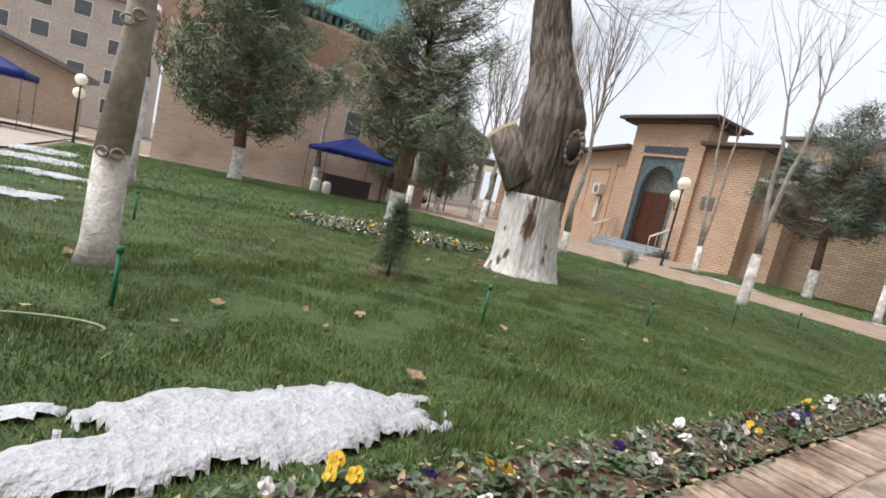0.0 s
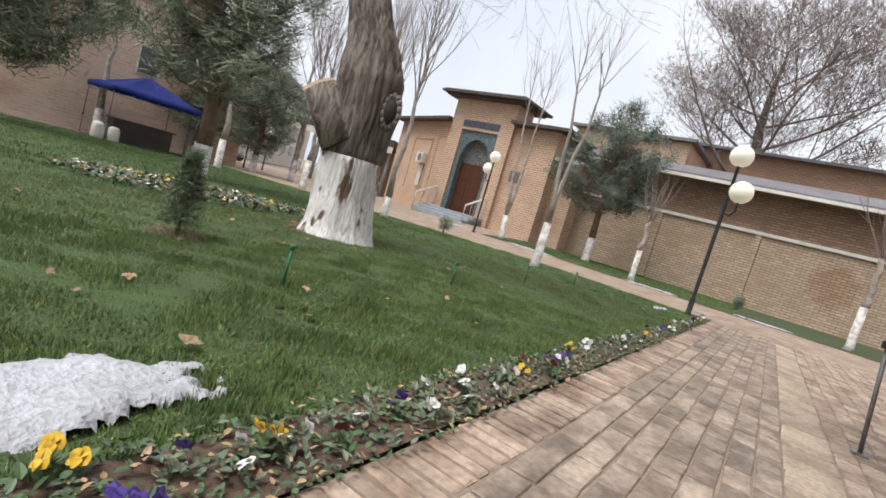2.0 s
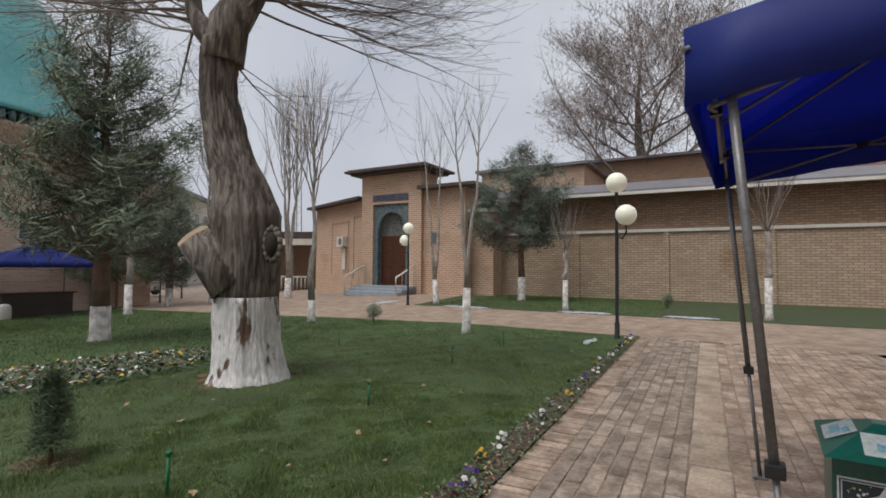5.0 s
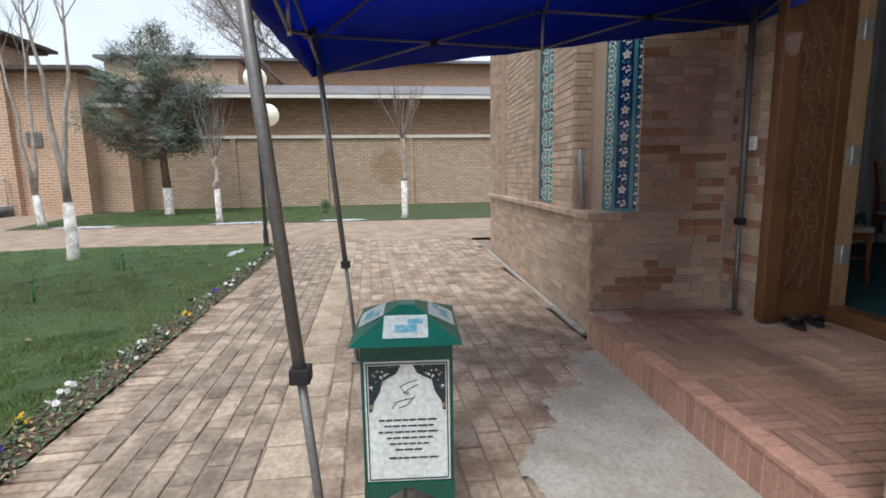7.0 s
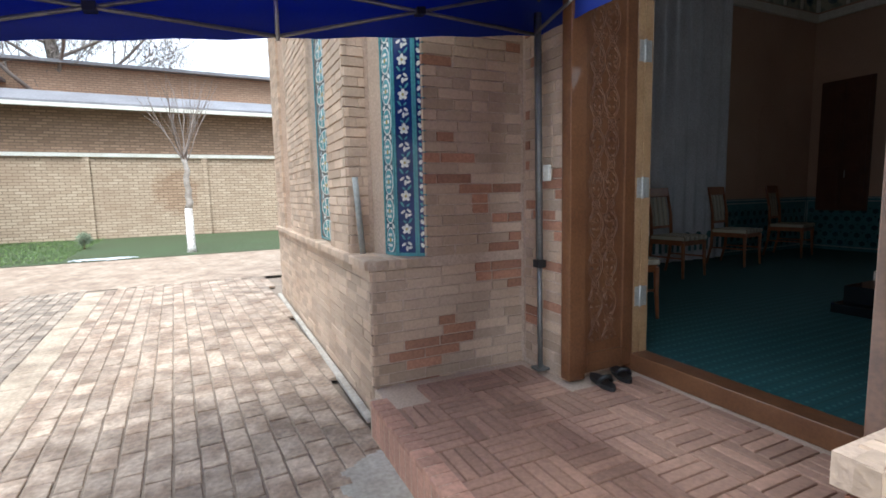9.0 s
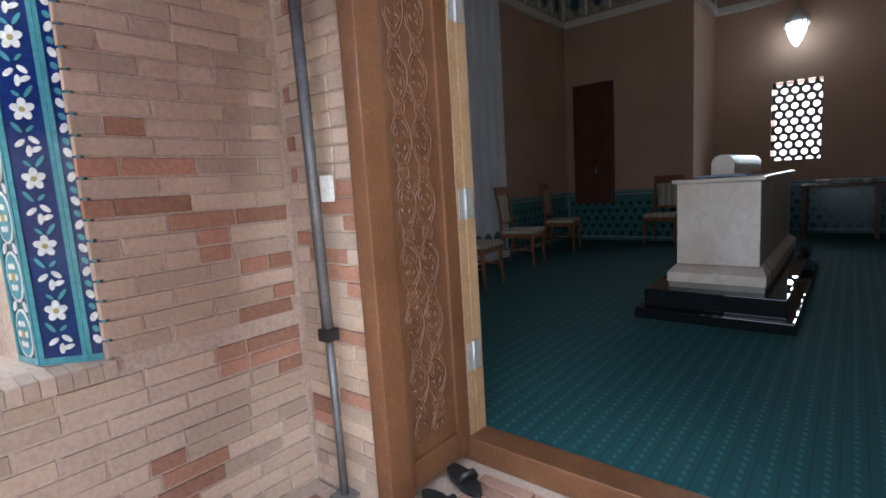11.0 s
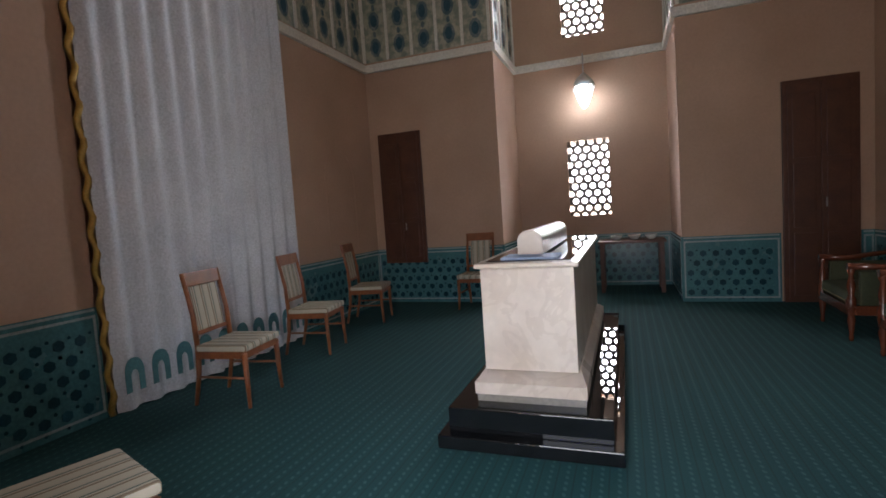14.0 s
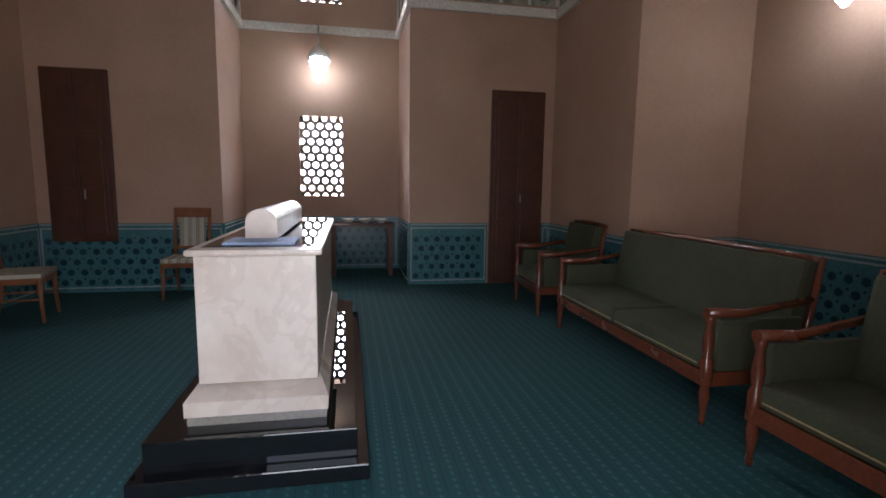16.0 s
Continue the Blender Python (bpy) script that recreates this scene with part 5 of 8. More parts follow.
for k in range(120):
    a = 2 * math.pi * k / 120
    p = Vector((7.4 + 6.9 * math.cos(a), 7.4 + 6.9 * math.sin(a), 7.92))
    tube(bm, [p, p + Vector((0, 0, 0.45))], 0.13, 6)
part("dentil_cornice", bm, mat("dark_teal_dentil", (0.05, 0.10, 0.12), (0.12, 0.17, 0.17), 0.4, 6, 30, 0.2), nb, "dark teal tile dentils")
bm = bmesh.new()
lathe(bm, [(7.1, 8.37), (7.1, 8.6), (6.9, 8.7), (6.8, 10.5), (6.0, 13.0), (4.4, 15.2), (2.2, 16.5), (0.1, 17.2)], 64, (7.4, 7.4, 0))
part("dome", bm, mat("turquoise_glaze", (0.10, 0.36, 0.36), (0.15, 0.42, 0.41), 0.3, 3, 20, 0.1), nb, "turquoise glazed dome")
for x, z in ((9.75, 3.65), (4.05, 3.9)):
    w = part("window", B((x - 0.46, x + 0.46, -0.05, 0.0, z - 0.6, z + 0.6)), WHITE, nb, "white window frame")
    part("shutter", B((x - 0.4, x + 0.4, -0.085, -0.05, z - 0.54, z + 0.54)), mat("grey_shutter", (0.11, 0.115, 0.12), (0.08, 0.085, 0.09), 0.6, 3, 40, 0.2), w, "grey shutter")
part("downpipe", T(([(11.9, -0.1, 0), (11.9, -0.1, 5.6)], 0.07)), CONCRETE, nb, "grey downpipe")
part("pilaster", B((12.9, 14.3, -0.25, 0, -0.2, 5.54)), MAINB, nb)

# yard wall and house at the north-west
yard = thing("yard_house", "low plain tan house with a dark sloping eave", "building", pose(-1.8, 32.8, -0.6, 0, 0, 15))
bm = bmesh.new()
upright(bm, [(0, 0), (0, 2.7), (-6, 4.4), (-16, 4.4), (-16, 0)], pose(0, 0, 0), 6.0)
part("wall", bm, mat("tan_render", (0.47, 0.39, 0.31), (0.40, 0.32, 0.25), 0.85, 0.8, 12, 0.2), yard)
bm = bmesh.new()
upright(bm, [(0.5, 2.56), (0.5, 2.78), (-6, 4.62), (-16.4, 4.62), (-16.4, 4.42), (-6, 4.42)], pose(0, -0.55, 0), 7.0)
part("eave", bm, ROOF, yard, "dark grey sloping eave")
flat = thing("apartment_house", "far pale apartment house with rows of windows", "building", pose(-14, 66, -1.2, 0, 0, -10))
part("wall", B((-16, 14, 0, 10, 0, 13)), mat("pale_render", (0.50, 0.44, 0.39), (0.43, 0.37, 0.33), 0.85, 0.5, 6, 0.1), flat)
part("roof", B((-16.5, 14.5, -0.5, 10.5, 13, 13.5)), ROOF, flat)
GLASSY = mat("dark_window_glass", (0.06, 0.065, 0.07), (0.10, 0.11, 0.12), 0.15, 3, 20, 0.0)
for r in range(4):
    for k in range(9):
        w = part("window", B((-14.8 + 3.2 * k, -13.2 + 3.2 * k, -0.06, 0.0, 1.6 + 3 * r, 3.2 + 3 * r)), WHITE, flat)
        part("pane", B((-14.7 + 3.2 * k, -13.3 + 3.2 * k, -0.09, -0.06, 1.7 + 3 * r, 3.1 + 3 * r)), GLASSY, w)
flat2 = thing("apartment_house", "far cream apartment house behind the trees", "building", pose(40, 62, -1, 0, 0, 40))
part("wall", B((-22, 14, 0, 10, 0, 11)), mat("cream_render", (0.56, 0.50, 0.42), (0.48, 0.42, 0.36), 0.85, 0.5, 6, 0.1), flat2)
part("roof", B((-22.5, 14.5, -0.5, 10.5, 11, 11.5)), ROOF, flat2)
for r in range(3):
    for k in range(10):
        w = part("window", B((-20.8 + 3.2 * k, -19.2 + 3.2 * k, -0.06, 0.0, 1.6 + 3 * r, 3.2 + 3 * r)), WHITE, flat2)
        part("pane", B((-20.7 + 3.2 * k, -19.3 + 3.2 * k, -0.09, -0.06, 1.7 + 3 * r, 3.1 + 3 * r)), GLASSY, w)
mast = thing("lattice_mast", "thin far radio mast", "mast", pose(46, 50, 0))
for dx, dy in ((-0.5, -0.5), (0.5, -0.5), (0, 0.5)):
    part("mast_leg", T(([(dx, dy, 0), (dx * 0.3, dy * 0.3, 26)], 0.07), n=5), STEEL, mast)
for k in range(16):
    z = 1.6 * k
    g = 1 - 0.7 * z / 26
    part("mast_brace", T(([(-0.5 * g, -0.5 * g, z), (0.5 * g, -0.5 * g, z + 0.8), (0, 0.5 * g, z + 1.6)], 0.04), n=4), STEEL, mast)
for z in (19, 21.5):
    part("antenna", T(([(-0.5, 0, z), (-0.5, 0, z + 1.3)], 0.16), n=8), WHITE, mast)
car = thing("parked_car", "white car parked far beyond the lawn", "car", pose(17.5, 33.0, -0.55, 0, 0, 20))
bm = bmesh.new()
upright(bm, [(-2.1, 0.3), (2.1, 0.3), (2.1, 0.75), (1.2, 0.9), (0.7, 1.4), (-0.9, 1.42), (-1.6, 0.95), (-2.1, 0.85)], pose(0, -0.8, 0), 1.6)
part("body", bm, WHITE, car)
for x in (-1.3, 1.3):
    for y in (-0.8, 0.66):
        part("wheel", T(([(x, y, 0.32), (x, y + 0.16, 0.32)], 0.32), n=14), BLACK_PLASTIC, car)
part("side_window", B((-0.95, 0.75, -0.812, -0.8, 0.95, 1.33)), GLASSY, car)

# ---- portal: tiles, door, ledges ----
TEAL = mat("turquoise_glaze_border", (0.09, 0.28, 0.31), (0.07, 0.22, 0.25), 0.18, 8, 50, 0.05, 0.001)
TILE_WHITE = mat("white_glaze", (0.70, 0.70, 0.66), (0.58, 0.58, 0.55), 0.2, 12, 60, 0.05)
TILE_YELLOW = mat("mustard_glaze", (0.38, 0.30, 0.10), (0.28, 0.24, 0.09), 0.2, 12, 60, 0.05)
TILE_GREEN = mat("sea_green_glaze", (0.04, 0.10, 0.13), (0.03, 0.075, 0.10), 0.18, 10, 60, 0.05)


def flat_shape(bm, m, pts, t=0.003):
    a = [bm.verts.new(m @ Vector((x, 0, z))) for x, z in pts]
    b = [bm.verts.new(m @ Vector((x, -t, z))) for x, z in pts]
    n = len(pts)
    bm.faces.new(b)
    for i in range(n):
        bm.faces.new((a[i], b[i], b[(i + 1) % n], a[(i + 1) % n]))


def oval(cx, cz, rx, rz, n=10, turn=0.0):
    c, s = math.cos(turn), math.sin(turn)
    return [(cx + rx * math.cos(2 * math.pi * k / n) * c - rz * math.sin(2 * math.pi * k / n) * s, cz + rx * math.cos(2 * math.pi * k / n) * s + rz * math.sin(2 * math.pi * k / n) * c) for k in range(n)]


def face_matrix(p, q):
    """x runs from p to q in plan, z up; -y faces the viewer on the right-hand side of p to q."""
    d = (Vector((*q, 0)) - Vector((*p, 0)))
    a = math.atan2(d.y, d.x)
    return Matrix.Translation((*p, 0)) @ Matrix.Rotation(a, 4, "Z"), d.length


def flower_band(parent, p, q, z0, z1, kind):
    m, w = face_matrix(p, q)
    bm = bmesh.new()
    flat_shape(bm, m, [(0, z0), (w, z0), (w, z1), (0, z1)], 0.004)
    band = part("tile_band", bm, {"blue": NAVY, "medallion": TILE_GREEN, "slim": NAVY}[kind], parent, "glazed tile band")
    m = m @ Matrix.Translation((0, -0.004, 0))
    bm = bmesh.new()
    b = 0.014
    for r in ((0, b, z0, z1), (w - b, w, z0, z1), (b, w - b, z0, z0 + 0.022)):
        flat_shape(bm, m, [(r[0], r[2]), (r[1], r[2]), (r[1], r[3]), (r[0], r[3])], 0.005)
    part("tile_border", bm, TEAL, band, "turquoise glazed border")
    wh, ye, gr = bmesh.new(), bmesh.new(), bmesh.new()
    z, k = z0 + 0.07, 0
    step = 0.105 if kind == "blue" else (0.19 if kind == "medallion" else 0.075)
    c = w / 2
    while z < z1 - 0.05:
        if kind == "blue":
            if k % 2:
                for j in range(5):
                    a = 2 * math.pi * j / 5 + 0.3
                    flat_shape(wh, m, oval(c + 0.02 * math.cos(a), z + 0.02 * math.sin(a), 0.016, 0.012, 8, a), 0.003)
                flat_shape(ye, m, oval(c, z, 0.009, 0.009, 8), 0.0045)
            else:
                for j, (dx, dz, tn) in enumerate(((-0.022, 0.005, 0.6), (0.018, 0.012, -0.7), (0.0, -0.02, 1.5), (0.02, -0.016, 0.3))):
                    flat_shape(wh, m, oval(c + dx, z + dz, 0.018, 0.0085, 8, tn), 0.003)
            s = 1 if k % 2 else -1
            flat_shape(gr, m, oval(c + s * 0.025, z + step * 0.5, 0.022, 0.007, 8, s * 0.9), 0.003)
            flat_shape(gr, m, oval(c - s * 0.012, z + step * 0.45, 0.014, 0.006, 8, -s * 0.7), 0.003)
        elif kind == "medallion":
            rx = w * 0.36
            flat_shape(wh, m, oval(c, z + 0.03, rx, 0.085, 14), 0.003)
            flat_shape(gr, m, oval(c, z + 0.03, rx * 0.86, 0.076, 12), 0.0045)
            for q in range(6):
                flat_shape(wh, m, oval(c + rx * 0.45 * math.cos(q * 1.047), z + 0.03 + 0.04 * math.sin(q * 1.047), rx * 0.2, 0.012, 7, q * 1.047), 0.006)
            flat_shape(ye, m, oval(c, z + 0.03, rx * 0.2, 0.016, 8), 0.006)
            for sx in (-1, 1):
                flat_shape(wh, m, oval(c + sx * w * 0.25, z + 0.122, 0.010, 0.02, 6, sx * 0.5), 0.003)
        else:
            flat_shape(wh, m, oval(c, z, 0.011, 0.017, 7, 0.5 * (-1) ** k), 0.003)
            flat_shape(gr, m, oval(c, z + 0.035, 0.009, 0.013, 7, 0.6), 0.003)
        z += step
        k += 1
    part("white_flower", wh, TILE_WHITE, band)
    part("mustard_heart", ye, TILE_YELLOW, band)
    part("green_leaf", gr, TEAL if kind != "medallion" else TEAL, band)
    return band


def tile_column(label, pts, z0, z1):
    t = thing("tile_column", label, "tile column", group="tile columns of the portal", kind="structure")
    bm = bmesh.new()
    slab(bm, pts + [(pts[-1][0] + 0.45 * (1 if pts[0][0] > pts[-1][0] else -1), pts[-1][1])], z0, z1)
    part("core", bm, MORTAR, t)
    return t


col = tile_column("polygonal corner column clad in blue and green flower tiles", [(6.37, -1.865), (6.06, -1.925), (5.965, -2.03), (5.925, -2.085)], 0.985, 4.6)
for a, b, kind in (((6.20, -1.898), (6.06, -1.925), "medallion"), ((6.06, -1.925), (5.965, -2.03), "blue"), ((5.965, -2.03), (5.925, -2.085), "slim")):
    flower_band(col, a, b, 0.99, 4.2, kind)
tag_pipe = thing("grey_pipe", "short grey plastic pipe leaning in the ledge corner", "pipe", pose(6.30, -1.76, 0.99, -3, 3, 0))
part("pipe_tube", T(([(0, 0, 0), (0, 0, 0.52)], 0.02), n=12), CONCRETE, tag_pipe)
# arched tile panel on the pylon's front
panel = thing("tile_panel", "tall pointed tile panel with vases and flowers", "tile panel", kind="structure")
flower_band(panel, (7.68, FY - 0.085), (7.02, FY - 0.085), 1.0, 4.4, "medallion")
pm, pw = face_matrix((7.68, FY - 0.09), (7.02, FY - 0.09))
wh, ye = bmesh.new(), bmesh.new()
for k in range(9):
    z = 1.2 + 0.36 * k
    for s in (-1, 1):
        for j in range(6):
            a = j * 0.5
            flat_shape(wh, pm @ Matrix.Translation((0, -0.007, 0)), oval(pw / 2 + s * (0.12 + 0.1 * math.sin(a * 1.2)), z + 0.05 * j, 0.028, 0.011, 7, s * (0.5 + a)), 0.003)
        flat_shape(ye, pm @ Matrix.Translation((0, -0.007, 0)), oval(pw / 2 + s * 0.21, z + 0.12, 0.03, 0.045, 8), 0.003)
part("white_scroll", wh, TILE_WHITE, panel)
part("yellow_bud", ye, TILE_YELLOW, panel)

# door: frame, carved leaves folded against the reveals
door = thing("door_1", "open varnished double door with carved panels and steel hinges", "door", kind="structure")
part("door_frame", B((5.385, 5.47, -2.90, IY + 0.012, 0.21, 3.15), (3.80, 3.885, -2.90, IY + 0.012, 0.21, 3.15), (3.885, 5.385, -2.90, IY + 0.012, 3.03, 3.15), bevel=0.006), WOOD, door, "varnished frame")
part("threshold", B((3.80, 5.47, -3.44, -3.30, 0.19, 0.305), bevel=0.006), WOOD, door, "worn wooden threshold")


def carved_leaf(x, s):
    """A leaf in the reveal at x, its carved face towards the passage (s = -1 faces west)."""
    f = lambda a, b, y0, y1, z0, z1: (min(x + s * a, x + s * b), max(x + s * a, x + s * b), y0, y1, z0, z1)
    leaf = part("leaf", B(f(-0.045, 0.0, -3.31, -2.905, 0.235, 3.02)), WOOD, door, "carved varnished leaf")
    for y0, y1 in ((-3.31, -3.225), (-2.935, -2.905)):
        part("stile", B(f(0.001, 0.018, y0, y1, 0.235, 3.02), bevel=0.004), WOOD, leaf)
    for z0, z1 in ((0.235, 0.36), (2.9, 3.02)):
        part("rail", B(f(0.001, 0.017, -3.224, -2.936, z0, z1), bevel=0.004), WOOD, leaf)
    bm = bmesh.new()
    at = lambda y, z, lift: Vector((x + s * (0.002 + lift), y, z))
    mid, half, pitch = -3.065, 0.118, 0.25
    rr = random.Random(5)
    for lane in (-1, 0, 1, 2):
        for sgn in (-1, 1):
            run = []
            for k in range(94):
                z = 0.42 + 0.026 * k
                y = mid + (lane - 0.5) * half + sgn * half * 0.5 * math.cos(math.pi * (z - 0.42) / pitch)
                run.append((y, z))
            seg = []
            for y, z in run + [(99, 0)]:
                if abs(y - mid) < half:
                    seg.append(at(y, z, 0.001))
                    continue
                if len(seg) > 2:
                    tube(bm, seg, 0.0055, 6)
                seg = []
    for k in range(170):
        y, z, a0, r = mid + rr.uniform(-0.1, 0.1), rr.uniform(0.42, 2.85), rr.uniform(0, 6.28), rr.uniform(0.012, 0.024)
        tube(bm, [at(y + r * (1 - 0.1 * q) * math.cos(a0 + 0.7 * q), z + r * (1 - 0.1 * q) * math.sin(a0 + 0.7 * q), 0.0) for q in range(7)], [0.0052 - 0.0004 * q for q in range(7)], 5)
    for row in range(9):
        for lane in (0, 1):
            cy, cz = mid + (lane - 0.5) * half, 0.42 + pitch * (row + (0.5 if lane == 0 else 0.5))
            tube(bm, [at(cy + 0.03 * math.cos(q * 0.5236), cz + 0.04 * math.sin(q * 0.5236), 0.001) for q in range(13)], 0.005, 5)
            for q in range(8):
                a = q * 0.785
                tube(bm, [at(cy + 0.009 * math.cos(a), cz + 0.013 * math.sin(a), 0.0), at(cy + 0.021 * math.cos(a), cz + 0.028 * math.sin(a), 0.0)], [0.0035, 0.0065], 5)
            for sy in (-1, 1):
                for up in (-1, 1):
                    tube(bm, [at(cy + sy * (0.012 + 0.03 * math.sin(q * 0.5)), cz + up * (0.05 + 0.014 * q), 0.001) for q in range(6)], [0.006 - 0.0006 * q for q in range(6)], 5)
                    tube(bm, [at(cy + sy * 0.012, cz + up * 0.09, 0.0), at(cy + sy * 0.026, cz + up * 0.11, 0.0)], [0.004, 0.008], 5)
    for v in bm.verts:
        v.co.x = x + s * 0.002 + (v.co.x - x - s * 0.002) * 0.6
    part("carving", bm, WOOD, leaf, "scrolling vine carving")
    part("edge_strip", B(f(-0.03, 0.016, -3.368, -3.318, 0.235, 3.02)), WOOD_LIGHT, door, "light wood edge, coloured paler for the daylight on it")
    part("edge_strip", B(f(-0.03, 0.020, -3.438, -3.374, 0.300, 3.02)), WOOD_LIGHT, door, "light wood edge, coloured paler for the daylight on it")
    for z in (0.62, 1.33, 2.18):
        h = part("hinge", B(f(0.0165, 0.0195, -3.366, -3.325, z, z + 0.13), f(0.0205, 0.0235, -3.425, -3.378, z, z + 0.13)), STEEL, door, "steel butt hinge")
        part("hinge_pin", T(([(x + s * 0.022, -3.371, z - 0.005), (x + s * 0.022, -3.371, z + 0.135)], 0.008), n=10), STEEL, h)


carved_leaf(5.42, -1)
carved_leaf(3.85, 1)
for k, (sx, sy, tn) in enumerate(((5.26, -2.93, 80), (5.30, -3.12, 70))):
    shoe = thing("sandal", "worn black sandal by the door frame", "shoe", pose(sx, sy, 0.215, 0, 0, tn), "pair of sandals")
    bm = bmesh.new()
    slab(bm, [(0.045 * math.cos(a) + (0.008 if math.sin(a) > 0 else 0), 0.13 * math.sin(a)) for a in (2 * math.pi * j / 16 for j in range(16))], 0, 0.025)
    part("sole", bm, BLACK_PLASTIC, shoe)
    part("strap", T(([(-0.045, 0.02, 0.02), (-0.02, 0.04, 0.06), (0.02, 0.04, 0.06), (0.048, 0.02, 0.02)], 0.014), n=6), BLACK_PLASTIC, shoe)
glass = thing("glass_lens", "small clear glass disc lying on the brick ledge", "glass", pose(3.30, -1.84, 1.0))
part("rim", T(([(0.05 * math.cos(k * 0.4), 0.03 * math.sin(k * 0.4), 0.012) for k in range(17)], 0.005), n=6), STEEL, glass)
sw = thing("wall_switch", "small white switch on the portal wall", "switch", pose(5.60, IY + 0.012, 1.45))
part("switch_plate", B((-0.03, 0.03, 0, 0.02, 0, 0.1), bevel=0.004), WHITE, sw)

# ---- interior ----
def dots_mat():
    m = bpy.data.materials.new("green_dotted_carpet")
    m.use_nodes = True
    N, L = m.node_tree.nodes, m.node_tree.links
    b = N["Principled BSDF"]
    geo, sep = N.new("ShaderNodeNewGeometry"), N.new("ShaderNodeSeparateXYZ")
    L.new(geo.outputs["Position"], sep.inputs[0])

    def mth(op, a, c=None):
        n = N.new("ShaderNodeMath")
        n.operation = op
        for i, v in enumerate((a, c)):
            if v is None:
                continue
            if isinstance(v, (int, float)):
                n.inputs[i].default_value = v
            else:
                L.new(v, n.inputs[i])
        return n.outputs[0]
    u = mth("FRACT", mth("DIVIDE", sep.outputs["X"], 0.088))
    v = mth("FRACT", mth("DIVIDE", mth("ADD", sep.outputs["Y"], mth("MULTIPLY", sep.outputs["X"], 0.5)), 0.055))
    du, dv = mth("ABSOLUTE", mth("SUBTRACT", u, 0.5)), mth("ABSOLUTE", mth("SUBTRACT", v, 0.5))
    dot = mth("LESS_THAN", mth("ADD", mth("POWER", mth("MULTIPLY", du, 8.5), 2.0), mth("POWER", mth("MULTIPLY", dv, 3.6), 2.0)), 1.0)
    line = mth("LESS_THAN", mth("ABSOLUTE", mth("SUBTRACT", u, 0.08)), 0.05)
    n1, n2 = N.new("ShaderNodeTexNoise"), N.new("ShaderNodeTexNoise")
    n1.inputs["Scale"].default_value, n2.inputs["Scale"].default_value = 1.4, 140.0
    for n in (n1, n2):
        L.new(geo.outputs["Position"], n.inputs["Vector"])
    base = N.new("ShaderNodeMixRGB")
    base.inputs[1].default_value, base.inputs[2].default_value = (0.004, 0.060, 0.064, 1), (0.003, 0.042, 0.047, 1)
    L.new(n1.outputs[0], base.inputs[0])
    m1, m2 = N.new("ShaderNodeMixRGB"), N.new("ShaderNodeMixRGB")
    m1.inputs[2].default_value = (0.003, 0.03, 0.032, 1)
    L.new(mth("MULTIPLY", line, 0.7), m1.inputs[0])
    L.new(base.outputs[0], m1.inputs[1])
    m2.inputs[2].default_value = (0.06, 0.17, 0.155, 1)
    L.new(mth("MULTIPLY", dot, 0.36), m2.inputs[0])
    L.new(m1.outputs[0], m2.inputs[1])
    L.new(m2.outputs[0], b.inputs["Base Color"])
    b.inputs["Roughness"].default_value = 0.95
    b.inputs["Sheen Weight"].default_value = 0.0
    bp = N.new("ShaderNodeBump")
    bp.inputs["Strength"].default_value, bp.inputs["Distance"].default_value = 0.5, 0.004
    L.new(n2.outputs[0], bp.inputs["Height"])
    L.new(bp.outputs[0], b.inputs["Normal"])
    return m


bpy.data.objects["floor"].data.materials[0] = dots_mat()

# dado of small hexagonal tiles
DADO_BASE = mat("pale_teal_tile", (0.075, 0.20, 0.215), (0.055, 0.155, 0.17), 0.25, 3, 40, 0.05)
DADO_HEX = mat("dark_teal_hexagon", (0.012, 0.045, 0.065), (0.016, 0.062, 0.078), 0.22, 3, 40, 0.05, island=0.3)
DADO_LINE = mat("pale_tile_border", (0.30, 0.36, 0.36), (0.22, 0.28, 0.28), 0.3, 6, 40, 0.05)


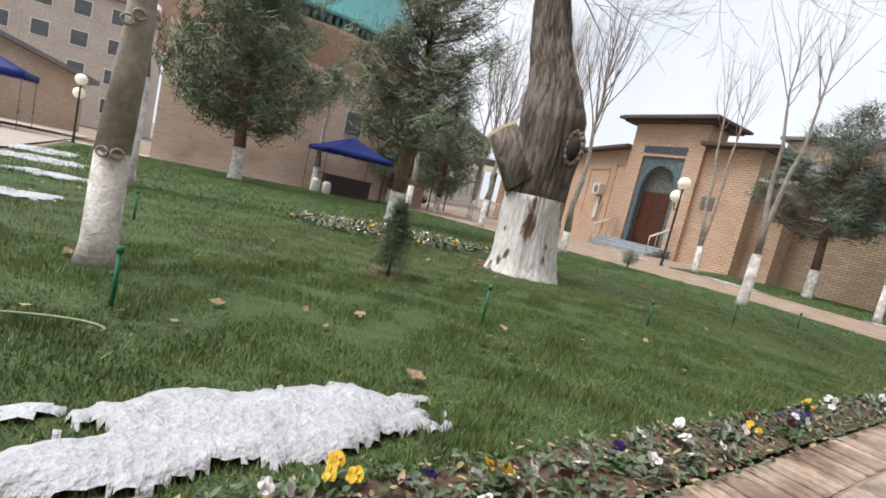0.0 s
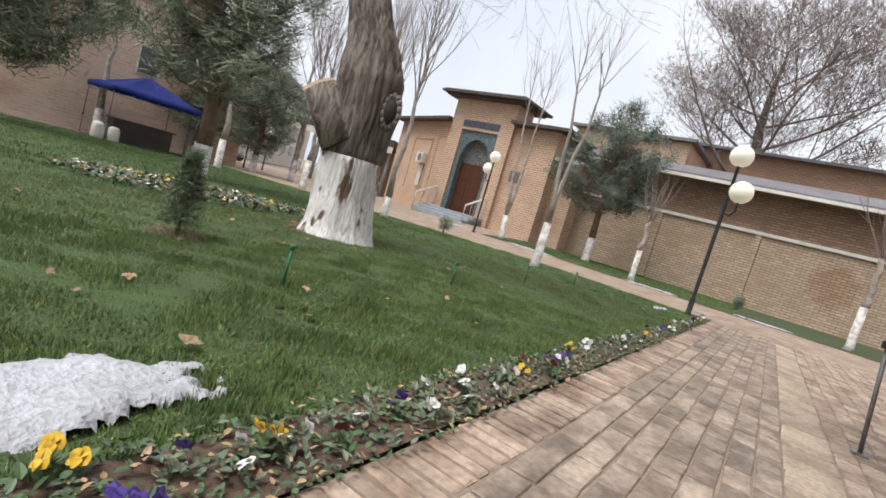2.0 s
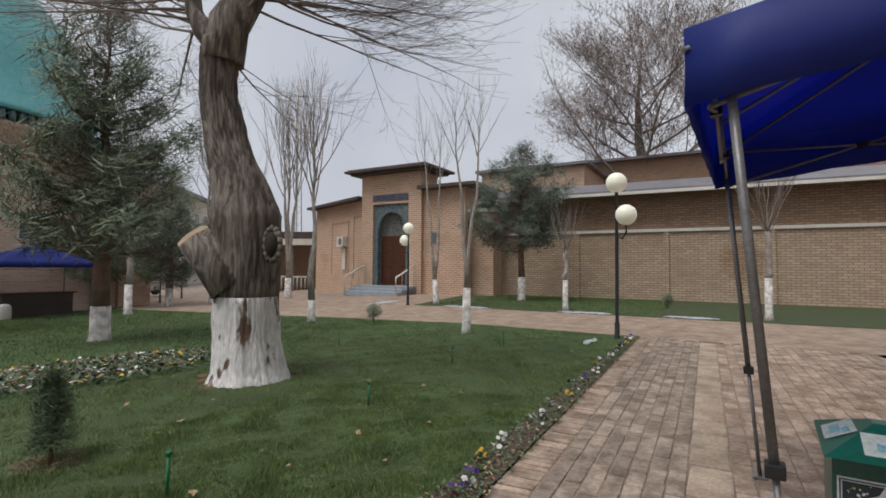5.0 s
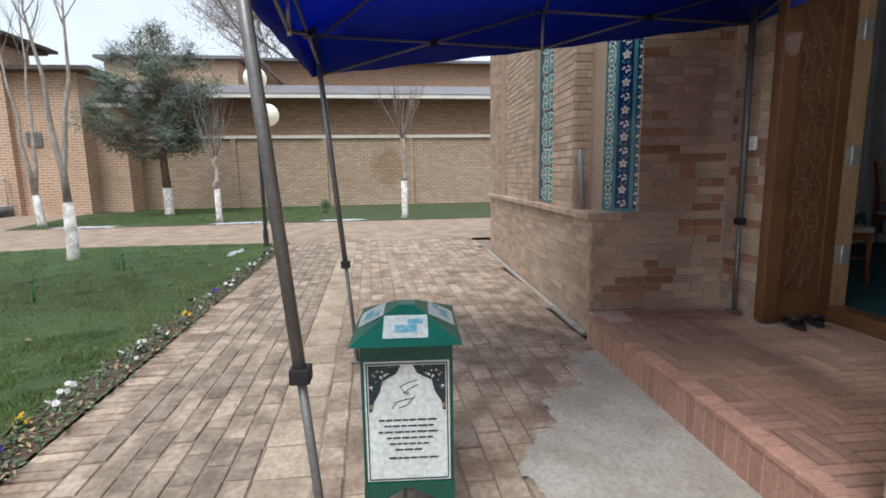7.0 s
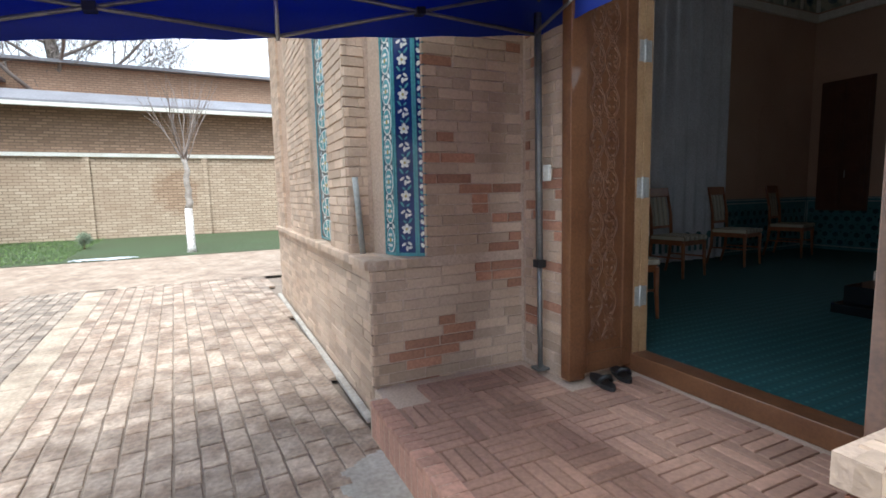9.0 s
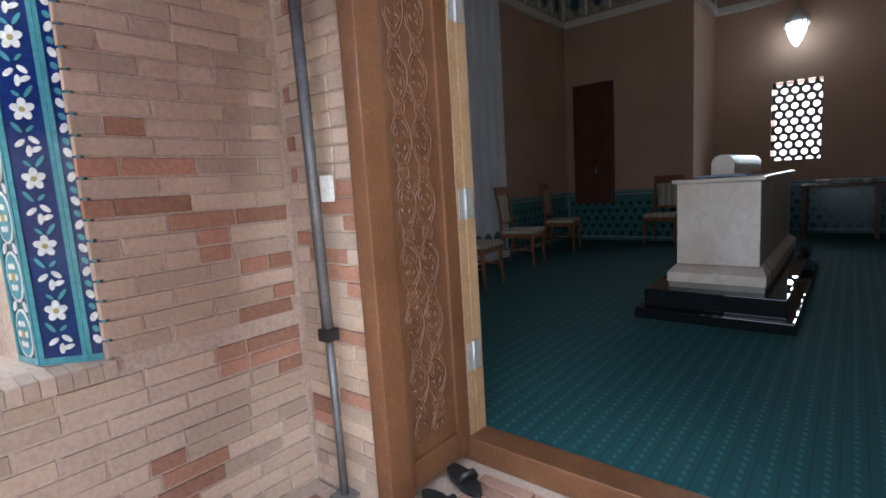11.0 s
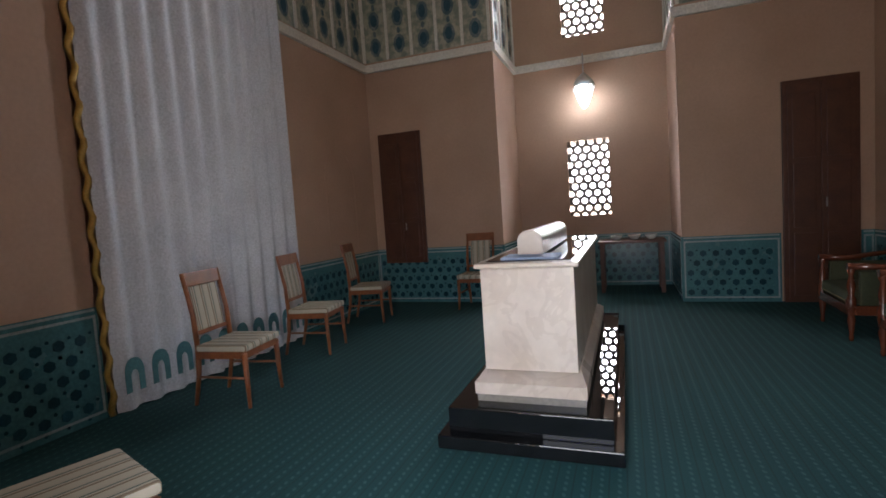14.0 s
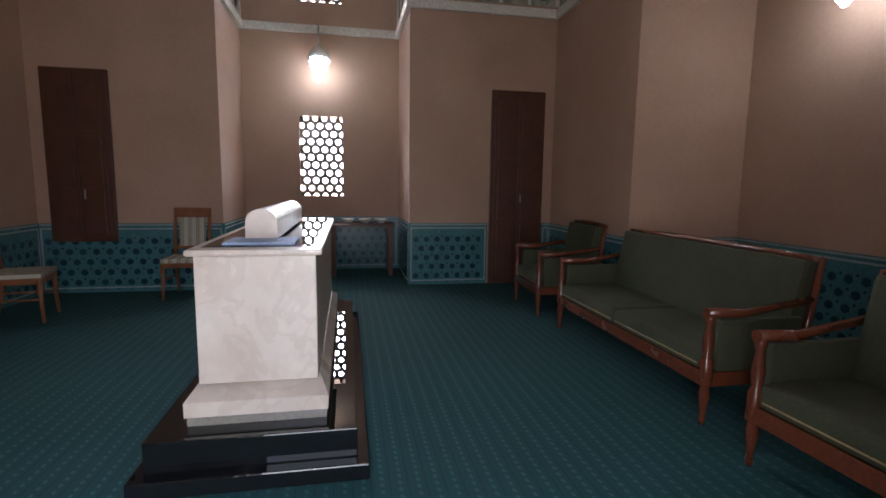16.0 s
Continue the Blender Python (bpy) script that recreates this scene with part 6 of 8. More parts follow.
def dado(p, q, z0=FZ, z1=1.19):
    """A tiled dado along the wall from p to q (its face to the right of p to q)."""
    m, w = face_matrix(p, q)
    bm = bmesh.new()
    flat_shape(bm, m, [(0, z0), (w, z0), (w, z1), (0, z1)], 0.012)
    d = tagged(new("dado", to_mesh("dado", bm, DADO_BASE)), "teal glazed tile dado with dark hexagons", "tile dado", kind="structure")
    m = m @ Matrix.Translation((0, -0.012, 0))
    bm = bmesh.new()
    b = 0.05
    for r in ((0.02, w - 0.02, z1 - 0.08, z1 - 0.06), (0.02, w - 0.02, z1 - 0.03, z1 - 0.01), (0.02, w - 0.02, z0 + 0.05, z0 + 0.07), (0.02, 0.04, z0 + 0.07, z1 - 0.08), (w - 0.04, w - 0.02, z0 + 0.07, z1 - 0.08)):
        flat_shape(bm, m, [(r[0], r[2]), (r[1], r[2]), (r[1], r[3]), (r[0], r[3])], 0.003)
    part("tile_border", bm, DADO_LINE, d)
    bm = bmesh.new()
    s = 0.062
    row, z = 0, z0 + 0.13
    while z < z1 - 0.12:
        x = 0.10 + (0.077 if row % 2 else 0)
        while x < w - 0.08:
            flat_shape(bm, m, [(x + s * 0.72 * math.cos(math.pi / 3 * k + 0.52), z + s * 0.72 * math.sin(math.pi / 3 * k + 0.52)) for k in range(6)], 0.003)
            for k in range(3):
                a = math.pi / 3 * k * 2 + 0.52
                if 0.06 < x + 0.088 * math.cos(a) < w - 0.06:
                    flat_shape(bm, m, oval(x + 0.088 * math.cos(a), z + 0.088 * math.sin(a), 0.014, 0.014, 5), 0.003)
            x += 0.154
        z += 0.133
        row += 1
    tagged(part("hexagon_tiles", bm, DADO_HEX, d), kind="stuff")
    return d


for p, q in (((8.23, Y0), (RX1, Y0)), ((RX0, Y0), (2.40, Y0)), ((1.56, Y0), (X0, Y0)), ((RX1, Y0), (RX1, -11.87)), ((RX1 - 0.013, -11.87), (RX0 + 0.013, -11.87)), ((RX0, -11.87), (RX0, Y0)),
             ((X1, RY0), (X1, Y0 + 0.013)), ((X1, Y1), (X1, RY1)), ((X0, Y0 + 0.013), (X0, WY0)), ((X0, RY1), (X0, Y1)), ((X0, WY0), (0.06, WY0)), ((0.06, WY0), (0.06, RY1))):
    dado(p, q)

# painted panels above the cornice
PANEL_GREEN = mat("painted_green_panel", (0.20, 0.23, 0.18), (0.40, 0.37, 0.28), 0.6, 9, 40, 0.1, 0.003, contrast=2.2)
for p, q in (((8.23, Y0), (RX1, Y0)), ((RX0, Y0), (X0, Y0)), ((X1, RY0), (X1, Y0)), ((RX1, Y0), (RX1, -11.87)), ((X0, Y0), (X0, WY0)), ((RX0, -11.87), (RX0, Y0)), ((X1, Y1), (X1, RY1))):
    m, w = face_matrix(p, q)
    bm = bmesh.new()
    flat_shape(bm, m, [(0.02, 4.28), (w - 0.02, 4.28), (w - 0.02, 6.9), (0.02, 6.9)], 0.01)
    pp = tagged(new("painted_frieze", to_mesh("painted_frieze", bm, PANEL_GREEN)), "painted green frieze panels with white ribs", "frieze", kind="structure")
    m = m @ Matrix.Translation((0, -0.01, 0))
    n = max(2, int(w / 0.42))
    for k in range(n + 1):
        bm = bmesh.new()
        x = 0.03 + (w - 0.06) * k / n
        flat_shape(bm, m, [(x - 0.022, 4.28), (x + 0.022, 4.28), (x + 0.022, 6.9), (x - 0.022, 6.9)], 0.022)
        part("white_rib", bm, WHITE, pp)
    bm = bmesh.new()
    for k in range(n):
        x = 0.03 + (w - 0.06) * (k + 0.5) / n
        for j in range(5):
            flat_shape(bm, m, oval(x, 4.5 + 0.42 * j, 0.10, 0.15, 10), 0.004)
            flat_shape(bm, m, oval(x, 4.71 + 0.42 * j, 0.03, 0.05, 8), 0.004)
    part("painted_medallion", bm, TEALTILE, pp)
    bm = bmesh.new()
    for k in range(n):
        x = 0.03 + (w - 0.06) * (k + 0.5) / n
        for j in range(5):
            flat_shape(bm, m, oval(x, 4.5 + 0.42 * j, 0.06, 0.1, 10), 0.007)
    part("painted_heart", bm, TILE_GREEN, pp)


# lattice windows
def lattice(name, x0, x1, y, z0, z1, label):
    s = 0.085
    bm = bmesh.new()
    row, z = 0, z0
    while z < z1 + s:
        x = x0 + (s * 0.866 if row % 2 else 0)
        while x < x1 + s:
            inner = [(x + s * 0.60 * math.cos(2 * math.pi * k / 12), z + s * 0.60 * math.sin(2 * math.pi * k / 12)) for k in range(12)]
            outer = []
            for k in range(12):
                a = 2 * math.pi * k / 12
                r = s * (1.0 if k % 2 else 0.866)
                outer.append((x + r * math.cos(a), z + r * math.sin(a)))
            cl = lambda p: (min(max(p[0], x0), x1), min(max(p[1], z0), z1))
            for depth in (0.0, -0.05):
                va, vb = [bm.verts.new((cl(p)[0], y + depth, cl(p)[1])) for p in inner], [bm.verts.new((cl(p)[0], y + depth, cl(p)[1])) for p in outer]
                for k in range(12):
                    bm.faces.new((va[k], va[(k + 1) % 12], vb[(k + 1) % 12], vb[k]))
                if depth == 0.0:
                    first = va
                else:
                    for k in range(12):
                        bm.faces.new((first[k], first[(k + 1) % 12], va[(k + 1) % 12], va[k]))
            x += s * 1.732
        z += s * 1.5
        row += 1
    w = thing(name, label, "window", kind="structure")
    part("lattice", bm, mat("plaster_lattice", (0.20, 0.17, 0.14), (0.15, 0.125, 0.1), 0.8, 5, 40, 0.2), w, "pierced plaster lattice with round holes")
    return w


lattice("window_1", 4.49, 5.18, -11.93, 1.53, 2.83, "pierced plaster lattice window with bright daylight behind")
lattice("window_2", 4.49, 5.18, -11.93, 4.6, 5.9, "upper pierced plaster lattice window")

# wall lantern in the recess
lan = thing("lantern", "glass wall lantern with a lit white bulb and crystal drops", "lamp", pose(4.83, -11.5, 3.25))
bm = bmesh.new()
lathe(bm, [(0.02, 0.05), (0.07, 0.12), (0.125, 0.26), (0.14, 0.4), (0.10, 0.42)], 16)
part("shade", bm, glow("lit_glass", (0.88, 0.94, 1.0), 1.6), lan, "glowing white glass shade")
part("stem", T(([(0, 0, 0.42), (0, 0, 0.93)], 0.012)), STEEL, lan)
bm = bmesh.new()
lathe(bm, [(0.15, 0.40), (0.17, 0.43), (0.14, 0.5), (0.06, 0.58), (0.02, 0.62)], 16)
part("crown", bm, WHITE, lan, "pale pierced crown")
for k in range(12):
    a = 2 * math.pi * k / 12
    bm = bmesh.new()
    ball(bm, (0.16 * math.cos(a), 0.16 * math.sin(a), 0.37), 0.018, 6, 1.8)
    part("crystal_drop", bm, TILE_WHITE, lan)
lanl = new("lantern_light", bpy.data.lights.new("lantern_light", "POINT"))
lanl.data.energy, lanl.data.shadow_soft_size, lanl.data.color = 0.3, 0.15, (0.55, 0.76, 1.0)
lanl.location = (4.83, -11.3, 3.5)
lan2 = copy_thing(lan, pose(0.45, -6.88, 3.16))
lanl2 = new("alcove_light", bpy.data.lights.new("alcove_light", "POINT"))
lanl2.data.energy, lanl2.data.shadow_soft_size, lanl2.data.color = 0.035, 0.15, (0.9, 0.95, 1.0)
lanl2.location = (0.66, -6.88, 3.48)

# cupboard doors in the back wall
for i, (x0, x1, z0) in enumerate(((7.32, 8.06, 0.96), (1.58, 2.38, 0.295))):
    d = thing("door_%d" % (i + 2), "dark carved wooden door set in the plaster wall", "door", pose(0, 0, 0), kind="structure")
    part("door_frame", B((x0, x1, Y0, Y0 + 0.05, z0, 3.09), bevel=0.006), WOOD_DARK, d)
    mid = (x0 + x1) / 2
    for a, b in ((x0 + 0.05, mid - 0.006), (mid + 0.006, x1 - 0.05)):
        lf = part("leaf", B((a, b, Y0 + 0.05, Y0 + 0.068, z0 + 0.03, 3.04), bevel=0.004), WOOD_DARK, d)
        for k in range(3):
            h = (3.0 - z0 - 0.1) / 3
            part("leaf_panel", B((a + 0.05, b - 0.05, Y0 + 0.068, Y0 + 0.08, z0 + 0.09 + h * k, z0 + 0.02 + h * (k + 1)), bevel=0.008), WOOD_DARK, lf)
    part("door_handle", T(([(mid - 0.05, Y0 + 0.08, 1.5), (mid - 0.05, Y0 + 0.08, 1.62)], 0.01)), STEEL, d)
# shallow arched niche in the side wall
nm = pose(X1 - 0.006, -9.35, 0, 0, 0, -90)
bm = bmesh.new()
an, ao = pointed(0.36, 2.3, 2.75), pointed(0.42, 2.32, 2.83)
upright(bm, [(0.42, 1.25)] + ao + [(-0.42, 1.25), (-0.36, 1.25)] + an[::-1] + [(0.36, 1.25)], nm, 0.03)
struct("niche_trim", bm, PLASTER, "thin plaster rib round a shallow arched niche", "trim")

# curtain with its gilt trims
CURT = mat("sheer_white_curtain", (0.64, 0.65, 0.68), (0.55, 0.56, 0.59), 0.8, 2, 60, 0.15, 0.003)
cur = thing("curtain", "long sheer white curtain with teal arches at the hem", "curtain", pose(8.14, -6.81, 0))
bm = bmesh.new()
prev = None
n, zs = 150, [0.31, 0.9, 2.0, 3.4, 5.2, 6.8]
for k in range(n + 1):
    y = -1.22 + 2.44 * k / n
    rowv = []
    for z in zs:
        amp = 0.045 * (0.7 + 0.3 * noise.noise(Vector((y * 2, z * 0.4, 3))))
        rowv.append(bm.verts.new((amp * math.sin(y * 2 * math.pi / 0.235 + 0.35 * math.sin(z * 0.9 + y * 3)), y, z)))
    if prev:
        for a in range(len(zs) - 1):
            f = bm.faces.new((prev[a], rowv[a], rowv[a + 1], prev[a + 1]))
            f.smooth = True
    prev = rowv
part("cloth", bm, CURT, cur)
arch_m = mat("teal_embroidery", (0.05, 0.15, 0.17), (0.08, 0.20, 0.21), 0.8, 20, 80, 0.1)
for k in range(10):
    yk = -1.1 + 0.244 * k
    bm = bmesh.new()
    o, q = pointed(0.085, 0.62, 0.74, 6), pointed(0.035, 0.58, 0.64, 6)
    upright(bm, [(0.085, 0.46)] + o + [(-0.085, 0.46), (-0.035, 0.46)] + q[::-1] + [(0.035, 0.46)], pose(-0.058, yk, 0, 0, 0, -90), 0.006)
    part("hem_arch", bm, arch_m, cur, "teal embroidered arch")
GILT = mat("gilt_trim", (0.50, 0.33, 0.08), (0.36, 0.22, 0.05), 0.38, 12, 60, 0.4, 0.006, metal=0.5)
for y in (RY1 - 0.02, RY0 + 0.02):
    g = thing("gilt_trim", "twisted gilt edge trim beside the curtain", "trim", pose(8.19, y, 0), "gilt trims")
    bm = bmesh.new()
    tube(bm, [(0.016 * math.cos(k * 1.1), 0.016 * math.sin(k * 1.1), FZ + 0.05 * k) for k in range(130)], 0.026, 6)
    part("rope", bm, GILT, g)

# tomb
MARBLE = mat("cream_marble", (0.70, 0.625, 0.54), (0.57, 0.48, 0.395), 0.3, 2.4, 20, 0.04, 0.002, contrast=1.3, grain=0.25)
mn, ml = MARBLE.node_tree.nodes, MARBLE.node_tree.links
geo_m, warp, vein, vedge, vmix = (mn.new(k) for k in ("ShaderNodeNewGeometry", "ShaderNodeTexNoise", "ShaderNodeMath", "ShaderNodeMapRange", "ShaderNodeMixRGB"))
warp.inputs["Scale"].default_value, warp.inputs["Detail"].default_value, warp.inputs["Distortion"].default_value = 2.1, 6.0, 1.2
ml.new(geo_m.outputs["Position"], warp.inputs["Vector"])
vein.operation, vein.inputs[1].default_value, vein.inputs[2].default_value = "COMPARE", 0.52, 0.02
ml.new(warp.outputs[0], vein.inputs[0])
vedge.inputs[4].default_value = 0.16
ml.new(vein.outputs[0], vedge.inputs[0])
vmix.inputs[2].default_value = (0.34, 0.25, 0.18, 1)
mb = mn["Principled BSDF"].inputs["Base Color"]
ml.new(vedge.outputs[0], vmix.inputs[0])
ml.new(mb.links[0].from_socket, vmix.inputs[1])
ml.new(vmix.outputs[0], mb)
GRANITE = mat("black_polished_granite", (0.006, 0.007, 0.008), (0.010, 0.011, 0.013), 0.07, 8, 120, 0.0, spec=0.6)
polish = GRANITE.node_tree.nodes["Principled BSDF"].inputs["Roughness"]
GRANITE.node_tree.links.remove(polish.links[0])
polish.default_value = 0.015
GREYST = mat("grey_stone_course", (0.28, 0.26, 0.22), (0.22, 0.20, 0.17), 0.3, 4, 40, 0.05)
tomb = thing("cenotaph", "cream marble cenotaph on a stepped black granite base", "tomb", pose(4.87, -5.63, FZ))
part("base_step", B((-0.545, 0.545, -2.95, 0.0, 0, 0.085), bevel=0.008), GRANITE, tomb, "polished black granite step")
part("base_block", B((-0.49, 0.49, -2.88, -0.075, 0.0853, 0.235), bevel=0.006), GRANITE, tomb, "polished black granite block")
part("grey_course", B((-0.335, 0.335, -2.6, -0.22, 0.2353, 0.285)), GREYST, tomb, "grey stone course")
bm = bmesh.new()
box(bm, -0.345, 0.345, -2.62, -0.205, 0.2853, 0.36)
box(bm, -0.345, 0.345, -2.62, -0.205, 0.3603, 0.42, taper=0.13)
part("plinth", bm, MARBLE, tomb, "marble plinth moulding")
part("chest", B((-0.292, 0.292, -2.52, -0.29, 0.4203, 1.075), bevel=0.006), MARBLE, tomb, "veined marble chest")
part("cap", B((-0.325, 0.325, -2.58, -0.255, 1.0753, 1.108), bevel=0.012), MARBLE, tomb, "marble cap slab")
part("top_slab", B((-0.27, 0.27, -2.5, -0.36, 1.1083, 1.113)), GRANITE, tomb, "polished dark top")
bm = bmesh.new()
upright(bm, [(0.085, 0), (0.085, 0.09)] + [(0.085 * math.cos(math.pi * k / 12), 0.09 + 0.075 * math.sin(math.pi * k / 12)) for k in range(1, 12)] + [(-0.085, 0.09), (-0.085, 0)], pose(0.02, -2.1, 1.127, 0, 0, 0), 1.5)
part("crest", bm, MARBLE, tomb, "rounded marble crest stone")
cloth = thing("folded_cloth", "folded pale blue cloth on the tomb", "cloth", pose(4.86, -6.04, FZ + 1.114))
part("cloth_fold", B((-0.17, 0.19, -0.26, 0.02, 0, 0.014), bevel=0.005), mat("pale_blue_cloth", (0.36, 0.44, 0.60), (0.30, 0.38, 0.54), 0.8, 6, 60, 0.2), cloth)
bowl = thing("small_table", "low dark stand with pale crockery in the recess", "table", pose(4.2, -11.35, FZ))
part("table_top", B((-0.5, 0.5, -0.3, 0.3, 0.78, 0.82), bevel=0.006), WOOD_DARK, bowl)
for x in (-0.44, 0.44):
    for y in (-0.24, 0.24):
        part("leg", B((x - 0.03, x + 0.03, y - 0.03, y + 0.03, 0, 0.78)), WOOD_DARK, bowl)
for k, x in enumerate((-0.3, -0.05, 0.22)):
    bm = bmesh.new()
    lathe(bm, [(0.04, 0), (0.05, 0.01), (0.10, 0.07), (0.095, 0.075)], 14)
    cp = thing("bowl", "pale glazed bowl on the low stand", "bowl", pose(4.2 + x, -11.3, FZ + 0.82), "bowls on the stand")
    part("bowl_body", bm, TILE_WHITE, cp)

# chairs
STRIPE = bpy.data.materials.new("striped_upholstery")
STRIPE.use_nodes = True
_n, _l = STRIPE.node_tree.nodes, STRIPE.node_tree.links
_tc, _sp, _w = _n.new("ShaderNodeTexCoord"), _n.new("ShaderNodeSeparateXYZ"), _n.new("ShaderNodeValToRGB")
_fr, _dv = _n.new("ShaderNodeMath"), _n.new("ShaderNodeMath")
_dv.operation, _dv.inputs[1].default_value, _fr.operation = "DIVIDE", 0.095, "FRACT"
_l.new(_tc.outputs["Object"], _sp.inputs[0])
_l.new(_sp.outputs["X"], _dv.inputs[0])
_l.new(_dv.outputs[0], _fr.inputs[0])
_l.new(_fr.outputs[0], _w.inputs[0])
_w.color_ramp.interpolation = "CONSTANT"
_w.color_ramp.elements[0].color, _w.color_ramp.elements[0].position = (0.46, 0.42, 0.33, 1), 0.0
_w.color_ramp.elements[1].color, _w.color_ramp.elements[1].position = (0.20, 0.15, 0.10, 1), 0.45
for pos, c in ((0.58, (0.44, 0.40, 0.32, 1)), (0.72, (0.09, 0.13, 0.11, 1)), (0.82, (0.43, 0.39, 0.31, 1))):
    e = _w.color_ramp.elements.new(pos)
    e.color = c
_l.new(_w.outputs[0], _n["Principled BSDF"].inputs["Base Color"])
_n["Principled BSDF"].inputs["Roughness"].default_value = 0.85


def dining_chair(m, group="dining chairs along the walls"):
    """Front towards -y of its own axes."""
    c = thing("dining_chair", "cherry wood dining chair with striped seat and slatted back", "chair", m, group)
    for x in (-0.225, 0.225):
        part("leg", T(([(x * 1.04, -0.235, 0), (x, -0.225, 0.2), (x, -0.22, 0.44)], [0.015, 0.02, 0.025]), n=8), CHAIR_WOOD, c)
        part("leg", T(([(x * 0.92, 0.29, 0), (x * 0.92, 0.235, 0.25), (x * 0.92, 0.22, 0.46)], [0.016, 0.02, 0.024]), n=8), CHAIR_WOOD, c)
        part("back_post", T(([(x * 0.92, 0.22, 0.46), (x * 0.92, 0.235, 0.75), (x * 0.92, 0.30, 1.09)], [0.023, 0.02, 0.017]), n=8), CHAIR_WOOD, c)
        part("side_rail", B((x - 0.012, x + 0.012, -0.21, 0.22, 0.40, 0.46)), CHAIR_WOOD, c)
        part("stretcher", T(([(x, -0.22, 0.24), (x * 0.92, 0.25, 0.24)], 0.011)), CHAIR_WOOD, c)
    part("front_rail", B((-0.21, 0.21, -0.235, -0.21, 0.40, 0.46)), CHAIR_WOOD, c)
    part("back_rail", B((-0.19, 0.19, 0.215, 0.235, 0.40, 0.46)), CHAIR_WOOD, c)
    part("seat", B((-0.245, 0.245, -0.25, 0.21, 0.455, 0.512), bevel=0.018), STRIPE, c, "striped padded seat")
    bm = bmesh.new()
    box(bm, -0.225, 0.225, 0.0, 0.026, 0.0, 0.12, bevel=0.01)
    bm.transform(pose(0, 0.268, 0.985, -10))
    part("top_rail", bm, CHAIR_WOOD, c)
    bm = bmesh.new()
    box(bm, -0.19, 0.19, 0.0, 0.02, 0.0, 0.035)
    bm.transform(pose(0, 0.226, 0.58, -6))
    part("lower_rail", bm, CHAIR_WOOD, c)
    bm = bmesh.new()
    box(bm, -0.155, 0.155, 0.0, 0.022, 0.0, 0.37, bevel=0.006)
    bm.transform(pose(0, 0.228, 0.615, -8))
    part("back_pad", bm, STRIPE, c, "striped back panel")
    return c


c2 = dining_chair(pose(7.40, -6.14, FZ, 0, 0, -83))
copy_thing(c2, pose(7.60, -7.56, FZ, 0, 0, -80))
copy_thing(c2, pose(7.72, -9.05, FZ, 0, 0, -78))
copy_thing(c2, pose(6.40, -9.98, FZ, 0, 0, 180))
copy_thing(c2, pose(6.28, -4.06, FZ, 0, 0, -20))

# sofa, armchairs
VELVET = mat("olive_velvet", (0.055, 0.062, 0.030), (0.04, 0.045, 0.021), 0.9, 3, 60, 0.3, 0.004)
PIPING = mat("gold_piping", (0.34, 0.26, 0.12), None, 0.7)
SOFAWOOD = mat("mahogany_frame", (0.16, 0.045, 0.02), (0.11, 0.03, 0.014), 0.25, 6, 60, 0.1, 0.003, coat=0.4)


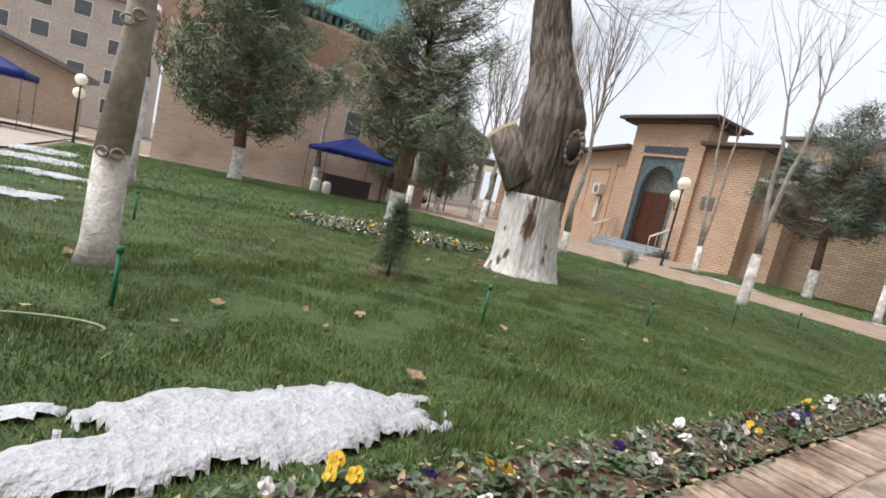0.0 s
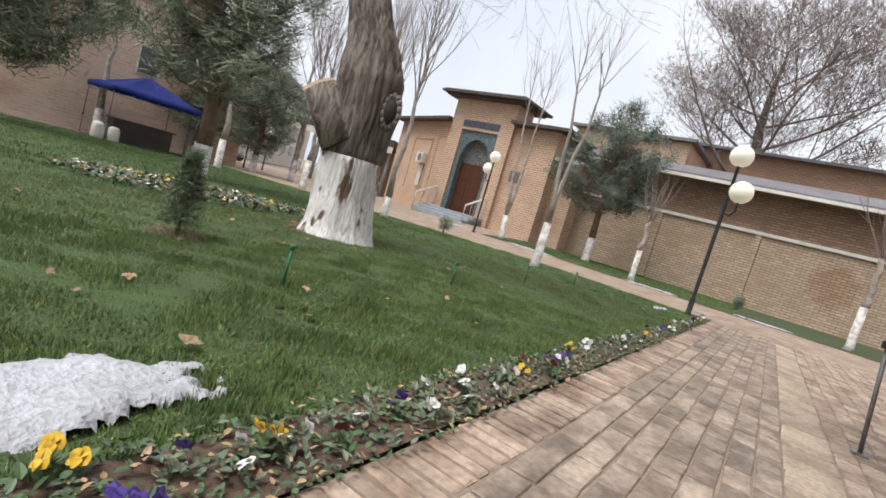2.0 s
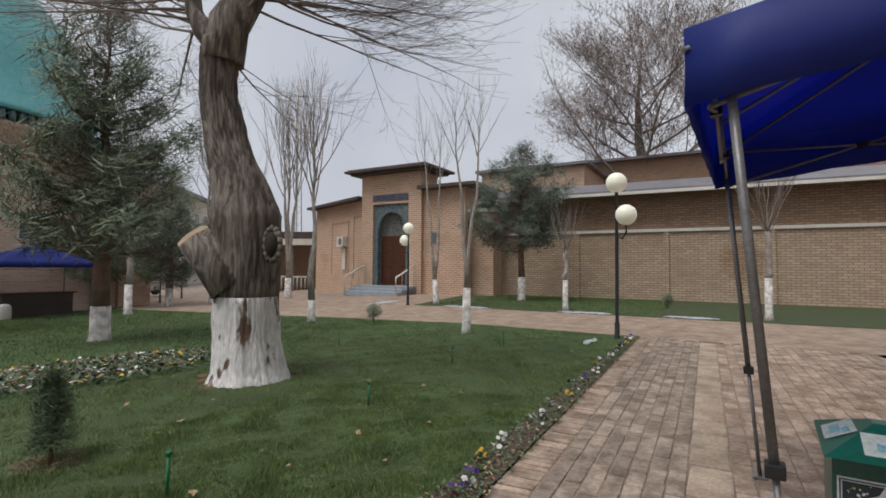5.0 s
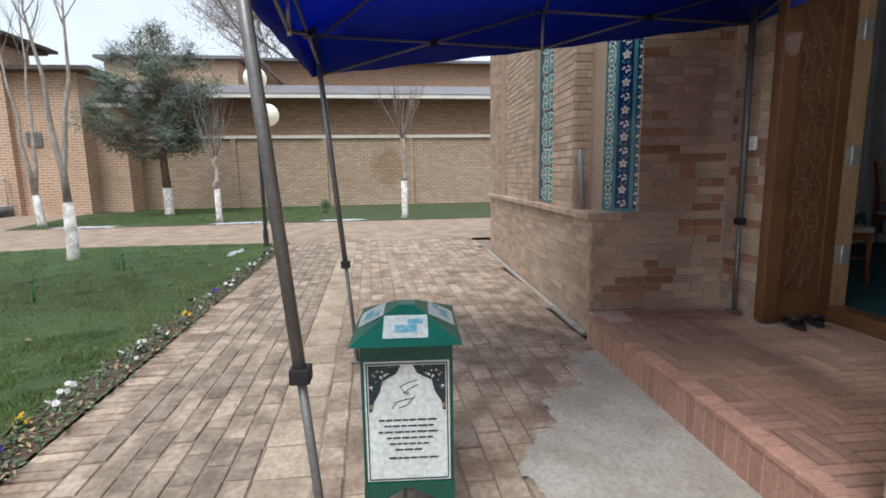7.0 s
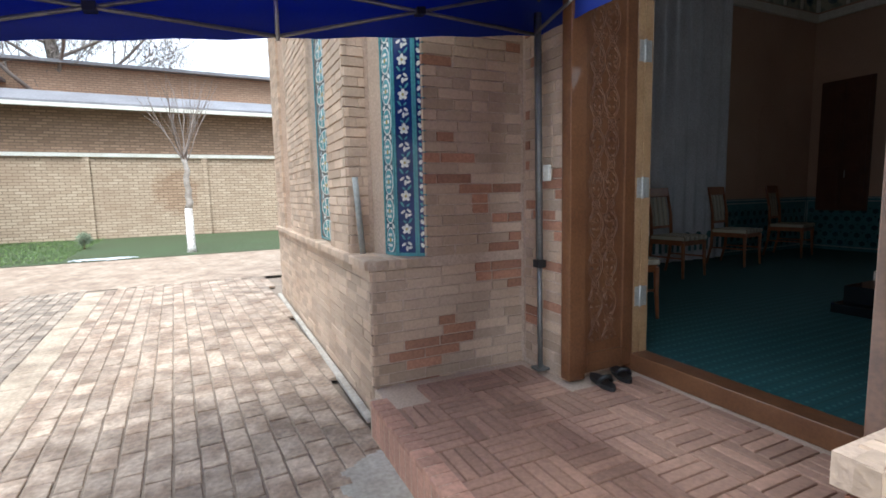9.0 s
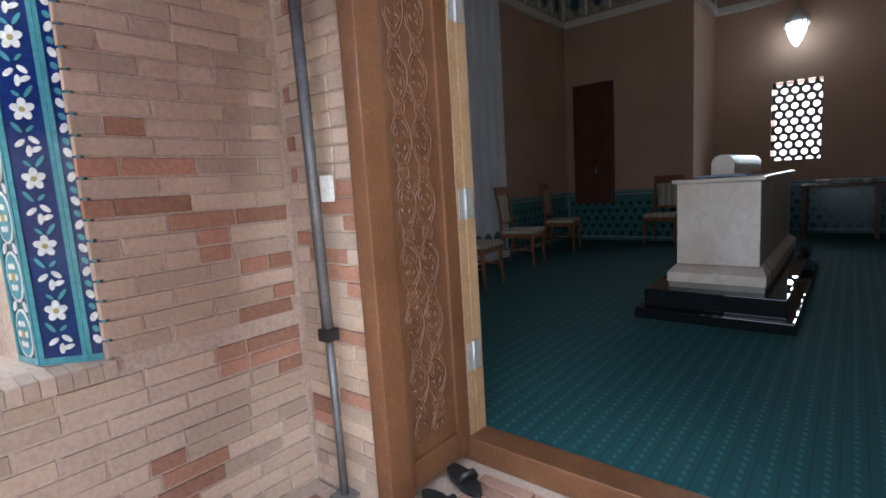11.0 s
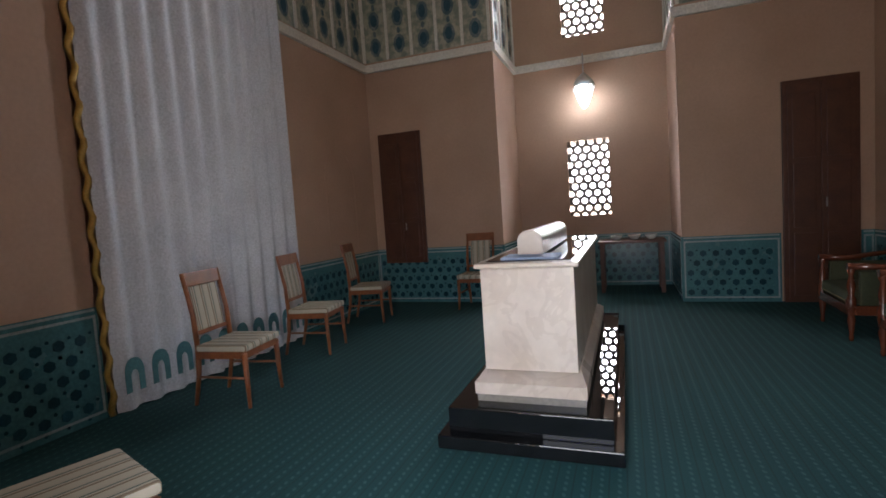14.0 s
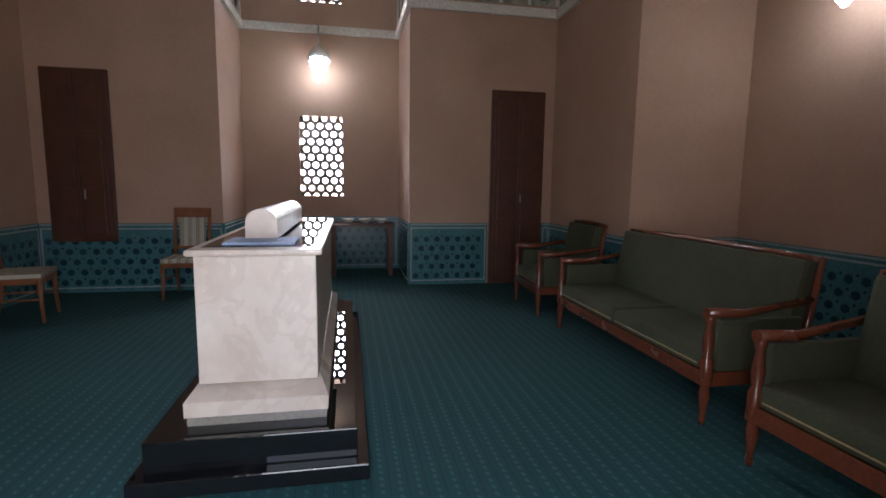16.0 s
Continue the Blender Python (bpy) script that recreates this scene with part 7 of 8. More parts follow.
def settee(name, label, category, m, w, group):
    """A carved-frame seat of width w, front towards -y of its own axes."""
    t = thing(name, label, category, m, group)
    d = 0.72
    part("seat_frame", B((-w / 2, w / 2, -d / 2, -d / 2 + 0.05, 0.245, 0.335), (-w / 2, w / 2, d / 2 - 0.05, d / 2, 0.245, 0.335), (-w / 2, -w / 2 + 0.05, -d / 2 + 0.05, d / 2 - 0.05, 0.245, 0.335), (w / 2 - 0.05, w / 2, -d / 2 + 0.05, d / 2 - 0.05, 0.245, 0.335), bevel=0.008), SOFAWOOD, t)
    n = 2 if w > 1.2 else 1
    for k in range(n):
        x0, x1 = -w / 2 + 0.06 + (w - 0.12) * k / n, -w / 2 + 0.06 + (w - 0.12) * (k + 1) / n
        cu = part("seat_cushion", B((x0 + 0.004, x1 - 0.004, -d / 2 + 0.01, d / 2 - 0.12, 0.335, 0.465), bevel=0.035), VELVET, t, "olive green velvet cushion")
        part("piping", T(([(x0 + 0.03, -d / 2 + 0.012, 0.37), (x1 - 0.03, -d / 2 + 0.012, 0.37)], 0.006), n=6), PIPING, cu)
    bm = bmesh.new()
    box(bm, -w / 2 + 0.05, w / 2 - 0.05, 0.0, 0.13, 0.0, 0.60, bevel=0.035)
    bm.transform(pose(0, d / 2 - 0.14, 0.42, -10))
    part("backrest", bm, VELVET, t, "olive green velvet back")
    bm = bmesh.new()
    tube(bm, [(-w / 2 + 0.03, d / 2 + 0.07, 1.0), (-w / 4, d / 2 + 0.085, 1.01), (0, d / 2 + 0.085, 1.015), (w / 4, d / 2 + 0.085, 1.01), (w / 2 - 0.03, d / 2 + 0.07, 1.0)], 0.026, 8)
    part("crest_rail", bm, SOFAWOOD, t)
    for s in (-1, 1):
        x = s * (w / 2 - 0.03)
        bm = bmesh.new()
        lathe(bm, [(0.016, 0), (0.022, 0.03), (0.017, 0.06), (0.034, 0.2), (0.026, 0.24), (0.04, 0.30), (0.04, 0.40), (0.024, 0.43), (0.036, 0.52), (0.02, 0.62), (0.034, 0.66), (0.025, 0.70)], 12, (x, -d / 2 + 0.03, 0))
        part("front_leg", bm, SOFAWOOD, t, "turned mahogany leg")
        part("back_leg", T(([(x, d / 2 + 0.02, 0), (x, d / 2 - 0.03, 0.35), (x, d / 2 + 0.07, 1.02)], [0.02, 0.028, 0.022])), SOFAWOOD, t)
        part("arm", T(([(x, -d / 2 + 0.0, 0.70), (x, -0.1, 0.69), (x, d / 2 + 0.02, 0.76)], [0.034, 0.028, 0.024])), SOFAWOOD, t)
        part("arm_pad", B((x - 0.022, x + 0.022, -d / 2 + 0.09, d / 2 - 0.05, 0.335, 0.655), bevel=0.012), VELVET, t, "padded side")
    return t


settee("sofa", "olive green velvet sofa with a turned mahogany frame", "sofa", pose(1.96, -6.92, FZ, 0, 0, 90), 2.15, "seating by the alcove")
settee("armchair", "olive green velvet armchair with a turned mahogany frame", "armchair", pose(2.02, -5.08, FZ, 0, 0, 92), 0.78, "seating by the alcove")
settee("armchair", "olive green velvet armchair in the corner by the dark door", "armchair", pose(2.0, -8.82, FZ, 0, 0, 88), 0.86, "seating by the alcove")

# ---- small things on the lawn ----
PETALS = {"white": mat("white_petal", (0.72, 0.70, 0.68), (0.6, 0.58, 0.55), 0.7, 20, 60, 0.1), "violet": mat("violet_petal", (0.06, 0.03, 0.22), (0.10, 0.06, 0.28), 0.7, 20, 60, 0.1),
          "yellow": mat("yellow_petal", (0.65, 0.42, 0.03), (0.55, 0.33, 0.02), 0.7, 20, 60, 0.1), "wine": mat("wine_petal", (0.14, 0.02, 0.03), (0.10, 0.015, 0.025), 0.7, 20, 60, 0.1)}
LEAF = mat("pansy_leaf", (0.075, 0.125, 0.045), (0.05, 0.085, 0.032), 0.6, 15, 60, 0.2, island=0.4)
LEAF_GREY = mat("frosted_leaf", (0.14, 0.17, 0.11), (0.09, 0.12, 0.07), 0.7, 15, 60, 0.2, island=0.4)
DRY = mat("dry_leaf", (0.42, 0.30, 0.17), (0.30, 0.19, 0.10), 0.8, 25, 80, 0.3, vary=0.35)


def leaf_faces(bm, c, direction, tilt, l, w):
    """One curled leaf: two quads folded along the rib, with a pointed tip."""
    m = Matrix.Translation(c) @ Matrix.Rotation(direction, 4, "Z") @ Matrix.Rotation(-tilt, 4, "Y")
    q = [bm.verts.new(m @ Vector(p)) for p in ((0, 0, 0), (l * 0.3, w, l * 0.06), (l * 0.7, w * 0.8, 0), (l, 0, -l * 0.1), (l * 0.7, -w * 0.8, 0), (l * 0.3, -w, l * 0.06), (l * 0.5, 0, -l * 0.05))]
    for a in ((0, 1, 6), (1, 2, 6), (2, 3, 6), (3, 4, 6), (4, 5, 6), (5, 0, 6)):
        bm.faces.new([q[i] for i in a])


def pansy(colour, seed, m):
    rnd = random.Random(seed)
    t = thing("pansy", "small %s pansy in the soil border" % colour, "flower", m, "pansies along the border")
    bm = bmesh.new()
    for k in range(22):
        leaf_faces(bm, (rnd.gauss(0, 0.035), rnd.gauss(0, 0.03), rnd.uniform(0.0, 0.03)), rnd.uniform(0, 6.28), rnd.uniform(0.1, 1.1), rnd.uniform(0.03, 0.055), rnd.uniform(0.009, 0.016))
    part("leaves", bm, LEAF if seed % 2 else LEAF_GREY, t)
    for j in range(rnd.choice((1, 2, 2, 3))):
        bm = bmesh.new()
        c = Vector((rnd.gauss(0, 0.04), rnd.gauss(0, 0.03), rnd.uniform(0.055, 0.085)))
        face = Matrix.Translation(c) @ Matrix.Rotation(rnd.uniform(-1.2, 1.2) - 0.9, 4, "Z") @ Matrix.Rotation(rnd.uniform(0.5, 1.3), 4, "X")
        for k in range(5):
            a = 2 * math.pi * k / 5 + 0.3
            r = 0.019 if k else 0.024
            ring = [bm.verts.new(face @ Vector((0.014 * math.cos(a) + r * 0.8 * math.cos(a + b), 0.014 * math.sin(a) + r * 0.8 * math.sin(a + b), 0.002 * k + 0.004 * math.sin(2 * b)))) for b in (2 * math.pi * i / 8 for i in range(8))]
            bm.faces.new(ring)
        part("blossom", bm, PETALS[colour], t, "%s blossom" % colour)
    return t


rnd = random.Random(71)
kinds = [pansy(c, 100 + k, pose(0.3 + 0.1 * k, edge_y(0.4) + 0.1, 0.006)) for k, c in enumerate(("white", "violet", "white", "yellow", "white", "wine", "violet"))]
x = -0.2
while x < 11.9:
    k = rnd.choice((0, 0, 2, 2, 4, 4, 1, 6, 3, 5))
    depth = 0.30 - 0.17 * max(0.0, x) / 12
    copy_thing(kinds[k], pose(x, edge_y(x) + rnd.uniform(0.05, depth), 0.008, 0, 0, rnd.uniform(0, 360)) @ Matrix.Scale(rnd.uniform(0.6, 1.0), 4))
    x += rnd.uniform(0.06, 0.17) * (1 + max(0.0, x) / 12)
low = bmesh.new()
for k in range(7200):
    px = -0.3 + 12.4 * rnd.random() ** 1.5
    py = edge_y(px) + rnd.uniform(-0.045, 0.36 - 0.016 * max(0.0, px))
    leaf_faces(low, (px, py, rnd.uniform(0.004, 0.03)), rnd.uniform(0, 6.28), rnd.uniform(-0.1, 0.9), rnd.uniform(0.016, 0.042), rnd.uniform(0.005, 0.011))
lowm = to_mesh("border_foliage", low, LEAF)
lowm.materials.append(LEAF_GREY)
lowm.materials.append(DRY)
for i, p in enumerate(lowm.polygons):
    p.material_index = (0, 1, 0, 1, 0, 2)[(i // 6) % 6]
tagged(new("border_foliage", lowm), "low green foliage and dry leaves covering the border", "foliage", kind="stuff")
# bed round the old tree
bed = bmesh.new()
for k in range(1500):
    a, r = rnd.uniform(0, 6.28), rnd.random() ** 0.5
    px, py = 5.0 + 1.9 * r * math.cos(a), 8.1 + 1.15 * r * math.sin(a)
    leaf_faces(bed, (px, py, ground_z(px, py) + rnd.uniform(0.0, 0.07)), rnd.uniform(0, 6.28), rnd.uniform(0.1, 1.0), rnd.uniform(0.05, 0.1), rnd.uniform(0.015, 0.03))
tagged(new("bed_foliage", to_mesh("bed_foliage", bed, LEAF_GREY)), "low foliage of the round flower bed", "foliage", kind="stuff")
bedf = bmesh.new()
for k in range(520):
    a, r = rnd.uniform(0, 6.28), rnd.random() ** 0.5
    px, py = 5.0 + 1.9 * r * math.cos(a), 8.1 + 1.15 * r * math.sin(a)
    leaf_faces(bedf, (px, py, ground_z(px, py) + rnd.uniform(0.05, 0.1)), rnd.uniform(0, 6.28), rnd.uniform(-0.3, 0.9), rnd.uniform(0.04, 0.07), rnd.uniform(0.018, 0.03))
bedm = to_mesh("bed_blossom", bedf, PETALS["white"])
for c in ("yellow", "wine"):
    bedm.materials.append(PETALS[c])
bedm.materials.append(DRY)
for i, p in enumerate(bedm.polygons):
    p.material_index = (0, 3, 0, 1, 3, 2, 3)[(i // 6) % 7]
tagged(new("bed_blossom", bedm), "pale blossoms and dry leaves in the flower bed", "blossom", kind="stuff")

# fallen leaves
bm = bmesh.new()
leaf_faces(bm, (-0.04, 0, 0.006), 0, 0.1, 0.085, 0.028)
leaf_faces(bm, (-0.02, 0, 0.008), 1.1, 0.15, 0.055, 0.02)
leaf_faces(bm, (-0.02, 0, 0.008), -1.1, 0.15, 0.055, 0.02)
proto = tagged(new("fallen_leaf", to_mesh("fallen_leaf", bm, DRY)), "dry curled brown leaf fallen on the lawn", "leaf", "fallen leaves")
proto.matrix_world = pose(2.28, 2.35, 0.03, 8, -6, 40)
spots = [(3.0, 2.6), (2.2, 3.4), (1.6, 3.2), (2.7, 3.9), (3.9, 2.9), (4.2, 3.8), (1.4, 2.9), (5.2, 2.6), (0.9, 3.0), (6.3, 3.4)]
for k in range(60):
    sx, sy = spots[k] if k < len(spots) else (rnd.uniform(0.2, 11), rnd.uniform(2.2, 9.5))
    ob = copy_thing(proto, pose(sx, sy, ground_z(sx, sy) + 0.028, rnd.uniform(-25, 25), rnd.uniform(-25, 25), rnd.uniform(0, 360)) @ Matrix.Scale(rnd.uniform(0.4, 0.75), 4))
# green sprinkler stakes
STAKE = mat("green_stake_plastic", (0.012, 0.16, 0.06), (0.01, 0.11, 0.045), 0.4, 9, 60, 0.1)
for k, (sx, sy, h) in enumerate(((3.24, 3.2, 0.27), (5.4, 3.46, 0.24), (1.17, 3.13, 0.27), (1.2, 5.75, 0.27), (8.5, 6.8, 0.25), (3.6, 7.4, 0.25), (7.8, 3.9, 0.24), (9.6, 3.9, 0.24))):
    s = thing("sprinkler_stake", "thin green plastic sprinkler stake in the lawn", "stake", pose(sx, sy, ground_z(sx, sy)), "green stakes on the lawn")
    part("tube", T(([(0, 0, -0.04), (0.004, 0, h - 0.03)], 0.010), n=10), STAKE, s)
    part("cap", T(([(0.004, 0, h - 0.03), (0.004, 0, h)], 0.015), n=10), STAKE, s, "bright green cap")
hose = thing("hose_loop", "thin pale hose lying in a loop on the grass", "hose", pose(0.75, 2.75, 0.02))
part("hose_tube", T(([(0.42 * math.cos(a), 0.16 * math.sin(a), 0.012) for a in (k * 0.2 for k in range(22))], 0.006), n=6), mat("pale_green_hose", (0.22, 0.26, 0.12), None, 0.5), hose)


# snow
def snow_patch(label, cx, cy, rx, ry, h, seed, turn=0.0, cell=0.022, lobe=None):
    nx, ny = int(2.6 * rx / cell), int(2.6 * ry / cell)
    verts, faces, index = [], [], {}
    base = pose(cx, cy, 0, 0, 0, turn)
    for j in range(ny + 1):
        for i in range(nx + 1):
            u, v = (i / nx - 0.5) * 2.6 * rx, (j / ny - 0.5) * 2.6 * ry
            w = base @ Vector((u, v, 0))
            e = 1.0 - math.hypot(u / rx, v / ry)
            if lobe:
                e = max(e, 1.0 - math.hypot((u - lobe[0]) / lobe[2], (v - lobe[1]) / lobe[3]))
            n = 0.30 * noise.noise(Vector((w.x * 1.9, w.y * 2.6, seed))) + 0.30 * noise.noise(Vector((w.x * 5, w.y * 7, seed))) + 0.15 * noise.noise(Vector((w.x * 19, w.y * 19, seed)))
            f = e + n
            if f < 0.0:
                continue
            z = h * min(1.0, f * 3.2) ** 0.6 * (0.72 + 0.5 * noise.noise(Vector((w.x * 5, w.y * 5, seed + 3)))) + 0.010 * noise.noise(Vector((w.x * 24, w.y * 24, 1)))
            index[i, j] = len(verts)
            verts.append((w.x, w.y, ground_z(w.x, w.y) + max(0.004, z) if f > 0.05 else ground_z(w.x, w.y) - 0.01))
    for (i, j), a in index.items():
        q = [index.get(k) for k in ((i + 1, j), (i + 1, j + 1), (i, j + 1))]
        if None not in q:
            faces.append((a, *q))
    ob = raw("snow_patch", verts, faces, SNOW0)
    for p in ob.data.polygons:
        p.use_smooth = True
    tagged(ob, label, "snow", "melting snow patches")


snow_patch("thick melting snow patch beside the pansy border", 1.70, 2.075, 0.54, 0.245, 0.055, 2, 4, 0.018, (-0.46, -0.12, 0.34, 0.12))
for k, (sx, sy, a, b) in enumerate(((0.98, 2.20, 0.13, 0.06), (0.15, 6.4, 0.55, 0.3), (0.2, 8.9, 0.6, 0.35), (-0.3, 11.5, 0.7, 0.8), (-0.6, 14.5, 0.6, 1.2), (10.95, 2.75, 0.45, 0.12), (16.9, 4.4, 0.3, 0.9), (16.6, 8.5, 0.3, 1.0), (17.1, 1.6, 0.25, 0.7), (17.2, 12.6, 0.9, 0.35))):
    snow_patch("thin remnant of melting snow", sx, sy, a, b, 0.03, 10 + k, 0, 0.03)

# grass blades
def blades(name, x0, x1, y0, y1, count, h, w, seed, material):
    r = np.random.RandomState(seed)
    X, Y = r.uniform(x0, x1, count), r.uniform(y0, y1, count)
    tuft = np.sin(X * 7.1 + 2.3 * np.sin(Y * 5.3)) + np.sin(Y * 9.7 + 1.9 * np.sin(X * 6.1)) + 0.8 * np.sin((X + Y) * 19.0 + 2 * np.sin(Y * 13))
    keep = Y > (1.35 + SLOPE * X + 0.32 - 0.017 * X)
    X, Y, tuft = X[keep], Y[keep], tuft[keep]
    n = len(X)
    Z = np.maximum(-1.2, -0.03 * np.maximum(0, Y - 3.5 - 0.9 * np.maximum(0, X - 9)))
    A, L, H = r.uniform(0, 6.283, n), r.normal(0, 0.55, n) * h, h * r.uniform(0.5, 1.2, n) * np.clip(1.0 + 0.3 * tuft, 0.35, 1.9)
    D = r.uniform(0, 6.283, n)
    wx, wy = np.cos(A) * w, np.sin(A) * w
    V = np.empty((n, 3, 3))
    V[:, 0] = np.stack((X - wx, Y - wy, Z - 0.004), 1)
    V[:, 1] = np.stack((X + wx, Y + wy, Z - 0.004), 1)
    V[:, 2] = np.stack((X + np.cos(D) * L, Y + np.sin(D) * L, Z + H), 1)
    me = bpy.data.meshes.new(name)
    me.vertices.add(n * 3)
    me.vertices.foreach_set("co", V.reshape(-1))
    me.loops.add(n * 3)
    me.loops.foreach_set("vertex_index", np.arange(n * 3))
    me.polygons.add(n)
    me.polygons.foreach_set("loop_start", np.arange(n) * 3)
    me.polygons.foreach_set("loop_total", np.full(n, 3))
    me.update()
    me.validate()
    me.materials.append(material)
    return tagged(new(name, me), "short mown grass blades of the lawn", "grass", kind="stuff")


GRASS = mat("grass_blade", (0.15, 0.215, 0.06), (0.085, 0.14, 0.036), 0.55, 2.6, 14, 0.0, island=0.6, contrast=1.7, grain=1.8)
GRASS_DRY = mat("straw_blade", (0.26, 0.24, 0.11), (0.18, 0.17, 0.07), 0.7, 2, 30, 0.0, island=0.4)
blades("grass", 0.0, 6.5, 1.5, 4.6, 170000, 0.024, 0.0022, 1, GRASS)
blades("grass_middle", -0.3, 12.2, 1.6, 9.5, 160000, 0.026, 0.0032, 2, GRASS)
blades("grass_far", -0.8, 12.2, 8.0, 24.0, 90000, 0.04, 0.007, 3, GRASS)
blades("dry_grass", 0.0, 9.5, 1.5, 7.0, 80000, 0.024, 0.0023, 4, GRASS_DRY)
blades("grass_strip", 17.0, 24.8, -4.0, 10.5, 40000, 0.05, 0.008, 5, GRASS)

# ---- paving bricks ----
PAVER = mat("worn_paving_brick", (0.43, 0.325, 0.245), (0.235, 0.16, 0.112), 0.6, 4.2, 30, 0.8, 0.008, vary=0.22, contrast=1.9, grain=1.5)
PAVER_REST = mat("worn_paving_brick_rest", (0.43, 0.325, 0.245), (0.235, 0.16, 0.112), 0.6, 4.2, 30, 0.8, 0.008, island=0.22, contrast=1.9, grain=1.5)
PAVER_DARK = mat("damp_dark_paver", (0.36, 0.28, 0.215), (0.19, 0.142, 0.105), 0.6, 5.0, 30, 0.8, 0.008, vary=0.26, contrast=1.9, grain=1.5)
PAVER_DARK_REST = mat("damp_dark_paver_rest", (0.36, 0.28, 0.215), (0.19, 0.142, 0.105), 0.6, 5.0, 30, 0.8, 0.008, island=0.26, contrast=1.9, grain=1.5)
SLAB = mat("pale_sandstone_slab", (0.43, 0.34, 0.25), (0.29, 0.215, 0.155), 0.7, 3.5, 35, 0.6, 0.007, vary=0.14, contrast=1.6, grain=1.4)
SLAB_REST = mat("pale_sandstone_slab_rest", (0.43, 0.34, 0.25), (0.29, 0.215, 0.155), 0.7, 3.5, 35, 0.6, 0.007, island=0.14, contrast=1.6, grain=1.4)


def chip(seed):
    """A unit block, its upper edges worn, for bricks of every kind; its face looks to +z."""
    r = random.Random(seed)
    bm = bmesh.new()
    c = 0.035
    lo = [(-0.5, -0.5), (0.5, -0.5), (0.5, 0.5), (-0.5, 0.5)]
    j = lambda: r.uniform(-0.012, 0.012)
    a = [bm.verts.new((x, y, -1)) for x, y in lo]
    b = [bm.verts.new((x + j(), y + j(), -0.16)) for x, y in lo]
    d = [bm.verts.new((x * (1 - c) + j(), y * (1 - c * 2.4) + j(), r.uniform(-0.03, 0.0))) for x, y in lo]
    for p, q in ((a, b), (b, d)):
        for k in range(4):
            bm.faces.new((p[k], p[(k + 1) % 4], q[(k + 1) % 4], q[k]))
    bm.faces.new(d)
    return bm


CHIPS = {}


def chips(material):
    if material.name not in CHIPS:
        CHIPS[material.name] = [to_mesh("brick", chip(k), material) for k in range(5)]
    return CHIPS[material.name]


class Heap:
    """Blocks: those near become objects, the rest one joined mesh."""

    def __init__(self, name, material, rest, parent):
        self.name, self.material, self.parent, self.rest = name, material, parent, rest
        self.verts, self.faces, self.count = [], [], 0
        self.rnd = random.Random(len(name) + len(material.name))

    def add(self, m, single):
        if single and self.count < 300:
            ob = bpy.data.objects.new(self.name, self.rnd.choice(chips(self.material)))
            scene.collection.objects.link(ob)
            ob.parent = self.parent
            ob.matrix_basis = m
            self.count += 1
        else:
            me = self.rnd.choice(chips(self.material))
            o = len(self.verts)
            self.verts += [tuple(m @ v.co) for v in me.vertices]
            self.faces += [tuple(o + i for i in p.vertices) for p in me.polygons]

    def close(self):
        if self.verts:
            tagged(raw(self.name + "_rest", self.verts, self.faces, self.rest, self.parent), kind="stuff")


ANG = math.degrees(math.atan(SLOPE))
walk_brick = tagged(new("paving"), "worn brick and slab paving of the walk", "paving", kind="structure")
soldiers = Heap("edge_brick", PAVER, PAVER_REST, walk_brick)
courses = Heap("paving_brick", PAVER_DARK, PAVER_DARK_REST, walk_brick)
strip = Heap("slab", SLAB, SLAB_REST, walk_brick)
squares = Heap("walk_brick", PAVER, PAVER_REST, walk_brick)
rnd = random.Random(81)
UX, UY = math.cos(math.radians(ANG)), math.sin(math.radians(ANG))


def lay(heap, u, v, l, w, near, gap=0.009):
    """A block on the walk: u along the lawn's edge, v away from it."""
    x, y = u * UX + v * UY, 1.35 + u * UY - v * UX
    if y < -1.63 - 0.03 and 3.4 < x < 5.75:
        return
    if y - w / 2 < FY - 0.01 or x > 12.3:
        return
    m = pose(x, y, rnd.uniform(-0.006, 0.0), rnd.uniform(-1.0, 1.0), rnd.uniform(-0.8, 0.8), ANG + rnd.uniform(-2.2, 2.2)) @ Matrix.Diagonal((l - gap - rnd.uniform(0, 0.012), w - gap - rnd.uniform(0, 0.006), 0.03, 1))
    heap.add(m, near and 2.2 < x < 6.8)


u = -1.0
while u < 12.3:
    lay(soldiers, u, 0.13, 0.078, 0.25, True)
    u += 0.078
for r in range(7):
    v = 0.26 + 0.06 + 0.12 * r
    u = -1.0 + (0.125 if r % 2 else 0)
    while u < 12.3:
        lay(courses, u, v, 0.25, 0.12, True)
        u += 0.25
u = -1.0
while u < 12.3:
    l = rnd.choice((0.27, 0.4, 0.54))
    lay(strip, u + l / 2, 1.10 + 0.135, l, 0.27, True)
    u += l
for r in range(18):
    v = 1.37 + 0.065 + 0.13 * r
    u = -1.0 + (0.13 if r % 2 else 0)
    while u < 12.3:
        lay(squares, u, v, 0.26, 0.13, 3.0 < u < 6.2)
        u += 0.26
for h in (soldiers, courses, strip, squares):
    h.close()
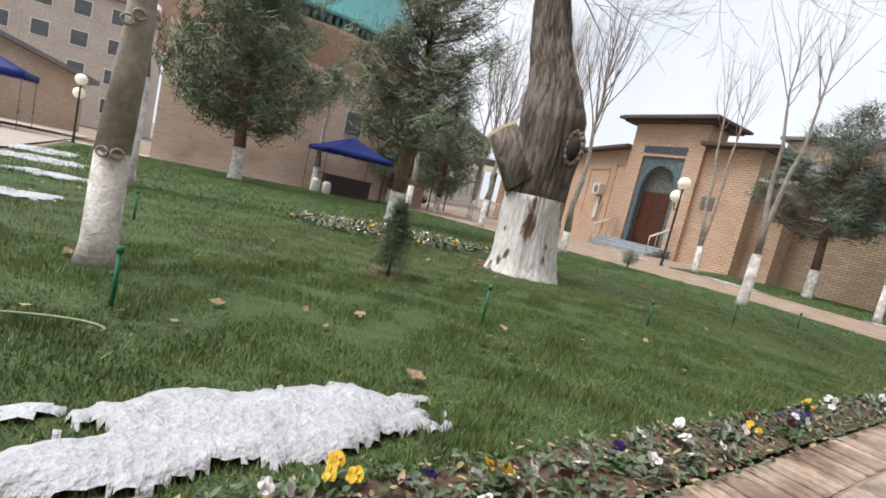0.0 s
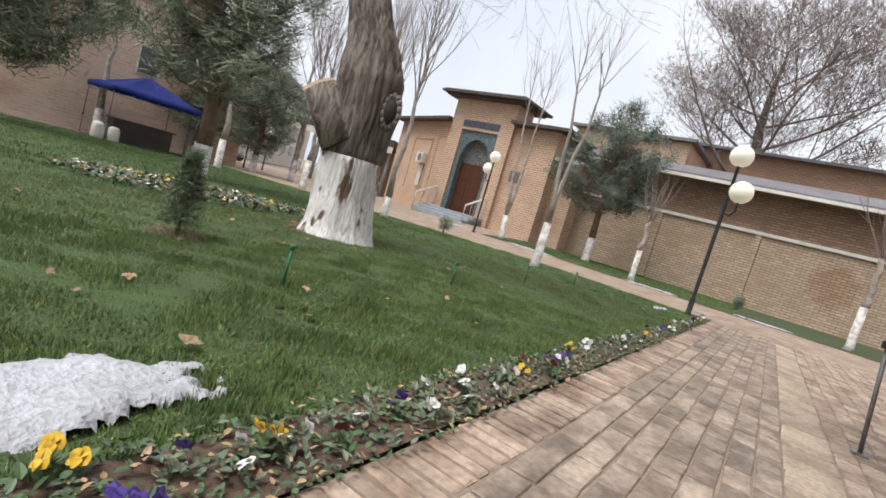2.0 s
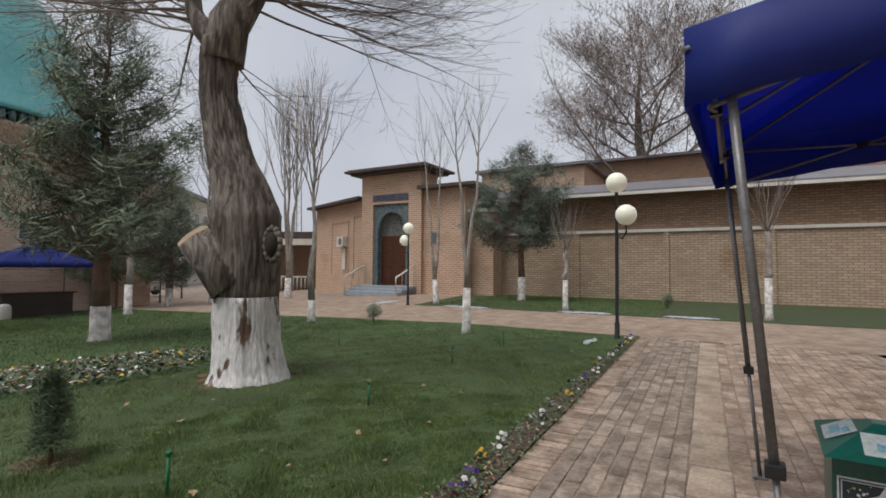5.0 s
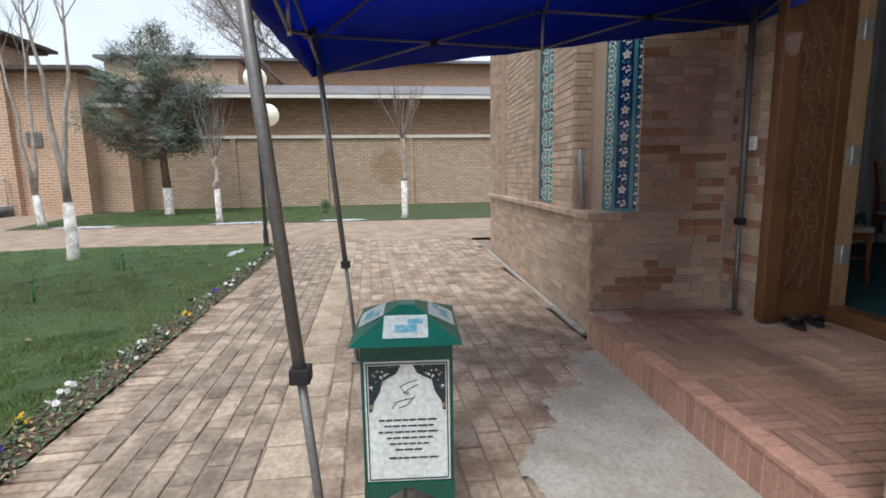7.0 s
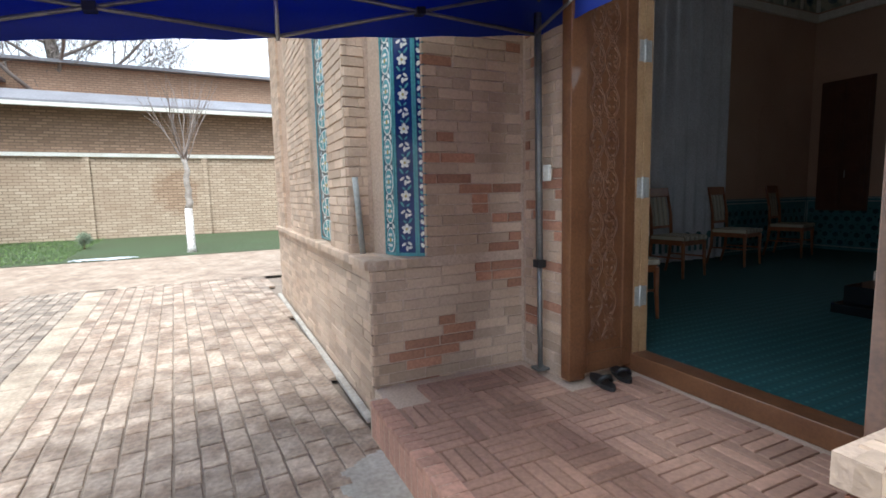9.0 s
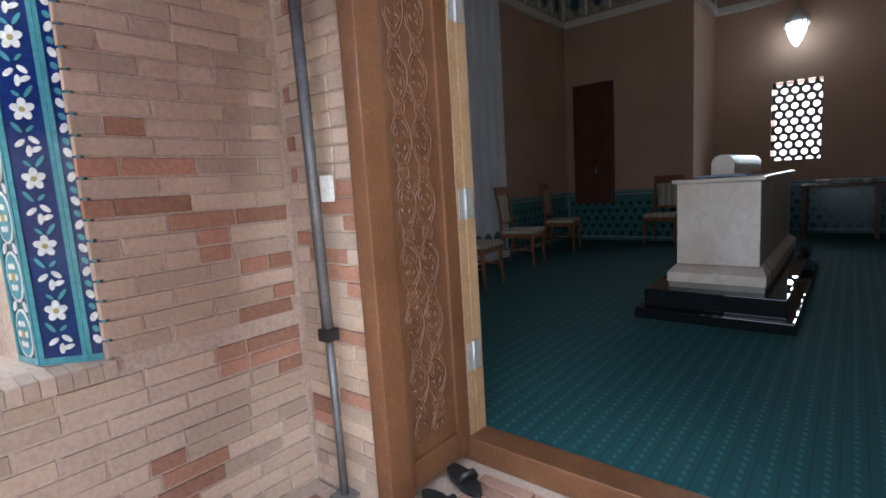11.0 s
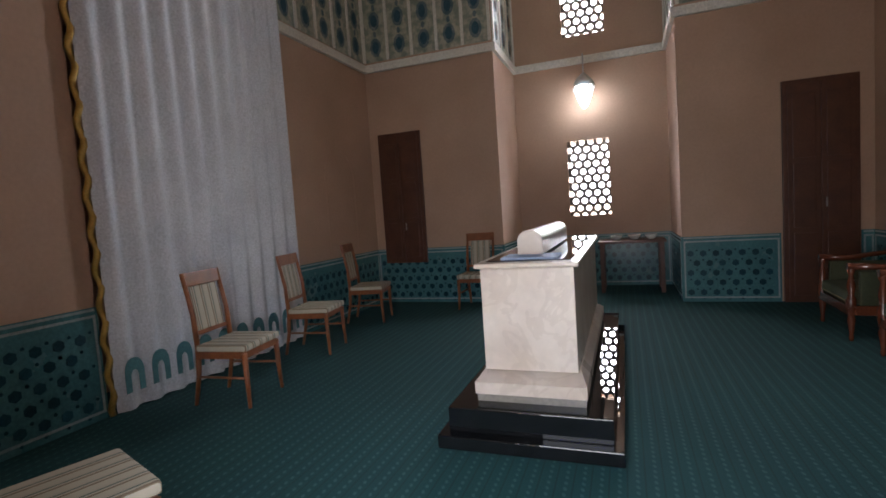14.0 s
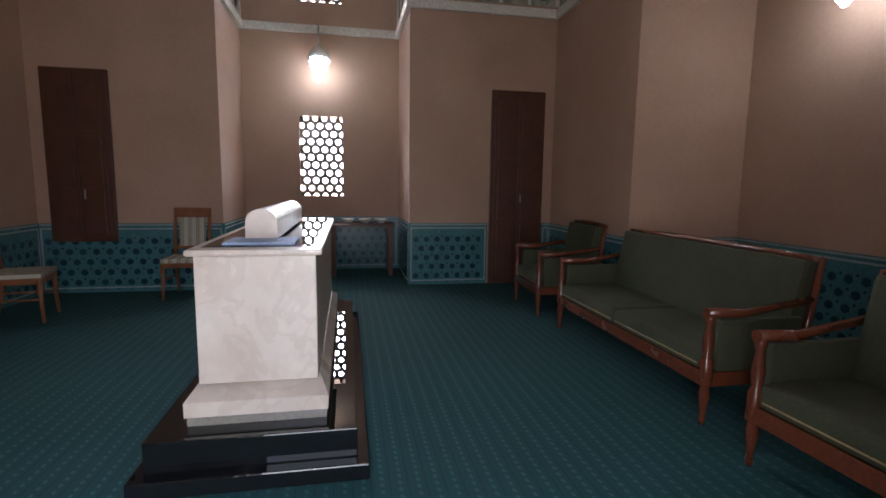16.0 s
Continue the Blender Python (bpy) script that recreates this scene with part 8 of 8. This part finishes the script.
# cement smeared over the bricks at the step's foot
bm = bmesh.new()
gridn = {}
for j in range(60):
    for i in range(150):
        x, y = 3.2 + i * 0.02, -1.60 + j * 0.016
        e = (min(-0.72, -0.85 - 0.62 * (x - 4.46)) - y) / 0.45 + 0.6 * noise.noise(Vector((x * 2.3, y * 2.3, 5))) + 0.35 * noise.noise(Vector((x * 8, y * 8, 2)))
        if e > 0.08 and x < 5.85:
            gridn[i, j] = bm.verts.new((x, y, 0.003 + 0.003 * noise.noise(Vector((x * 12, y * 12, 0)))))
for (i, j), a in gridn.items():
    q = [gridn.get(k) for k in ((i + 1, j), (i + 1, j + 1), (i, j + 1))]
    if None not in q:
        bm.faces.new((a, *q)).smooth = True
tagged(new("cement_smear", to_mesh("cement_smear", bm, mat("pale_cement", (0.44, 0.40, 0.35), (0.34, 0.295, 0.245), 0.75, 3, 40, 0.4, 0.005, contrast=1.6))), "grey cement smeared over the paving at the step", "cement", kind="stuff")
struct("mortar_fillet", B((5.9, 10.4, FY + 0.0, FY + 0.05, -0.02, 0.012), bevel=0.006), mat("fillet_cement", (0.50, 0.45, 0.39), (0.36, 0.31, 0.26), 0.85, 4, 40, 0.5, 0.006, contrast=1.6), "rough cement fillet at the wall's foot", "fillet")

# ---- platform bricks ----
plat = bpy.data.objects["platform"]
weave = Heap("platform_brick", mat("platform_brick_clay", (0.37, 0.215, 0.15), (0.29, 0.16, 0.115), 0.75, 2, 45, 0.5, 0.005, vary=0.2), BRICK_REST, plat)
for j in range(6):
    for i in range(10):
        cx, cy = 3.44 + 0.13 + 0.262 * i, -1.79 - 0.262 * j
        if cx > 5.86 or cy < -3.25 or (cy < IY + 0.06 and not 3.9 < cx < 5.36) or (cx > 5.66 and cy > -1.82):
            continue
        for k in range(4):
            o = -0.098 + 0.0655 * k
            if (i + j) % 2:
                m = pose(cx, cy + o, 0.209) @ Matrix.Diagonal((0.254, 0.057, 0.026, 1))
            else:
                m = pose(cx + o, cy, 0.209, 0, 0, 90) @ Matrix.Diagonal((0.254, 0.057, 0.026, 1))
            weave.add(m, True)
weave.close()
front = Heap("step_brick", mat("step_brick_clay", (0.46, 0.25, 0.18), (0.38, 0.2, 0.14), 0.8, 3, 45, 0.5, 0.005, vary=0.14), BRICK_REST, plat)
for i in range(29):
    x = 3.48 + 0.0775 * i
    front.add(pose(x, -1.598, 0.095, 90, 0, 180) @ Matrix.Diagonal((0.070, 0.20, 0.03, 1)), True)
    front.add(pose(x, -1.645, 0.214, 0, 0, 0) @ Matrix.Diagonal((0.070, 0.105, 0.026, 1)), True)
front.close()

# ---- facade bricks ----
def courses_on(near, red, rest, origin, along, normal, length, z0, z1, single, seed, redness=0.12, skip=None):
    """Courses of brick on a face from origin along a direction; normal points out of the wall."""
    r = random.Random(seed)
    e, n = Vector(along), Vector(normal)
    basis = Matrix((e, Vector((0, 0, 1)), n)).transposed().to_4x4()
    if basis.determinant() < 0:
        basis = Matrix((-e, Vector((0, 0, 1)), n)).transposed().to_4x4()
    k, z = 0, z0
    while z < z1 - 0.03:
        h = min(0.066, z1 - z)
        s = -0.125 * (k % 2) - r.uniform(0, 0.04)
        while s < length - 0.02:
            l = r.choice((0.25, 0.25, 0.25, 0.125))
            a, b = max(0.0, s), min(length, s + l)
            s += l
            if b - a < 0.03:
                continue
            c = Vector(origin) + e * (a + b) / 2 + Vector((0, 0, z + h / 2)) + n * r.uniform(-0.016, -0.009)
            m = Matrix.Translation(c) @ basis @ Matrix.Diagonal((b - a - 0.007, h - 0.008, 0.03, 1))
            clump = max(0.0, 0.25 + 2.6 * noise.noise(Vector((c.x * 1.3 + c.y * 1.3, seed, c.z * 1.5))))
            (red if r.random() < redness * clump * 2.0 else near if single(a, z) else rest).add(m, single(a, z))
        z += 0.066
        k += 1


east = bpy.data.objects["wall_pylon_east"]
b_near, b_red, b_rest = Heap("brick", BRICK, BRICK_REST, east), Heap("red_brick", BRICK_RED, BRICK_RED, east), Heap("front_brick", BRICK, BRICK_REST, east)
yes, no = (lambda a, z: z < 3.0), (lambda a, z: False)
courses_on(b_near, b_red, b_rest, (5.9, FY, 0), (0, -1, 0), (-1, 0, 0), FY - IY, 0.0, 0.93, yes, 1, 0.3)
courses_on(b_near, b_red, b_rest, (5.9, -2.06, 0), (0, -1, 0), (-1, 0, 0), -2.06 - IY, 0.985, 4.6, yes, 2, 0.42)
courses_on(b_near, b_red, b_rest, (6.36, FY, 0), (0, -1, 0), (-1, 0, 0), 0.16, 0.985, 4.4, yes, 3, 0.0)
plin = lambda a, z: a < 1.6
courses_on(b_rest, b_rest, b_rest, (5.9, FY, 0), (1, 0, 0), (0, 1, 0), 4.5, 0.0, 0.93, plin, 4)
for a, b, s in ((6.36, 6.99, 5), (7.71, 9.08, 6), (9.68, 10.4, 7)):
    courses_on(b_rest, b_rest, b_rest, (a, FY, 0), (1, 0, 0), (0, 1, 0), b - a, 0.985, 4.4, lambda q, z: z < 3 and a < 7, s)
courses_on(b_rest, b_rest, b_rest, (9.08, FY - 0.10, 0), (1, 0, 0), (0, 1, 0), 0.6, 0.985, 4.4, no, 8)
for x0, x1 in ((5.9, 6.42), (6.42, 7.6), (7.6, 9.0), (9.0, 10.4)):
    n = int((x1 - x0) / 0.125)
    for k in range(n):
        c = (x0 + (x1 - x0) * (k + 0.5) / n, FY - 0.06, 0.99)
        b_rest.add(pose(*c) @ Matrix.Diagonal(((x1 - x0) / n - 0.008, 0.17, 0.055, 1)), False)
for k in range(9):
    b_rest.add(pose(5.95, FY - 0.06 - 0.04 * k, 0.99) @ Matrix.Diagonal((0.14, 0.038, 0.055, 1)), False)
for h in (b_near, b_red, b_rest):
    h.close()
struct("ledge_east", B((5.893, 6.36, -2.06, FY + 0.004, 0.93, 0.984)), MORTAR, "brick ledge below the tile column", "ledge")
backw = bpy.data.objects["wall_portal_back"]
p_near, p_red = Heap("brick", BRICK, BRICK_REST, backw), Heap("red_brick", BRICK_RED, BRICK_RED, backw)
courses_on(p_near, p_red, p_near, (5.47, IY, 0), (1, 0, 0), (0, 1, 0), 0.42, 0.21, 4.4, yes, 9, 0.35)
courses_on(p_near, p_red, p_near, (3.44, IY, 0), (1, 0, 0), (0, 1, 0), 0.36, 0.21, 4.4, yes, 10, 0.2)
for h in (p_near, p_red):
    h.close()
west = bpy.data.objects["wall_pylon_west"]
w_near, w_red = Heap("brick", BRICK, BRICK_REST, west), Heap("red_brick", BRICK_RED, BRICK_RED, west)
courses_on(w_near, w_red, w_near, (3.44, FY, 0), (0, -1, 0), (1, 0, 0), FY - IY, 0.0, 0.93, yes, 11, 0.2)
courses_on(w_near, w_red, w_near, (3.44, -2.06, 0), (0, -1, 0), (1, 0, 0), -2.06 - IY, 0.985, 3.6, yes, 12, 0.2)
courses_on(w_near, w_red, w_near, (1.6, FY, 0), (1, 0, 0), (0, 1, 0), 1.84, 0.0, 0.93, lambda a, z: a > 0.9, 13, 0.1)
courses_on(w_near, w_red, w_near, (1.6, FY, 0), (1, 0, 0), (0, 1, 0), 1.38, 0.985, 3.6, no, 14, 0.1)
for k in range(14):
    w_near.add(pose(3.40 - 0.035 * k if k < 4 else 3.34, FY - 0.06 if k < 4 else FY - 0.06 - 0.04 * (k - 4), 0.99) @ Matrix.Diagonal((0.034, 0.13, 0.055, 1) if k < 4 else (0.19, 0.036, 0.055, 1)), True)
for h in (w_near, w_red):
    h.close()
struct("ledge_west", B((2.96, 3.447, -2.06, FY + 0.004, 0.93, 0.984)), MORTAR, "brick ledge of the west pylon", "ledge")
